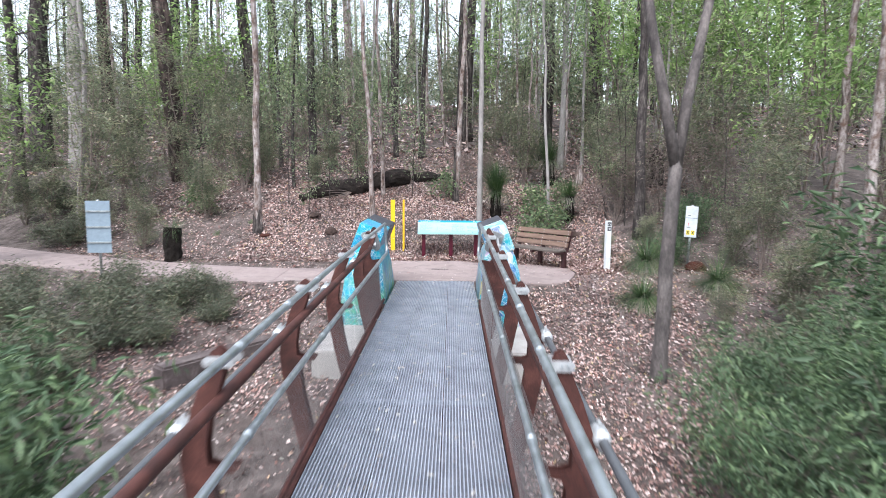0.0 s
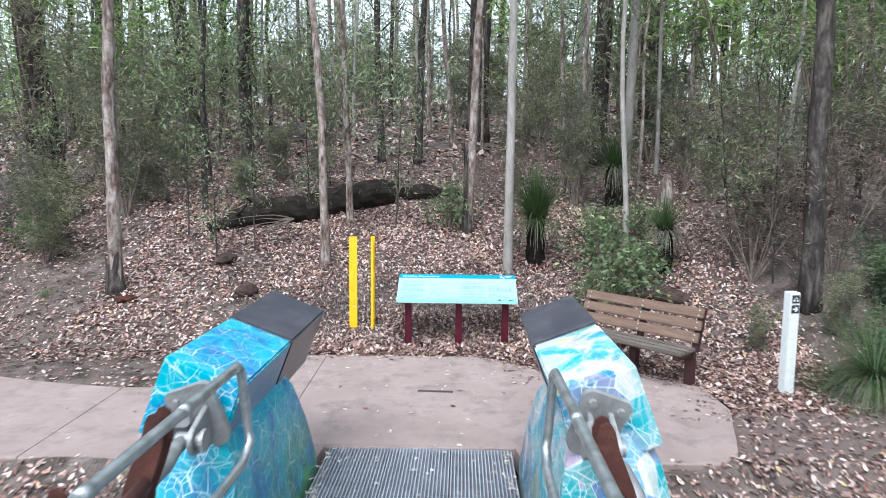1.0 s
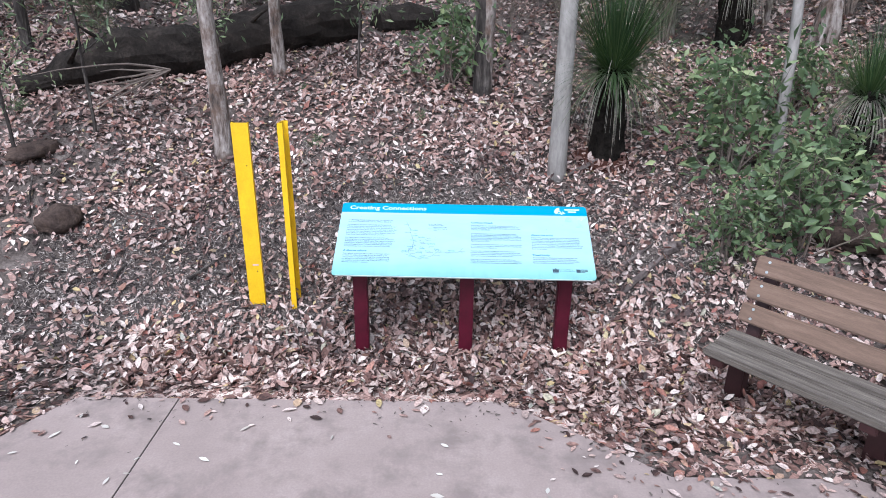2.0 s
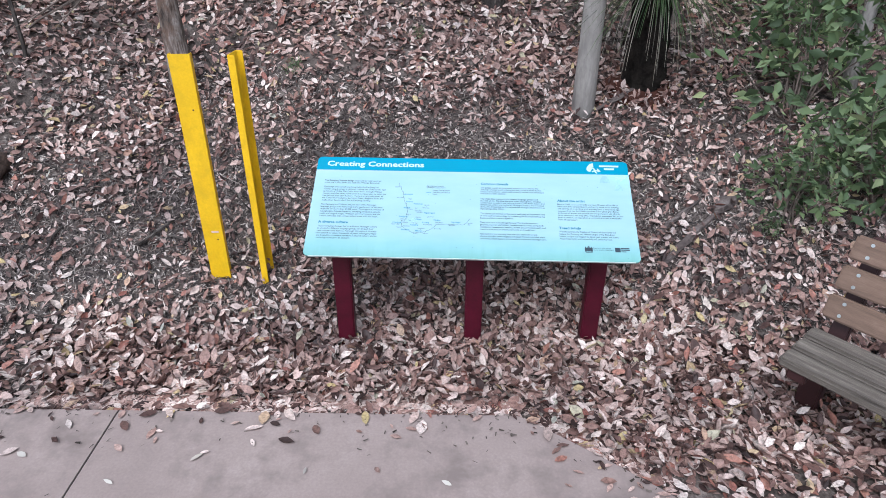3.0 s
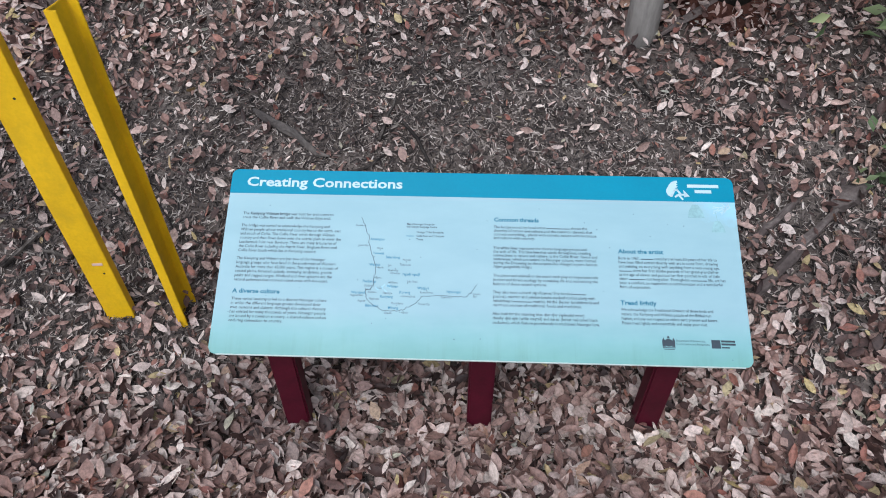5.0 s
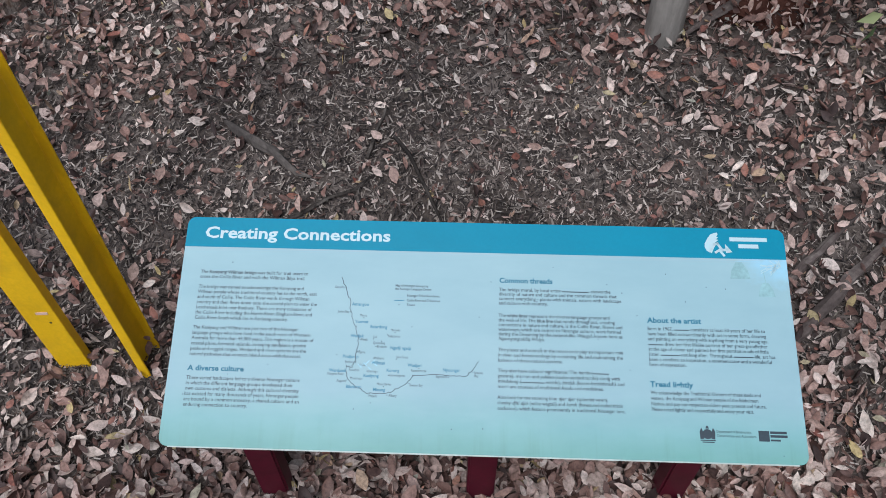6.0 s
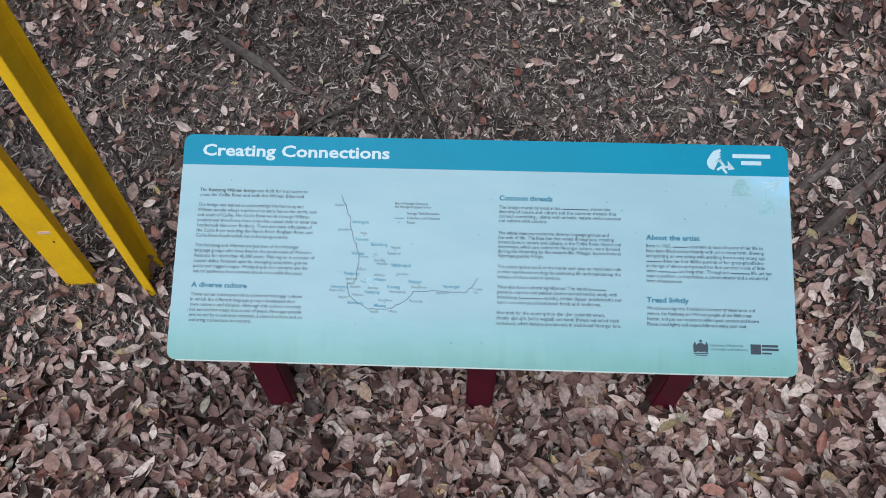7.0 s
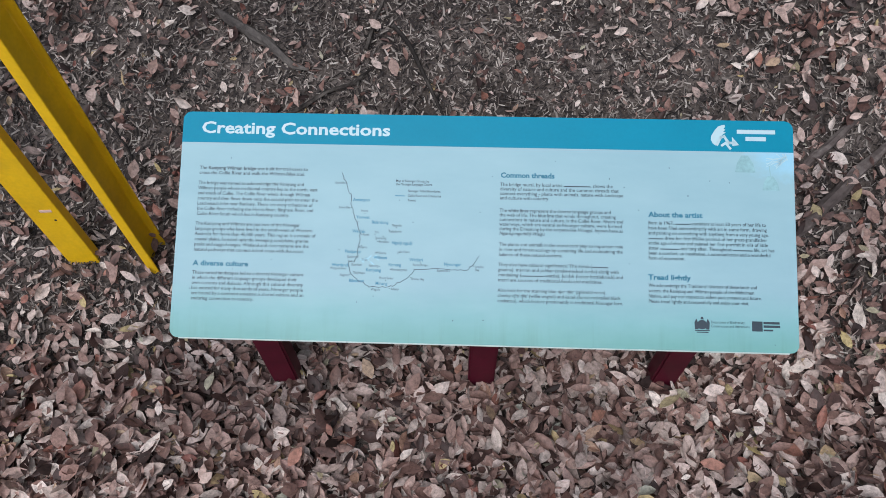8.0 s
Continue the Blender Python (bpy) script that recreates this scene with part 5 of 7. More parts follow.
def tree(name, seed, where, height, r0, bark, label, foliage=M_GUM, lean=(0, 0), crown_from=0.45, limbs=9, per=36, leaf=0.11, leaf_w=0.028, spread=0.45, fork=None, flare=1.5, reach=1.0, sides=10, wander=0.035, group="", tips=4, twigs=True):
    """A trunk with limbs and a crown of single leaves."""
    rng, rs = random.Random(seed), np.random.RandomState(seed)
    root = thing(name, Matrix.Translation(where), label, "tree", group)
    g = Geo()
    n = 26
    pts, radii, off = [], [], Vector((0, 0, 0))
    for k in range(n):
        t = k / (n - 1)
        off += Vector((rng.uniform(-wander, wander), rng.uniform(-wander, wander), 0)) * height / 10
        pts.append(Vector((lean[0] * t * height, lean[1] * t * height, t * height - 0.3)) + off * min(1, t * 3))
        radii.append(r0 * (1 - 0.72 * t ** 1.1) * (flare if k == 0 else 1 + (flare - 1) * 0.35 if k == 1 else 1))
    if fork:
        keep = max(2, int(fork[0] / height * n) + 1)
        g.tube(pts[:keep], radii[:keep - 1] + [radii[keep - 1] * 0.45], sides, True, 0.06, rng)
        for dx, dy, rr in fork[1]:
            arm = limb(rng, pts[keep - 2], (dx, dy, 1.0), height - fork[0], 0.1, 10)
            g.tube(arm, [radii[keep - 1] * rr * (1 - 0.75 * k / 9) for k in range(10)], sides, True, 0.05, rng)
            pts += arm[4:]
    else:
        g.tube(pts, radii, sides, True, 0.07, rng)
    ends = []
    for k in range(limbs):
        t = rng.uniform(crown_from, 1.0)
        i = min(n - 1, int(t * (n - 1)))
        p0 = pts[i] if not fork else pts[rng.randrange(len(pts) - 8, len(pts))]
        a = rng.uniform(0, 2 * math.pi)
        ln = reach * rng.uniform(0.6, 1.3) * (1.25 - 0.5 * t) * height * 0.12
        arm = limb(rng, p0, (math.cos(a), math.sin(a), rng.uniform(0.3, 1.2)), ln, 0.25, 6)
        g.tube(arm, [max(0.006, r0 * 0.22 * (1 - 0.8 * q / 5)) for q in range(6)], 4, False)
        for q in range(tips):
            b = limb(rng, arm[rng.randrange(2, 6)], (rng.uniform(-1, 1), rng.uniform(-1, 1), rng.uniform(-0.3, 0.8)), ln * 0.45, 0.3, 3)
            if twigs:
                g.tube(b, [max(0.004, r0 * 0.07 * (1 - 0.6 * j / 2)) for j in range(3)], 3, False)
            ends += [b[1], b[2]]
    part("trunk", g, bark, root, smooth=True)
    if ends:
        v, f = spray(rs, [tuple(e) for e in ends], per, spread, leaf, leaf_w)
        part("crown", np_mesh("crown", v, f, foliage), None, root)
    return root


def shrub(name, seed, where, height, width, foliage, label, stems=9, per=26, leaf=0.09, leaf_w=0.012, spread=0.10, droop=0.2, category="shrub", group="", bark=M_TWIG, low=0.15, nodes=7, twigs=True):
    """Stems from one root with leaves along them."""
    rng, rs = random.Random(seed), np.random.RandomState(seed)
    root = thing(name, Matrix.Translation(where), label, category, group)
    g, ends = Geo(), []
    for k in range(stems):
        a = rng.uniform(0, 2 * math.pi)
        out = rng.uniform(0.1, 1.0) * width / 2
        h = height * rng.uniform(0.6, 1.0) * (1 - 0.25 * out / (width / 2))
        arm = limb(rng, (rng.uniform(-0.04, 0.04), rng.uniform(-0.04, 0.04), -0.08), (math.cos(a) * out, math.sin(a) * out, h), math.hypot(out, h), 0.14, 8)
        r = 0.005 + 0.0035 * height
        g.tube(arm, [r * (1 - 0.8 * q / 7) for q in range(8)], 5, False)
        for q in range(nodes):
            i = rng.uniform(low, 1.0) * 7
            j = min(6, int(i))
            p0 = arm[j].lerp(arm[j + 1], i - j)
            b = limb(rng, p0, (rng.uniform(-1, 1), rng.uniform(-1, 1), rng.uniform(0.0, 1.1)), height * 0.13 + 0.06, 0.3, 3)
            if twigs:
                g.tube(b, [r * 0.3, r * 0.25, r * 0.15], 3, False)
            ends += [tuple(b[1]), tuple(b[2])]
    part("stem", g, bark, root, smooth=True)
    v, f = spray(rs, ends, per, spread, leaf, leaf_w, droop)
    part("foliage", np_mesh("foliage", v, f, foliage), None, root)
    return root


def grass_tree(seed, where, trunk_h, r, needle, count, label, skirt=0.5, upright=0.5, droop_=0.6, crown_el=1.15, crown_g=0.4):
    """A blackened trunk with a head of long needles and a hanging dead skirt."""
    rng, rs = random.Random(seed), np.random.RandomState(seed)
    root = thing("grass_tree", Matrix.Translation(where), label, "grass tree", "grass trees")
    g = Geo()
    n = 9
    g.tube([(rng.uniform(-0.015, 0.015), rng.uniform(-0.015, 0.015), -0.15 + (trunk_h + 0.2) * k / (n - 1)) for k in range(n)], [r * (1.25 if k == 0 else 1.0 - 0.12 * k / n) for k in range(n)], 14, True, 0.12, rng)
    part("trunk", g, M_BLACKTRUNK, root, "charred black trunk")

    def needles(num, length, elev, sd, gravity, width):
        yaw = rs.uniform(0, 2 * np.pi, num)
        el = elev + rs.normal(size=num) * sd
        ln = length * rs.uniform(0.7, 1.1, num)
        seg = 5
        d = np.stack([np.cos(yaw) * np.cos(el), np.sin(yaw) * np.cos(el), np.sin(el)], -1)
        side = np.stack([-np.sin(yaw), np.cos(yaw), 0 * yaw], -1)
        p = np.stack([np.cos(yaw) * r * 0.5, np.sin(yaw) * r * 0.5, np.full(num, trunk_h)], -1)
        rows_ = []
        for k in range(seg + 1):
            w = width * (1 - 0.85 * k / seg)
            rows_.append(np.stack([p - side * w, p + side * w], 1))
            d = d + np.array([0, 0, -gravity / seg])
            d = d / np.linalg.norm(d, axis=1, keepdims=True)
            p = p + d * (ln / seg)[:, None]
        v = np.stack(rows_, 1).reshape(-1, 3)
        base = (np.arange(num) * (seg + 1) * 2)[:, None]
        f = np.concatenate([base + np.array([2 * k, 2 * k + 1, 2 * k + 3, 2 * k + 2]) for k in range(seg)], 0)
        return v, f

    v, f = join(needles(int(count * 0.55), needle, crown_el, 0.3, crown_g, 0.0035), needles(int(count * 0.4), needle * 0.9, upright, 0.3, droop_, 0.0035))
    part("needles", np_mesh("needles", v, f, M_NEEDLE), None, root)
    if skirt:
        v, f = needles(int(count * skirt), needle * 0.85, 0.5, 0.3, 2.8, 0.0035)
        part("skirt", np_mesh("skirt", v, f, M_DEADNEEDLE), None, root, "hanging grey dead needles")
    return root


def at(x, y, dz=0.0):
    return (x, y, float(land(x, y)) + dz)


# trees that stand near the clearing
def char_foot(owner, seed, r, height, mat=M_CHAR):
    """The fire-blackened foot of a trunk, with a ragged upper edge."""
    rf = random.Random(seed)
    foot = Geo().tube([(0, 0, -0.3), (0, 0, 0.1), (0, 0, height * 0.6), (0, 0, height)], [r * 1.58, r * 1.28, r * 1.13, r * 1.08], 14, False, 0.05, rf)
    foot.v = [(x, y, z + (rf.uniform(-0.35, 0.22) * height if z > height * 0.9 else 0)) for x, y, z in foot.v]
    part("charred_foot", foot, mat, owner, "blackened foot of the trunk")


char_foot(tree("gum_tree", 11, at(-4.32, 15.55), 11, 0.092, M_BARK_PALE, "slim gum tree with flaky pale bark and a dark foot", lean=(0.013, 0.0), crown_from=0.55, limbs=10, wander=0.02), 3, 0.095, 0.46, M_BARK_DARK)
tree("gum_tree", 12, at(-1.69, 16.62), 12, 0.066, M_BARK_PALE, "slim leaning gum tree with rough grey-pink bark", lean=(-0.014, 0.02), crown_from=0.5, flare=1.7, wander=0.035)
tree("gum_tree", 13, at(1.03, 16.45), 13, 0.072, M_BARK_GREY, "straight pole-like gum tree with smooth grey bark", lean=(0.006, 0.0), crown_from=0.6, flare=1.15, wander=0.012)
tree("gum_tree", 14, at(-1.5, 17.91), 9, 0.06, M_BARK_PALE, "thin gum sapling with several upright limbs", lean=(-0.02, 0.01), crown_from=0.16, limbs=14, reach=1.0, per=26)
char_foot(tree("gum_tree", 15, at(0.48, 17.62), 12, 0.075, M_BARK_PALE, "slim gum tree with pinkish bark and a burnt foot", lean=(0.007, 0.0), crown_from=0.5, limbs=8, per=40, wander=0.025, flare=1.1), 5, 0.07, 1.35, M_BARK_DARK)
tree("gum_tree", 16, at(4.56, 14.78), 13, 0.125, M_BARK_DARK, "dark rough-barked gum tree", lean=(0.006, 0.01), crown_from=0.4, flare=1.3)
tree("gum_tree", 17, at(2.84, 8.5), 11, 0.1, M_BARK_FORK, "forked gum tree with dark foot and grey upper limbs", fork=(3.5, [(-0.12, 0.02, 0.92), (0.08, 0.05, 0.95)]), crown_from=0.5, limbs=7, wander=0.04, sides=12)
tree("big_gum_tree", 18, at(-7.75, 20.0), 18, 0.27, M_BARK_RED, "large gum tree with thick red-brown fibrous bark", lean=(-0.085, 0.0), crown_from=0.45, limbs=14, flare=1.35, sides=16)
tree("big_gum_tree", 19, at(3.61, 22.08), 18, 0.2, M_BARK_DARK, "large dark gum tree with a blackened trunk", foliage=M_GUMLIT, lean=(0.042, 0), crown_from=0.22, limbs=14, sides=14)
tree("gum_tree", 21, at(0.36, 25.58), 15, 0.07, M_BARK_PALE, "slender pale leaning gum tree", lean=(-0.07, 0), crown_from=0.5)
tree("big_gum_tree", 22, at(1.26, 26.97), 18, 0.21, M_BARK_DARK, "large dark gum tree on the slope", crown_from=0.4, limbs=12)
tree("big_gum_tree", 23, at(-6.76, 24.78), 18, 0.24, M_BARK_DARK, "dark gum tree on the slope", lean=(-0.08, 0), crown_from=0.4, limbs=12)
tree("gum_tree", 24, at(-1.41, 22.75), 12, 0.09, M_BARK_DARK, "thin dark gum tree on the slope", lean=(-0.028, 0), crown_from=0.25, limbs=10)
tree("gum_tree", 25, at(-0.57, 22.97), 13, 0.092, M_BARK_DARK, "thin dark gum tree", lean=(0.035, 0), crown_from=0.25, limbs=10)
tree("gum_tree", 26, at(4.07, 26.42), 14, 0.11, M_BARK_GREY, "slender grey gum tree", lean=(0.008, 0), crown_from=0.5)
tree("gum_tree", 27, at(2.62, 18.9), 8, 0.04, M_BARK_PALE, "pale thin sapling pole", lean=(-0.02, 0), crown_from=0.4, limbs=8, per=30)
tree("gum_tree", 28, at(3.62, 18.9), 8, 0.034, M_BARK_PALE, "pale thin sapling pole", lean=(0.07, 0), crown_from=0.4, limbs=8, per=30)
tree("gum_tree", 29, at(-3.7, 19.5), 13, 0.13, M_BARK_DARK, "dark gum tree with many upright limbs", lean=(-0.013, 0), crown_from=0.15, limbs=16, per=24, reach=0.8)
tree("gum_tree", 30, at(-9.73, 26.73), 15, 0.19, M_BARK_DARK, "dark gum tree among bushes", lean=(0.01, 0), crown_from=0.3, limbs=12)
tree("gum_tree", 31, at(-3.97, 17.92), 5, 0.055, M_BARK_DARK, "thin dark gum sapling", lean=(0.04, 0), crown_from=0.3, limbs=9)
tree("gum_tree", 32, at(9.0, 14.6), 12, 0.1, M_BARK_PALE, "slim pale gum tree", crown_from=0.4)
tree("gum_tree", 33, at(7.58, 11.54), 12, 0.1, M_BARK_PALE, "slim pale gum tree", crown_from=0.3, lean=(-0.02, 0))
tree("gum_tree", 39, at(2.81, 16.53), 10, 0.042, M_BARK_GREY, "slim grey gum tree among the leafy shrubs", lean=(-0.02, 0), crown_from=0.45)
tree("gum_tree", 46, at(-4.94, 20.75), 10, 0.065, M_BARK_DARK, "thin dark gum tree behind the log", lean=(-0.03, 0), crown_from=0.35)
tree("gum_tree", 47, at(-5.0, 24.95), 12, 0.065, M_BARK_DARK, "thin dark gum tree up the slope", lean=(-0.04, 0), crown_from=0.4)
tree("gum_tree", 34, at(3.82, 20.31), 13, 0.1, M_BARK_GREY, "grey gum tree on the slope", crown_from=0.35)
tree("gum_tree", 35, at(-9.7, 17.66), 12, 0.085, M_BARK_GREY, "slender grey gum tree leaning over the bushes", lean=(0.055, 0), crown_from=0.4)
tree("big_gum_tree", 36, at(-13.15, 24.12), 19, 0.3, M_BARK_GREY, "thick grey gum tree beyond the path", crown_from=0.45, limbs=12, sides=14)
tree("big_gum_tree", 37, at(-15.22, 25.33), 20, 0.4, M_BARK_DARK, "thick dark gum tree beyond the path", lean=(0.02, 0), crown_from=0.45, limbs=12, sides=14)
tree("big_gum_tree", 38, at(-11.4, 28.89), 18, 0.24, M_BARK_DARK, "dark gum tree far up the slope", lean=(0.02, 0), crown_from=0.4, limbs=12)

# slender poles: east rise, then west rise
POLES_EAST = ((2.48, 20.03, 10, 0.042, -0.005, M_BARK_PALE), (3.28, 21.6, 10, 0.05, -0.01, M_BARK_PALE), (4.55, 20.6, 10, 0.05, 0.01, M_BARK_GREY), (5.5, 21.3, 11, 0.06, -0.02, M_BARK_PALE), (6.5, 19.2, 9, 0.045, 0.03, M_BARK_GREY), (7.3, 18.2, 9, 0.05, -0.03, M_BARK_DARK), (6.9, 23.0, 12, 0.09, 0.01, M_BARK_DARK), (8.2, 21.0, 11, 0.07, 0.02, M_BARK_PALE), (5.9, 24.6, 13, 0.11, 0.0, M_BARK_DARK), (2.1, 24.3, 11, 0.05, 0.03, M_BARK_PALE), (2.9, 27.5, 12, 0.07, -0.02, M_BARK_GREY), (6.2, 27.8, 13, 0.08, 0.02, M_BARK_PALE))
POLES_WEST = ((-8.22, 29.12, 14, 0.12, 0.0, M_BARK_PALE), (-5.25, 31.55, 13, 0.08, -0.014, M_BARK_DARK), (-2.7, 27.0, 12, 0.06, 0.02, M_BARK_GREY), (-3.6, 29.3, 13, 0.08, -0.03, M_BARK_PALE), (-1.9, 31.0, 13, 0.09, 0.01, M_BARK_DARK), (-6.1, 27.6, 12, 0.06, 0.04, M_BARK_PALE), (-10.9, 22.8, 12, 0.07, -0.02, M_BARK_PALE), (-4.9, 25.7, 12, 0.06, 0.015, M_BARK_DARK), (-0.4, 29.0, 13, 0.08, -0.02, M_BARK_PALE), (-12.2, 31.0, 14, 0.11, 0.02, M_BARK_PALE))
for k, (x, y, h, r, lx, bk) in enumerate(POLES_EAST + POLES_WEST):
    # poles on the east side take the leaf colour brightened as if lit
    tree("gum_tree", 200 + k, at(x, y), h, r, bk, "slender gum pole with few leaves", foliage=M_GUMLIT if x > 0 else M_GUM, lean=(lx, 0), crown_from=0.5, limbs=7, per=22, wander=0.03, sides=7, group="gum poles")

# thin saplings in the clearing's edge
for k, (x, y, h, lx) in enumerate(((-2.79, 16.7, 2.6, 0.02), (-3.2, 16.3, 2.2, -0.03), (-3.9, 17.0, 3.0, 0.01), (-6.1, 17.0, 3.2, 0.0), (4.1, 15.8, 3.2, -0.1), (4.6, 15.95, 3.6, -0.1), (4.43, 15.38, 3.6, -0.04), (5.2, 17.0, 4.0, 0.03), (-0.72, 17.7, 2.6, 0.02), (-2.2, 18.0, 2.2, -0.02), (2.4, 19.4, 4.6, 0.03), (6.5, 14.5, 3.6, -0.05))):
    tree("sapling", 60 + k, at(x, y), h, 0.016, M_BARK_DARK, "thin dark sapling with sparse leaves", lean=(lx, 0), crown_from=0.3, limbs=8, per=9, spread=0.12, leaf=0.07, leaf_w=0.02, reach=1.3, sides=6, flare=1.1, group="saplings", tips=3)

# grass trees
grass_tree(40, at(1.47, 16.68), 0.66, 0.14, 0.82, 1500, "grass tree with black trunk and wide green needle head", 0.07, 0.35, 0.7, 1.1, 0.3)
grass_tree(41, at(3.28, 16.28), 0.56, 0.12, 0.55, 620, "grass tree with yellowish head and long grey skirt", 0.4)
grass_tree(42, at(3.14, 18.56), 0.7, 0.17, 0.8, 900, "grass tree with black trunk on the slope", 0.22, 0.4, 0.9)
grass_tree(43, at(4.15, 12.95), 0.22, 0.15, 0.85, 1000, "stemless grass tree with drooping needles beside the path", 0.6, 0.4, 1.5, 0.85, 1.2)
grass_tree(44, at(3.35, 10.75), 0.12, 0.12, 0.7, 800, "low grass tree with grey-green drooping needles", 0.5, 0.4, 1.5, 0.85, 1.2)
grass_tree(45, at(-5.75, 14.1), 0.66, 0.19, 0.6, 130, "stout charred grass tree with few short needles beside the path", 0.0, 0.4, 1.2, 0.9, 0.9)
grass_tree(46, at(4.9, 11.4), 0.15, 0.12, 0.8, 800, "low grass tree with arching needles", 0.4, 0.4, 1.5, 0.85, 1.2)

# shrubs: a few grown kinds, repeated with their own turn and size
KINDS = {}


def plant(kind, x, y, scale, turn, dz=0.0):
    src = KINDS[kind]
    m = Matrix.Translation(at(x, y, dz)) @ Matrix.Rotation(radians(turn), 4, "Z") @ Matrix.Scale(scale, 4)
    if src[1]:
        src[1] = False
        src[0].matrix_world = m
        return src[0]
    return copy_thing(src[0], m)


def grow(key, *args, **kw):
    KINDS[key] = [shrub(*args, **kw), True]


grow("wispy", "wispy_shrub", 70, (0, 0, 0), 2.4, 1.7, M_WISPY, "wispy grey-green shrub with fine drooping leaves", stems=9, per=26, leaf=0.11, leaf_w=0.01, spread=0.09, group="wispy shrubs")
grow("wispy2", "wispy_shrub", 71, (0, 0, 0), 3.2, 1.9, M_WISPY, "tall wispy grey-green shrub", stems=8, per=24, leaf=0.12, leaf_w=0.011, spread=0.095, low=0.3, group="wispy shrubs")
grow("brown", "dry_shrub", 72, (0, 0, 0), 2.8, 2.4, M_WISPBR, "half-dead shrub of brownish fine twigs", stems=10, per=15, leaf=0.11, leaf_w=0.007, spread=0.22, low=0.3, group="dry shrubs")
grow("heath", "heath_bush", 73, (0, 0, 0), 0.9, 1.5, M_HEATH, "low dense heath bush with fine dark leaves", stems=14, per=24, leaf=0.068, leaf_w=0.014, spread=0.09, low=0.3, group="heath bushes")
grow("broad", "leafy_shrub", 74, (0, 0, 0), 1.0, 1.2, M_BROAD, "leafy green shrub with rounded leaves", stems=10, per=4, leaf=0.085, leaf_w=0.04, spread=0.12, droop=0.1, low=0.2, group="leafy shrubs")
grow("bright", "fern_bush", 75, (0, 0, 0), 1.2, 1.7, M_BRIGHT, "bright green feathery bush", stems=14, per=26, leaf=0.075, leaf_w=0.016, spread=0.10, droop=0.2, low=0.25, group="feathery bushes")
grow("low", "low_shrub", 76, (0, 0, 0), 0.45, 0.6, M_BROAD, "small low green shrub", stems=6, per=8, leaf=0.06, leaf_w=0.022, spread=0.06, nodes=4, group="low shrubs")

grow("under", "understorey_tree", 77, (0, 0, 0), 5.6, 3.0, M_WISPY, "tall wispy understorey tree with fine grey-green leaves", stems=6, per=26, leaf=0.15, leaf_w=0.018, spread=0.15, low=0.25, nodes=8, category="tree", group="understorey trees")
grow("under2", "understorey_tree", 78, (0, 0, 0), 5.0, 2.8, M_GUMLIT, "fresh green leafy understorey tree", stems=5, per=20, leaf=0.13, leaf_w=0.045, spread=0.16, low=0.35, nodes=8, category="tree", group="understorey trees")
grow("far", "far_shrub", 79, (0, 0, 0), 3.2, 2.4, M_WISPY, "grey-green shrub on the far slope", stems=6, per=11, leaf=0.2, leaf_w=0.03, spread=0.14, low=0.1, nodes=7, group="far shrubs", twigs=False)
grow("far2", "far_shrub", 80, (0, 0, 0), 4.6, 2.6, M_GUM, "tall green shrub on the far slope", stems=5, per=11, leaf=0.2, leaf_w=0.055, spread=0.15, low=0.2, nodes=7, group="far shrubs", twigs=False)
grow("big", "feathery_bush", 81, (0, 0, 0), 2.1, 2.5, M_BRIGHT, "large grey-green feathery bush beside the bridge", stems=17, per=32, leaf=0.085, leaf_w=0.016, spread=0.13, droop=0.2, low=0.25, group="feathery bushes")
BESIDE_BRIDGE_EAST = [("big", 2.95, 5.7, 0.95, 0), ("big", 3.7, 7.0, 0.95, 70), ("big", 2.6, 4.0, 0.85, 140), ("big", 4.3, 5.4, 1.15, 210), ("big", 3.6, 3.2, 1.0, 300), ("big", 5.2, 7.2, 1.1, 20), ("under2", 11.0, 10.5, 1.2, 10), ("under", 9.0, 8.0, 1.0, 310), ("bright", 6.0, 6.6, 1.8, 300), ("bright", 3.2, 3.6, 1.1, 100), ("bright", 7.2, 7.8, 1.8, 50), ("bright", 4.4, 3.9, 1.5, 10), ("heath", 4.1, 8.3, 1.0, 40), ("heath", 5.2, 9.0, 1.1, 90), ("wispy", 5.5, 10.0, 0.8, 10), ("wispy", 6.6, 11.1, 0.9, 190), ("bright", 6.4, 8.4, 1.1, 20), ("wispy2", 7.8, 9.2, 1.1, 60), ("wispy2", 7.0, 5.0, 1.0, 160), ("wispy", 4.3, 9.9, 0.5, 130), ("wispy2", 6.2, 12.4, 0.9, 222), ("wispy2", 9.2, 11.8, 1.2, 22)]
BANK_WEST = [("heath", -4.3, 10.6, 1.0, 0), ("heath", -5.5, 10.9, 1.1, 60), ("heath", -4.9, 9.5, 1.1, 120), ("heath", -6.3, 9.8, 1.15, 200), ("heath", -5.6, 8.3, 1.2, 30), ("heath", -7.2, 11.0, 1.1, 80), ("heath", -7.3, 8.6, 1.2, 310), ("heath", -5.0, 8.4, 0.85, 10), ("heath", -8.5, 10.0, 1.2, 100), ("heath", -6.4, 7.0, 1.2, 150), ("heath", -8.6, 11.9, 1.0, 15), ("heath", -4.2, 9.5, 0.8, 44), ("heath", -5.4, 7.4, 1.1, 77), ("heath", -4.7, 6.7, 0.85, 99), ("heath", -6.2, 6.0, 1.1, 180), ("heath", -3.9, 10.9, 0.7, 130), ("heath", -3.5, 10.2, 0.6, 20), ("bright", -3.7, 4.6, 1.15, 45), ("bright", -4.9, 5.6, 1.2, 0), ("heath", -4.9, 6.8, 1.0, 240), ("wispy", -3.4, 4.2, 0.45, 45)]
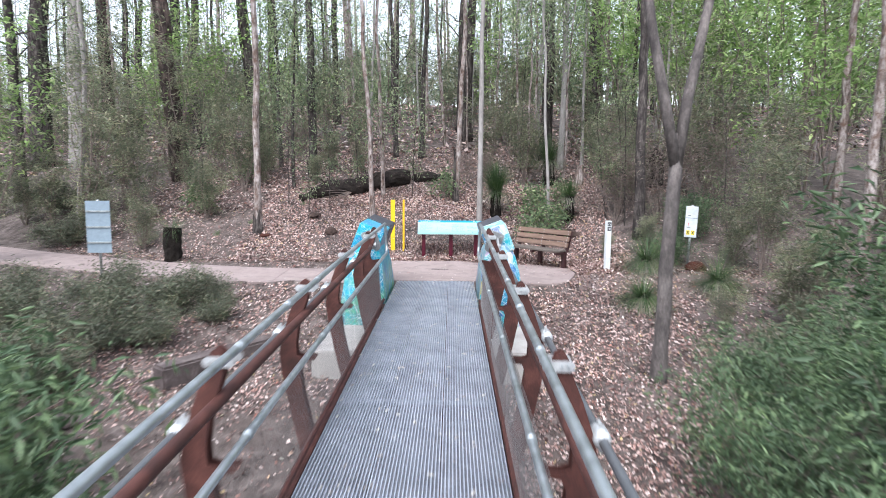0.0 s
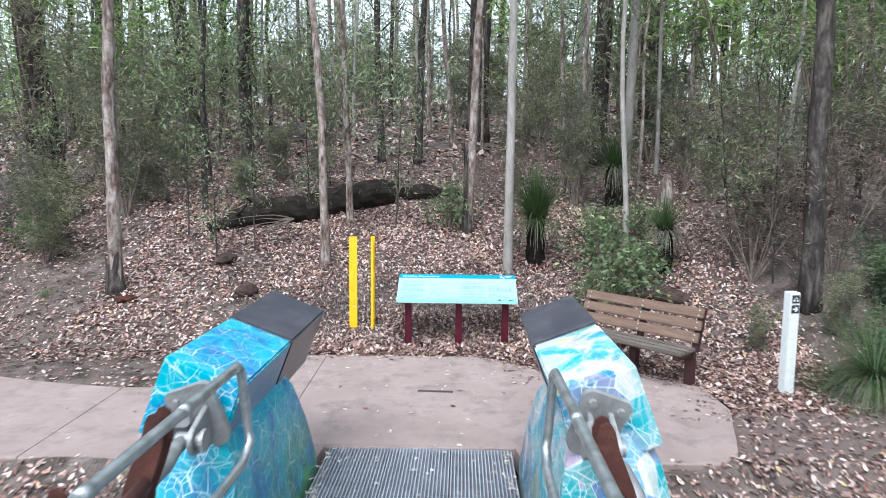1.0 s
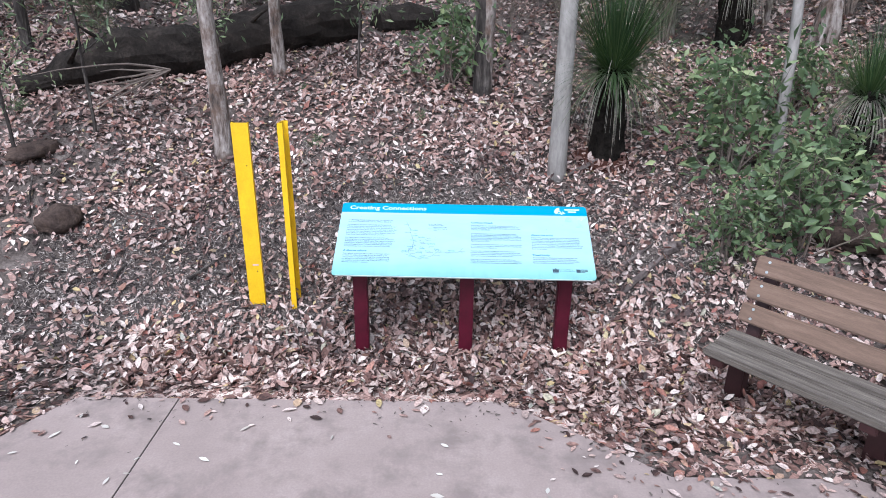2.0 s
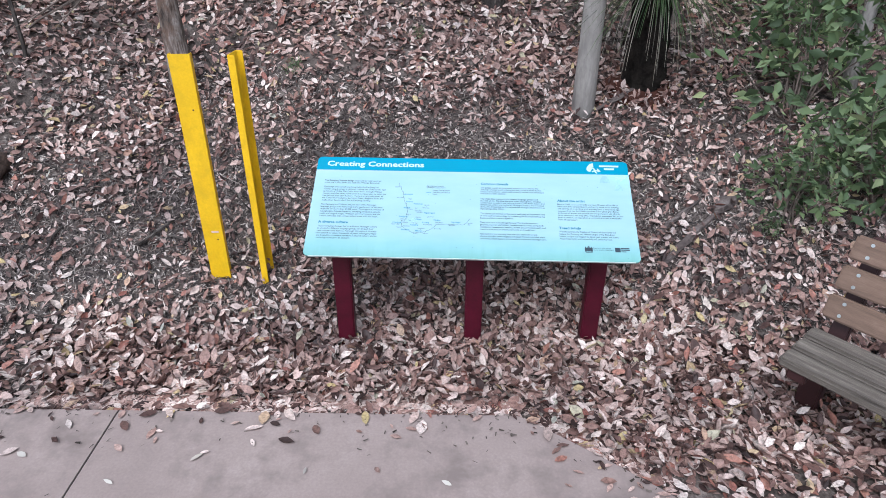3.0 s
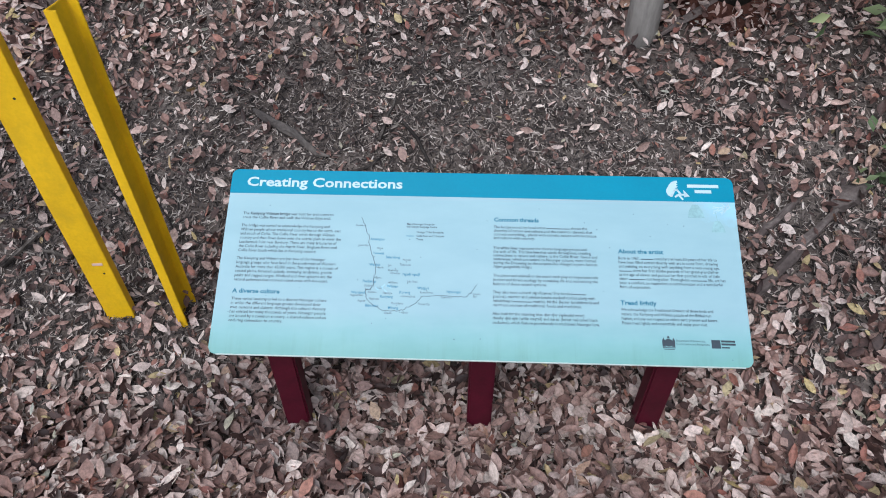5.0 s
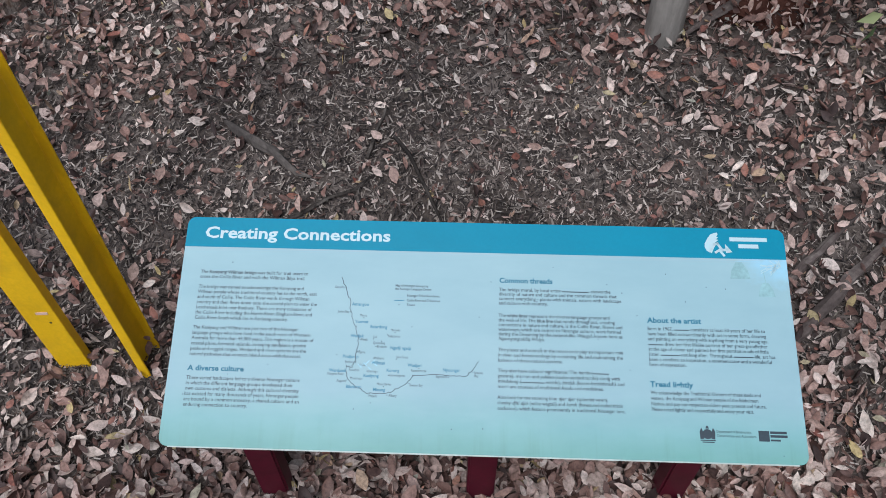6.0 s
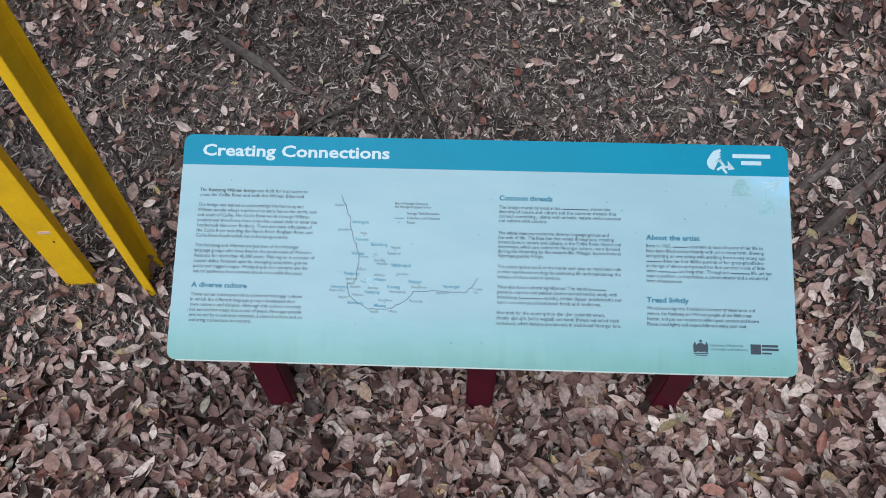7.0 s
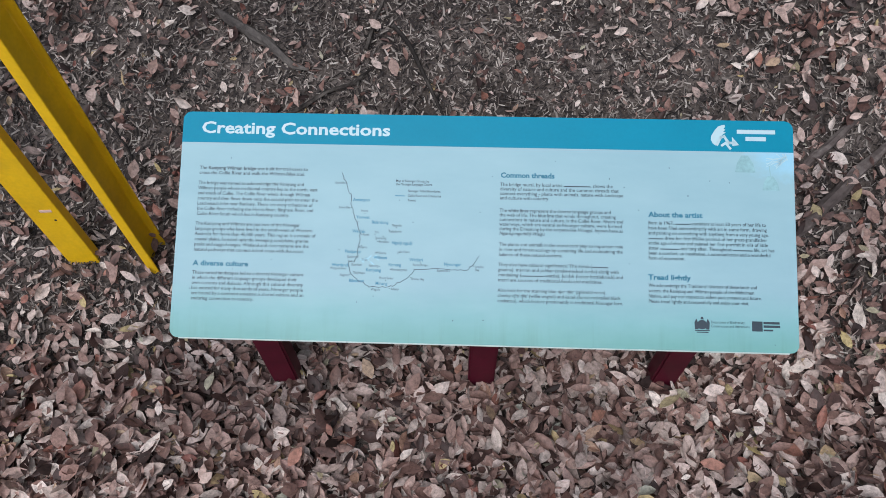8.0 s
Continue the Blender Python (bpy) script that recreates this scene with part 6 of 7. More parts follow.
BY_BENCH = [("under2", 8.0, 15.6, 1.1, 70), ("under", 9.8, 13.6, 1.1, 140), ("broad", 2.6, 15.55, 1.05, 200), ("broad", 2.05, 15.5, 0.65, 10), ("broad", 2.35, 16.3, 1.05, 80), ("broad", 2.95, 15.95, 0.8, 120), ("broad", 3.1, 17.1, 0.8, 33), ("wispy2", 4.4, 15.9, 0.8, 30), ("brown", 5.2, 15.4, 0.95, 110), ("brown", 4.2, 15.5, 0.85, 30), ("wispy", 5.0, 16.6, 0.9, 20), ("brown", 6.5, 15.6, 0.95, 300), ("wispy2", 6.5, 16.0, 1.15, 180), ("wispy2", 7.4, 14.6, 1.1, 250), ("wispy", 6.2, 13.6, 0.9, 75), ("wispy", 4.6, 14.2, 0.55, 15), ("wispy", 3.7, 14.3, 0.4, 55), ("bright", 5.6, 14.6, 0.55, 0), ("bright", 4.9, 13.6, 0.4, 90)]
SLOPE_EAST = [("low", 1.93, 15.42, 0.3, 15), ("low", 1.79, 15.15, 0.22, 80), ("low", 1.29, 16.44, 0.25, 140), ("low", 2.1, 14.95, 0.3, 200), ("under", 6.3, 17.2, 1.0, 0), ("under2", 10.5, 17.5, 1.2, 45), ("broad", 2.6, 17.1, 0.8, 150), ("wispy", 4.5, 17.8, 0.7, 200), ("under2", 9.6, 17.0, 1.4, 250), ("wispy2", 2.45, 18.6, 0.8, 90), ("wispy2", 5.6, 18.9, 0.8, 70), ("wispy2", 4.6, 19.0, 0.7, 0)]
RISE_EAST = [("under2", 7.4, 19.5, 1.2, 200), ("under2", 7.8, 22.5, 1.2, 90), ("under", 2.6, 23.0, 0.9, 170), ("under2", 2.6, 26.5, 1.1, 10), ("under2", 8.8, 20.0, 1.6, 160), ("wispy", 3.0, 20.6, 0.9, 10), ("wispy2", 1.6, 20.3, 0.8, 40), ("brown", 0.8, 18.7, 0.42, 25), ("brown", 1.5, 19.1, 0.45, 130)]
SLOPE_WEST = [("low", -1.25, 16.33, 0.28, 30), ("low", -1.21, 17.6, 0.6, 75), ("wispy", -8.3, 16.2, 0.9, 10), ("wispy2", -10.4, 17.6, 0.85, 95), ("wispy", -11.6, 18.4, 1.0, 200), ("heath", -9.3, 16.4, 1.2, 50), ("wispy", -13.0, 19.6, 1.1, 310), ("heath", -10.9, 18.9, 1.2, 120), ("wispy", -9.2, 17.6, 0.8, 260), ("under", -9.4, 17.2, 1.05, 100), ("under", -10.0, 14.0, 1.0, 60), ("under2", -11.5, 16.5, 1.1, 180), ("broad", 0.15, 17.75, 0.95, 40), ("low", -0.1, 17.2, 0.8, 40), ("low", -0.95, 16.75, 0.9, 30), ("wispy", -3.4, 18.3, 0.6, 50), ("wispy", -4.9, 18.4, 0.75, 10), ("wispy", -5.9, 16.6, 0.95, 140), ("wispy2", -7.6, 16.9, 0.9, 20), ("wispy", -7.0, 15.4, 0.85, 230), ("wispy2", -8.6, 18.0, 1.1, 300), ("wispy2", -5.3, 17.9, 0.85, 33), ("wispy", -6.6, 17.7, 0.9, 210), ("broad", -6.3, 17.0, 1.0, 30), ("broad", -5.4, 18.7, 0.9, 130), ("low", -4.6, 16.0, 1.0, 0), ("low", -5.3, 15.6, 1.1, 70), ("low", -3.5, 16.9, 0.9, 100)]
RISE_WEST = [("under", -7.6, 19.6, 1.0, 30), ("under2", -6.2, 25.0, 1.2, 120), ("under", -4.6, 26.5, 0.9, 75), ("under", -10.5, 20.5, 1.2, 222), ("under2", -8.3, 24.0, 1.2, 230), ("wispy", -3.3, 20.4, 0.8, 60), ("wispy2", -6.3, 19.2, 1.0, 90), ("brown", -4.6, 21.8, 0.7, 0), ("wispy2", -5.9, 22.0, 1.0, 200), ("wispy", -5.0, 19.6, 0.9, 310), ("under2", -8.4, 20.6, 0.9, 30), ("under", -4.9, 23.0, 0.8, 130), ("wispy2", -2.6, 21.6, 0.8, 75), ("wispy", -2.4, 19.9, 0.6, 125)]
for kind, x, y, sc, turn in BESIDE_BRIDGE_EAST + BANK_WEST + BY_BENCH + SLOPE_EAST + RISE_EAST + SLOPE_WEST + RISE_WEST:
    plant(kind, x, y, sc, turn)

# the forest that goes on up the slope and round the clearing
WOOD = []
for k, (h, r, bark, cf, lb, leafmat, label) in enumerate(((17, 0.15, M_BARK_DARK, 0.22, 14, M_GUM, "dark-stemmed forest gum tree"), (18, 0.19, M_BARK_PALE, 0.35, 13, M_GUM, "pale-barked forest gum tree"), (15, 0.09, M_BARK_GREY, 0.3, 12, M_GUMLIT, "slender grey forest gum tree"), (13, 0.075, M_BARK_DARK, 0.12, 14, M_GUM, "young forest gum tree leafy to its foot"), (20, 0.3, M_BARK_RED, 0.35, 15, M_GUM, "thick red-barked forest gum tree"))):
    WOOD.append([tree("forest_tree", 100 + k, (0, 0, 0), h, r, bark, label, foliage=leafmat, crown_from=cf, limbs=lb, per=9, leaf=0.18, leaf_w=0.055, spread=0.22, sides=6, reach=1.1, group="forest trees", tips=3, twigs=False), True])
WOOD.append([tree("forest_tree", 106, (0, 0, 0), 14, 0.06, M_BARK_PALE, "thin bare-stemmed forest gum tree", foliage=M_GUM, crown_from=0.55, limbs=6, per=16, leaf=0.2, leaf_w=0.07, spread=0.4, sides=7, group="forest trees", tips=3, twigs=False), True])
rng = random.Random(77)
placed = []
tries = 0
while len(placed) < 280 and tries < 12000:
    tries += 1
    if rng.random() < 0.82:
        x, y = rng.uniform(-42, 44), 20.5 + 56 * rng.random() ** 1.25
    else:
        x, y = rng.choice((-1, 1)) * rng.uniform(10, 26), rng.uniform(-16, 22)
    if y < 21 and abs(x) < 9.5:
        continue
    if x < -8 and y > 28 and rng.random() < 0.45:
        continue
    if -9 < x < 2.8 and y < 29 and rng.random() < 0.75:
        continue
    if any((x - a) ** 2 + (y - b) ** 2 < 1.6 ** 2 for a, b in placed) or abs(y - 12.3 - float(bend(np.array(max(x, -30))))) < 2.2 and x < 4:
        continue
    placed.append((x, y))
    w = WOOD[rng.choices(range(6), (5, 4, 5, 3.5, 1.2, 9) if x > -7 or y > 50 else (2, 2, 1, 0.5, 1.5, 9))[0]]
    m = Matrix.Translation(at(x, y)) @ Matrix.Rotation(rng.uniform(0, 6.28), 4, "Z") @ Matrix.Rotation(rng.uniform(-0.06, 0.06), 4, "X") @ Matrix.Scale(rng.uniform(0.75, 1.15), 4)
    if w[1]:
        w[1] = False
        w[0].matrix_world = m
    else:
        copy_thing(w[0], m)
# understorey of the slope
count = 0
while count < 100:
    x, y = rng.uniform(-34, 36), 21.5 + 40 * rng.random()
    if abs(x) > 8 + 0.75 * (y - 8) or -9 < x < 2.6 and y < 33 and rng.random() < 0.9:
        continue
    plant(rng.choice(("far", "far2", "far")), x, y, rng.uniform(0.8, 1.5), rng.uniform(0, 360))
    count += 1

for k in range(14):
    plant("far2", rng.uniform(4, 38), rng.uniform(27, 58), rng.uniform(1.6, 2.3), rng.uniform(0, 360))
for k in range(7):
    plant("far", rng.uniform(-36, -10), rng.uniform(40, 58), rng.uniform(1.2, 1.7), rng.uniform(0, 360))
# the far rise behind the clearing
for k in range(26):
    plant(rng.choice(("far", "far2")), rng.uniform(-18, 9), rng.uniform(42, 60), rng.uniform(1.2, 1.75), rng.uniform(0, 360))
for k in range(9):
    plant("under2", rng.uniform(6, 20), rng.uniform(20, 34), rng.uniform(1.2, 1.7), rng.uniform(0, 360))

# ---- fallen log ----
rng = random.Random(9)
lg = thing("fallen_log", Matrix.Identity(4), "large charred fallen tree trunk lying across the slope", "log")
A, B = Vector((-3.62, 17.12, 1.0)), Vector((-0.9, 18.95, 1.6))
pts, radii = [], []
for k in range(26):
    t = k / 25
    p = A.lerp(B, t)
    zg = float(land(p.x, p.y))
    rad = 0.1 + 0.15 * min(1, max(0, t - 0.07) * 6) ** 0.8 + rng.uniform(-0.012, 0.012)
    pts.append(Vector((p.x + rng.uniform(-0.02, 0.02), p.y + 0.08 * math.sin(t * 5), zg + rad * 0.72)))
    radii.append(rad)
part("log_trunk", Geo().tube(pts, radii, 18, True, 0.07, rng), M_CHAR, lg, smooth=False)
for k, (t, a) in enumerate(((0.12, 0.5), (0.3, -0.8), (0.62, 0.9))):
    p = pts[int(t * 25)]
    part("snag", Geo().tube(limb(rng, p, (a, -0.6, 0.55), 0.55, 0.2, 6), [0.04, 0.034, 0.028, 0.02, 0.014, 0.006], 6), M_CHAR, lg)
lg = thing("fallen_log", Matrix.Identity(4), "shorter burnt log half sunk in the slope", "log")
pts = [Vector(at(-0.7 + 1.1 * k / 11, 19.35 + 0.3 * k / 11, 0.06)) + Vector((0, 0.05 * math.sin(k), 0)) for k in range(12)]
part("log_trunk", Geo().tube(pts, [0.15 + 0.05 * math.sin(k * 0.5) + rng.uniform(-0.02, 0.02) for k in range(12)], 14, True, 0.1, rng), M_CHAR, lg)
sx = thing("fallen_branch", Matrix.Identity(4), "dry grey branch with bare twigs lying by the log", "branch")
base = Vector(at(-2.3, 17.2, 0.35))
for k in range(9):
    g = Geo().tube(limb(rng, base, (rng.uniform(-1.2, -0.1), rng.uniform(-0.7, 0.3), rng.uniform(-0.35, 0.15)), rng.uniform(0.5, 1.1), 0.25, 7), [0.012, 0.01, 0.009, 0.007, 0.006, 0.004, 0.002], 5)
    part("twig", g, M_TWIG, sx)

# ---- rocks, stumps, timber ----
def rock(seed, x, y, size, label, mat=M_ROCK, squash=0.7):
    rs = np.random.RandomState(seed)
    bm = bmesh.new()
    bmesh.ops.create_icosphere(bm, subdivisions=3, radius=1.0)
    for v in bm.verts:
        d = 1 + 0.35 * noise.noise(v.co * 1.6 + Vector((seed, 0, 0))) + 0.22 * noise.noise(v.co * 4 + Vector((0, seed, 0)))
        v.co = Vector((v.co.x * size[0] * d, v.co.y * size[1] * d, v.co.z * size[2] * d * (1 if v.co.z > 0 else squash)))
    me = bpy.data.meshes.new("rock")
    bm.to_mesh(me)
    bm.free()
    me.shade_smooth()
    me.materials.append(mat)
    ob = new("rock", me)
    ob.matrix_world = pose(*at(x, y, size[2] * 0.25), 0, 0, rs.uniform(0, 180))
    return tagged(ob, label, "rock")


rock(1, -2.6, 15.72, (0.17, 0.13, 0.11), "dark brown laterite boulder in leaf litter")
rock(2, -3.1, 16.4, (0.24, 0.13, 0.08), "flat dark laterite stone")
rock(4, 3.1, 15.6, (0.34, 0.2, 0.12), "dark mossy stone behind the bench")
rock(5, 5.25, 13.2, (0.2, 0.2, 0.14), "red-brown stone at the foot of a pole", M_REDSOIL)
rock(7, -4.5, 7.7, (0.3, 0.2, 0.14), "grey-brown stone on the bank beside the bridge", M_TIMBER)
rock(8, 1.46, 16.62, (0.25, 0.2, 0.03), "low mound of dark red earth round a grass tree", M_REDSOIL).matrix_world = pose(*at(1.46, 16.62), 23, 0, 0)
rock(6, -4.1, 15.38, (0.16, 0.12, 0.05), "low mound of red earth", M_REDSOIL)
st = thing("tree_stump", Matrix.Translation(at(5.8, 17.7)), "broken charred tree stump", "stump")
part("stump_wood", Geo().tube([(0, 0, -0.2), (0.02, 0, 0.3), (0.05, 0.03, 0.75), (0.1, 0.05, 0.95)], [0.34, 0.28, 0.25, 0.12], 12, True, 0.15, rng), M_CHAR, st)
st = thing("tree_stump", Matrix.Translation(at(3.92, 18.2)), "pale splintered tree stump on the slope", "stump")
part("stump_wood", Geo().tube([(0, 0, -0.2), (0.02, 0, 0.15), (0.03, 0.02, 0.4), (0.06, 0.03, 0.55)], [0.15, 0.13, 0.11, 0.05], 10, True, 0.2, rng), M_BARK_PALE, st)
tb = thing("timber_sleeper", pose(-3.1, 8.95, -0.7, 0, -2, 50), "weathered grey timber sleeper edging beside the bridge", "timber")
part("beam", Geo().box((0, 0, 0), (1.7, 0.3, 0.42)), M_TIMBER, tb, bevel=0.03)
part("beam_under", Geo().box((0.1, 0.05, -0.4), (1.7, 0.34, 0.36)), M_TIMBER, tb, bevel=0.03)
for k, (x1, y1, x2, y2, r) in enumerate(((3.0, 6.2, 4.6, 4.0, 0.014), (3.3, 5.6, 3.6, 3.4, 0.012))):
    fb = thing("dead_stick", Matrix.Identity(4), "pale bare stick leaning over the bushes", "stick")
    a, b = Vector(at(x1, y1, 0.9)), Vector(at(x2, y2, 0.1))
    part("stick", Geo().tube([a.lerp(b, t / 6) + Vector((rng.uniform(-0.03, 0.03), 0, rng.uniform(-0.03, 0.03))) for t in range(7)], [r * (0.5 + 0.5 * t / 6) for t in range(7)], 6), M_BARK_GREY, fb)

# ---- leaf litter ----
rs = np.random.RandomState(21)


def patchy(x, y):
    """How thick the litter lies, 0 to 1."""
    n = 0.5 + 0.28 * np.sin(x * 1.9 + 2.2 * np.sin(y * 1.1 + 0.4)) + 0.22 * np.sin(y * 2.6 + x * 0.8 + 1.5 * np.sin(x * 1.4))
    bare = 0.55 * np.exp(-(((x - 4.0) / 1.7) ** 2 + ((y - 12.05) / 0.6) ** 2) ** 2) + np.exp(-(((x - 0.15) / 1.25) ** 2 + ((y - 15.85) / 0.5) ** 2) ** 2) + 0.9 * np.exp(-(((x - 1.85) / 0.4) ** 2 + ((y - 14.6) / 0.3) ** 2) ** 2) + 0.6 * np.exp(-(((x + 2.1) / 0.9) ** 2 + ((y - 15.3) / 0.55) ** 2) ** 2) + 0.7 * np.exp(-(((x + 1.35) / 0.65) ** 2 + ((y - 15.45) / 0.6) ** 2) ** 2) + 0.8 * np.exp(-(((x - 1.8) / 0.6) ** 2 + ((y - 15.1) / 0.6) ** 2) ** 2) + 0.75 * np.exp(-(((x + 0.95) / 0.6) ** 2 + ((y - 15.1) / 0.3) ** 2) ** 2)
    drift = np.exp(-(((y - 14.6) / 0.45) ** 2)) * (x > -2.4) * (x < 3.4)
    return np.clip(0.72 + 0.35 * (n - 0.5) - 0.66 * np.clip(bare, 0, 1) + 0.5 * drift, 0.05, 1)


def strewn(n, x0, x1, y0, y1, keep_slab=0.012):
    x, y = rs.uniform(x0, x1, n), rs.uniform(y0, y1, n)
    ok = rs.uniform(0, 1, n) < patchy(x, y)
    ok &= (on_slab(x, y, 0.02 + 0.05 * rs.uniform(-1, 1, n)) < 0.5) | (rs.uniform(0, 1, n) < keep_slab)
    return x[ok], y[ok]


def soft_mesh(name, v, f, mat):
    me = np_mesh(name, v, f, mat)
    me.shade_smooth()
    return me


def litter(name, label, x, y, template, faces, size, lift, mat, pile=0.035, narrow=(0.3, 0.48), slab_z=0.006, tumble=0.33):
    n = len(x)
    e = 0.05
    z = np.maximum(land(x, y), np.where(on_slab(x, y) > 0.5, slab_z, -99))
    sx_, sy_ = (land(x + e, y) - land(x - e, y)) / (2 * e), (land(x, y + e) - land(x, y - e)) / (2 * e)
    flat = on_slab(x, y, 0.1) > 0.5
    sx_, sy_ = np.where(flat, 0, sx_), np.where(flat, 0, sy_)
    yaw = rs.uniform(0, 2 * np.pi, n)
    pitch = -np.arctan(sx_ * np.cos(yaw) + sy_ * np.sin(yaw)) + rs.normal(size=n) * np.where(flat, 0.03, tumble)
    roll = np.arctan(-sx_ * np.sin(yaw) + sy_ * np.cos(yaw)) + rs.normal(size=n) * np.where(flat, 0.05, tumble * 1.2)
    ln = size * np.clip(rs.lognormal(0, 0.32, n), 0.4, 1.5)
    wd = ln * rs.uniform(*narrow, n)
    pos = np.stack([x, y, z + np.where(flat, 0.002, rs.uniform(0.002, pile, n))], -1)
    v, f = leaves(template, faces, pos, yaw, pitch, roll, ln, wd, lift * np.where(flat, 0.5, rs.uniform(-1.3, 2.5, n)))
    return tagged(new(name, soft_mesh(name, v, f, mat)), label, "leaf litter", kind="stuff")


x, y = strewn(25000, -1.7, 2.3, 14.05, 15.45)
x2, y2 = strewn(7000, -1.9, 2.3, 15.45, 16.6)
litter("leaf_litter", "thick carpet of dry pinkish-brown gum leaves round the sign", np.r_[x, x2], np.r_[y, y2], CURLED, CURLED_F, np.where(np.r_[y, y2] < 14.8, 0.055, 0.046), 1.0, M_LITTER, pile=0.06, narrow=(0.34, 0.62), tumble=0.5)
xb, yb = strewn(15000, 0.6, 4.2, 12.6, 14.1)
litter("bench_litter", "dry gum leaves under and in front of the bench", xb, yb, FOLDED, FOLDED_F, 0.05, 1.0, M_LITTER, pile=0.04, narrow=(0.34, 0.6))
xe, ye = rs.uniform(-3.4, 3.4, 9000), rs.uniform(13.0, 15.2, 9000)
ok = (on_slab(xe, ye, 0.1) > 0.5) & (on_slab(xe, ye, 0.0) < 0.5) & (rs.uniform(0, 1, 9000) < 0.8)
litter("kerb_litter", "dry gum leaves heaped against the concrete edge", xe[ok], ye[ok], CURLED, CURLED_F, 0.05, 1.0, M_LITTER, pile=0.06, narrow=(0.34, 0.6))
x, y = strewn(60000, -4.6, 4.2, 14.0, 18.4)
ok = ~((x > -1.7) & (x < 2.3) & (y < 16.6))
xp, yp = strewn(2300, -1.9, 1.5, 14.05, 15.0)
litter("pale_litter", "larger pale pinkish leaves on top of the litter", xp, yp, CURLED, CURLED_F, 0.058, 1.0, M_PINKLEAF, pile=0.05, narrow=(0.34, 0.62), tumble=0.3)
n = 5200
xs, ys = rs.uniform(-2.4, 2.4, n), rs.uniform(15.0, 16.7, n)
litter("small_leaves", "small reddish dry leaves and leaf scraps on dark soil", xs, ys, FOLDED, FOLDED_F, 0.03, 1.0, M_LITTER, pile=0.02, narrow=(0.3, 0.6))
litter("leaf_litter_slope", "dry pinkish-brown gum leaves on the slope behind the sign", x[ok], y[ok], FOLDED, FOLDED_F, 0.05, 1.0, M_LITTER, pile=0.045, narrow=(0.34, 0.6))
x, y = strewn(46000, -8.5, 8.5, 4.5, 15.3)
ok = ~((x > -4.6) & (x < 4.2) & (y > 14.0))
x2, y2 = strewn(20000, -10, 10, 15.3, 24)
x3, y3 = strewn(22000, 0.8, 4.2, 5.5, 11.6)
x4, y4 = strewn(9000, -9.5, -4.6, 13.8, 19.5)
x5, y5 = strewn(12000, -5.5, -0.9, 7.6, 11.6)
x6, y6 = strewn(5000, 2.2, 6.5, 10.8, 13.2)
x3, y3 = np.r_[x3, x4, x5, x6], np.r_[y3, y4, y5, y6]
ok2 = ~((x2 > -4.6) & (x2 < 4.2) & (y2 < 18.4))
litter("leaf_litter_outer", "dry gum leaves scattered over the bank and slope", np.r_[x[ok], x2[ok2], x3], np.r_[y[ok], y2[ok2], y3], FOLDED, FOLDED_F, 0.045, 1.0, M_LITTER, narrow=(0.36, 0.6))
x, y = strewn(42000, -8, 6.5, 16.8, 25)
litter("leaf_litter_upper", "dry gum leaves covering the slope above the log", x, y, DIAMOND, DIAMOND_F, 0.075, 1.0, M_LITTER, narrow=(0.4, 0.65), pile=0.03)
x, y = strewn(36000, -24, 26, 23.5, 46)
litter("leaf_litter_far", "dry gum leaves under the far trees", x, y, DIAMOND, DIAMOND_F, 0.2, 1.0, M_LITTER, narrow=(0.4, 0.6), pile=0.06)
# a few leaves and sticks on the concrete and the deck
x, y = rs.uniform(-3, 2.4, 75), 11.6 + 2.6 * rs.uniform(0, 1, 75) ** 0.7
ok = on_slab(x, y, -0.05) > 0.5
litter("strewn_leaves", "single dry leaves on the concrete path", x[ok], y[ok], CURLED, CURLED_F, 0.042, 0.5, M_PALELEAF, narrow=(0.3, 0.5))
n = 2000
x, y = rs.uniform(-3.2, 3.2, n), rs.uniform(12.6, 14.9, n)
ok = (on_slab(x, y, 0.0) > 0.5) & (on_slab(x, y, -0.08 * np.abs(rs.normal(size=n)) ** 1.3) < 0.5)
n = 2600
x2, y2 = rs.uniform(0.6, 3.0, n), rs.uniform(12.4, 14.3, n)
ok2 = (on_slab(x2, y2, 0.0) > 0.5) & (on_slab(x2, y2, -0.3 * np.abs(rs.normal(size=n)) ** 1.5) < 0.5) & (rs.uniform(0, 1, n) < 0.55)
x, y, ok = np.r_[x, x2], np.r_[y, y2], np.r_[ok, ok2]
litter("edge_leaves", "dry leaves spilling over the edge of the concrete", x[ok], y[ok], CURLED, CURLED_F, 0.038, 1.0, M_LITTER, narrow=(0.3, 0.55))
n = 260
x, y = rs.uniform(-0.68, 0.68, n), -rs.uniform(0.05, 11.5, n)
v, f = leaves(CURLED, CURLED_F, np.stack([x, y, np.array([sag(q) for q in y]) + 0.003], -1), rs.uniform(0, 6.28, n), rs.normal(size=n) * 0.05, rs.normal(size=n) * 0.08, 0.055 * rs.uniform(0.5, 1.3, n), 0.022 * rs.uniform(0.6, 1.3, n), 0.5)
n2 = 130
x, y = rs.choice([-1, 1], n2) * (0.69 - np.abs(rs.normal(size=n2)) * 0.06), -np.abs(rs.normal(size=n2)) * 1.6
v2, f2 = leaves(CURLED, CURLED_F, np.stack([x, y, np.full(n2, 0.005)], -1), rs.uniform(0, 6.28, n2), rs.normal(size=n2) * 0.2, rs.normal(size=n2) * 0.2, 0.05 * rs.uniform(0.5, 1.3, n2), 0.02 * rs.uniform(0.6, 1.3, n2), 0.8)
v, f = join((v, f), (v2, f2))
ob = tagged(new("deck_leaves", np_mesh("deck_leaves", v, f, M_PALELEAF)), "pale dry leaves lying on the grating deck", "leaf litter", kind="stuff")
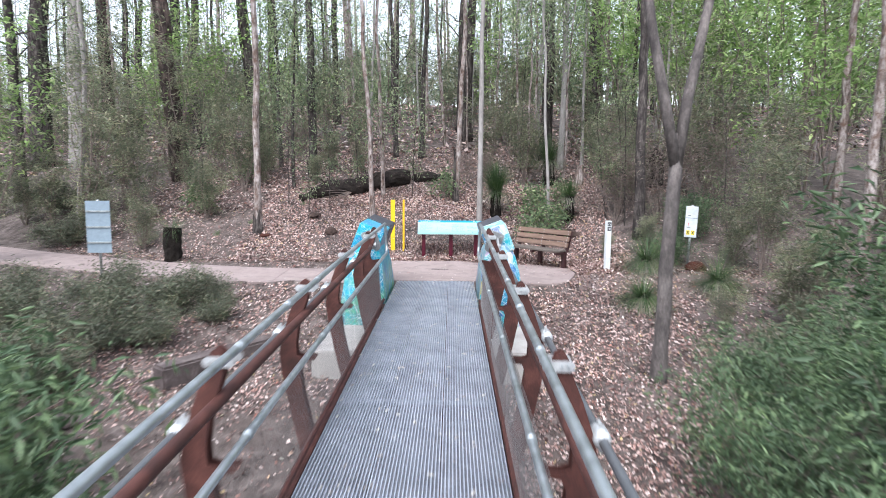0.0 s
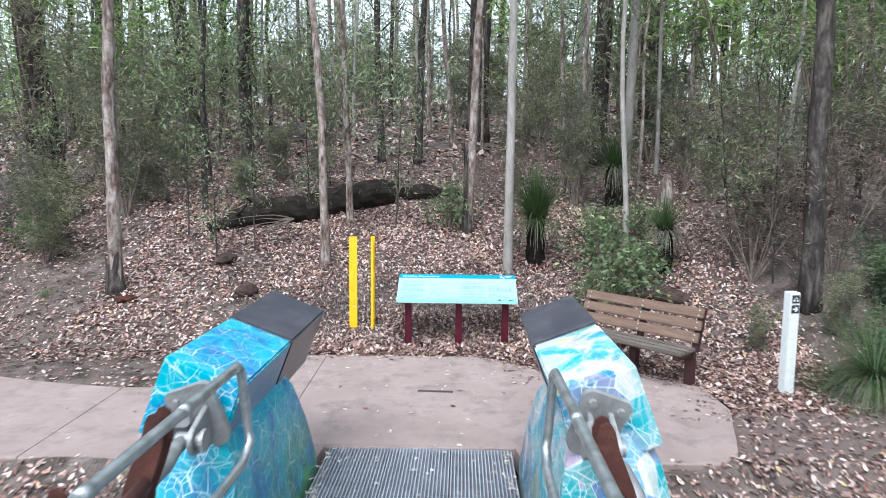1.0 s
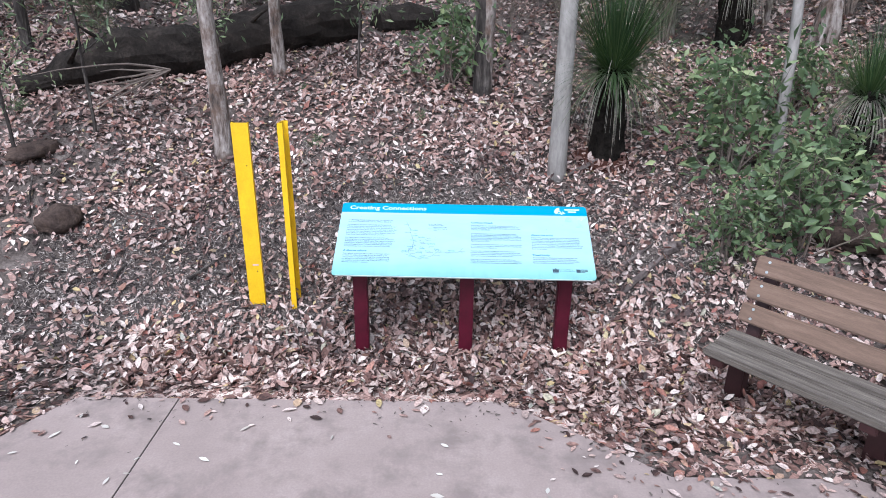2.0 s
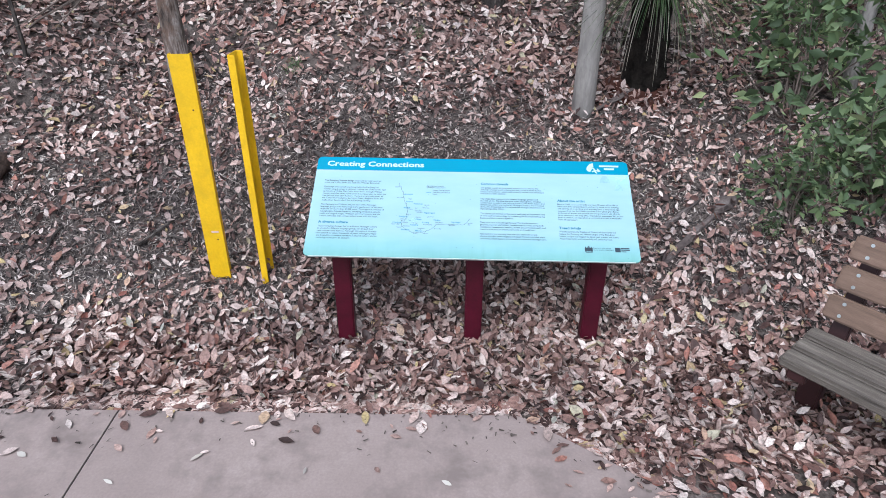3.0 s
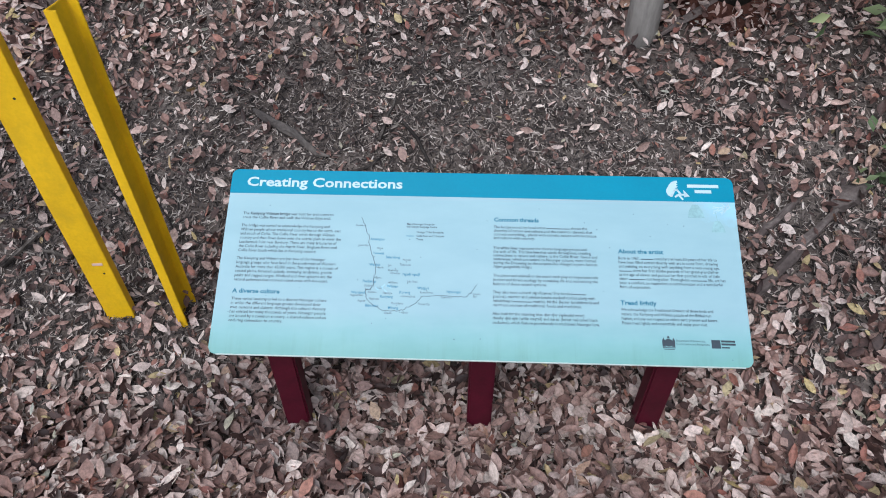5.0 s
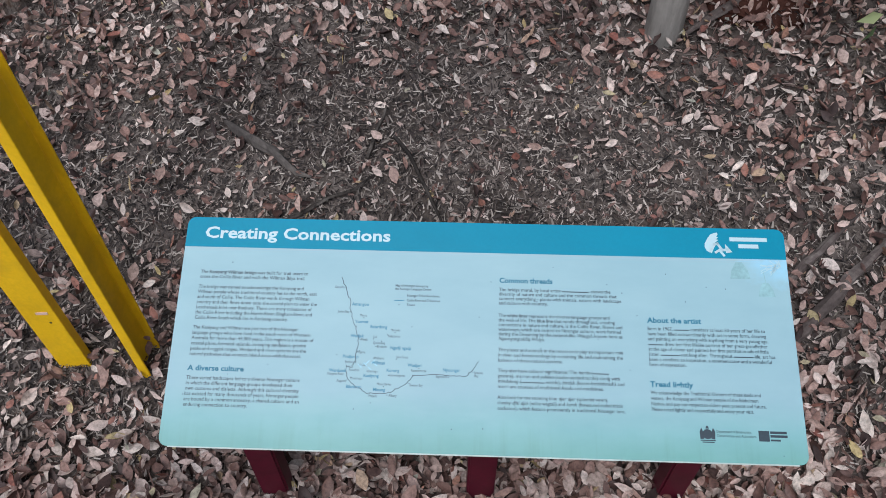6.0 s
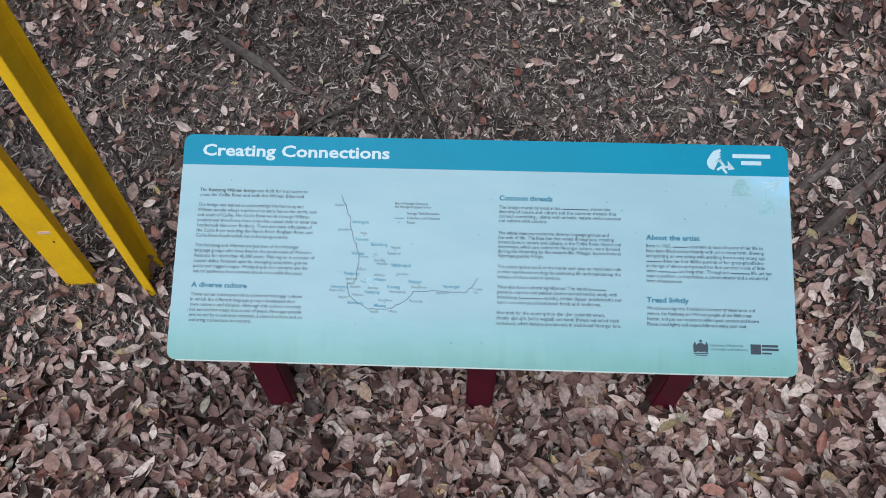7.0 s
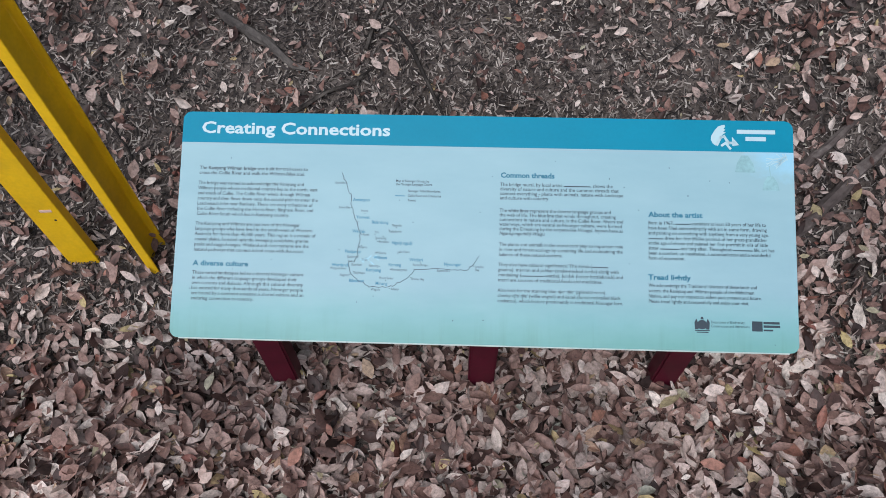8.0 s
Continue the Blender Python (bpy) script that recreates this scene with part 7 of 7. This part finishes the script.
ob.matrix_world = BR

# bark chips and twigs in the soil
SLIVER = np.array([(0, 0.5, 0), (0.1, -0.5, 0.02), (0.95, -0.3, 0.05), (1, 0.4, 0.03)])
SLIVER_F = np.array([(0, 1, 2, 3)])
n = 170000
x, y = rs.uniform(-2.6, 2.6, n), rs.uniform(14.2, 16.8, n)
ok = (on_slab(x, y, 0.02) < 0.5) & (rs.uniform(0, 1, n) < 1.1 - 0.86 * patchy(x, y))
litter("bark_chips", "dark bark chips and broken twigs in the soil", x[ok], y[ok], SLIVER, SLIVER_F, 0.024, 1.0, M_CHIP, pile=0.016, narrow=(0.05, 0.28), tumble=0.25)
n = 9000
x, y = rs.uniform(-3.2, 3.0, n), rs.uniform(12.4, 14.9, n)
ok = (on_slab(x, y, 0.0) > 0.5) & (on_slab(x, y, -0.1 * np.abs(rs.normal(size=n)) ** 1.4) < 0.5)
litter("edge_debris", "dark crumbs of bark and soil along the edge of the concrete", x[ok], y[ok], SLIVER, SLIVER_F, 0.016, 0.6, M_CRUMB, pile=0.004, narrow=(0.12, 0.5), tumble=0.05)
g = Geo()
for k in range(70):
    x, y = rng.uniform(-3.2, 3.4), rng.uniform(14.6, 18)
    a, ln = rng.uniform(0, 6.28), rng.uniform(0.12, 0.42)
    pts = []
    for q in range(5):
        px, py = x + math.cos(a) * ln * q / 4 + rng.uniform(-0.01, 0.01), y + math.sin(a) * ln * q / 4 + rng.uniform(-0.01, 0.01)
        pts.append((px, py, max(float(land(px, py)), -0.01) + 0.022 + rng.uniform(0, 0.012)))
    r = rng.uniform(0.003, 0.009)
    g.tube(pts, [r, r, r * 0.9, r * 0.8, r * 0.5], 5)
tagged(part("fallen_twigs", g, M_BARK_DARK), "thin fallen twigs on the leaf litter", "twigs", kind="stuff")

for k, (x1, y1, x2, y2, w) in enumerate(((-0.7, 16.03, -0.35, 15.79, 0.024), (1.28, 15.22, 1.72, 15.6, 0.024), (1.3, 15.42, 1.62, 15.66, 0.016), (1.66, 15.57, 1.84, 15.65, 0.045), (1.1, 16.4, 1.9, 16.9, 0.02))):
    a, b = Vector(at(x1, y1, 0.02)), Vector(at(x2, y2, 0.02))
    wf = thing("wood_fragment", Matrix.Identity(4), "grey splintered piece of dead wood on the ground", "wood", "dead wood pieces")
    pts = [a.lerp(b, q / 7) + Vector((rng.uniform(-0.008, 0.008), rng.uniform(-0.008, 0.008), rng.uniform(0, 0.012))) for q in range(8)]
    part("splinter", Geo().tube(pts, [w * s for s in (0.35, 0.8, 1, 0.95, 0.9, 0.7, 0.5, 0.15)], 7, True, 0.25, rng), M_BARK_FORK if k == 0 else M_TIMBER, wf)
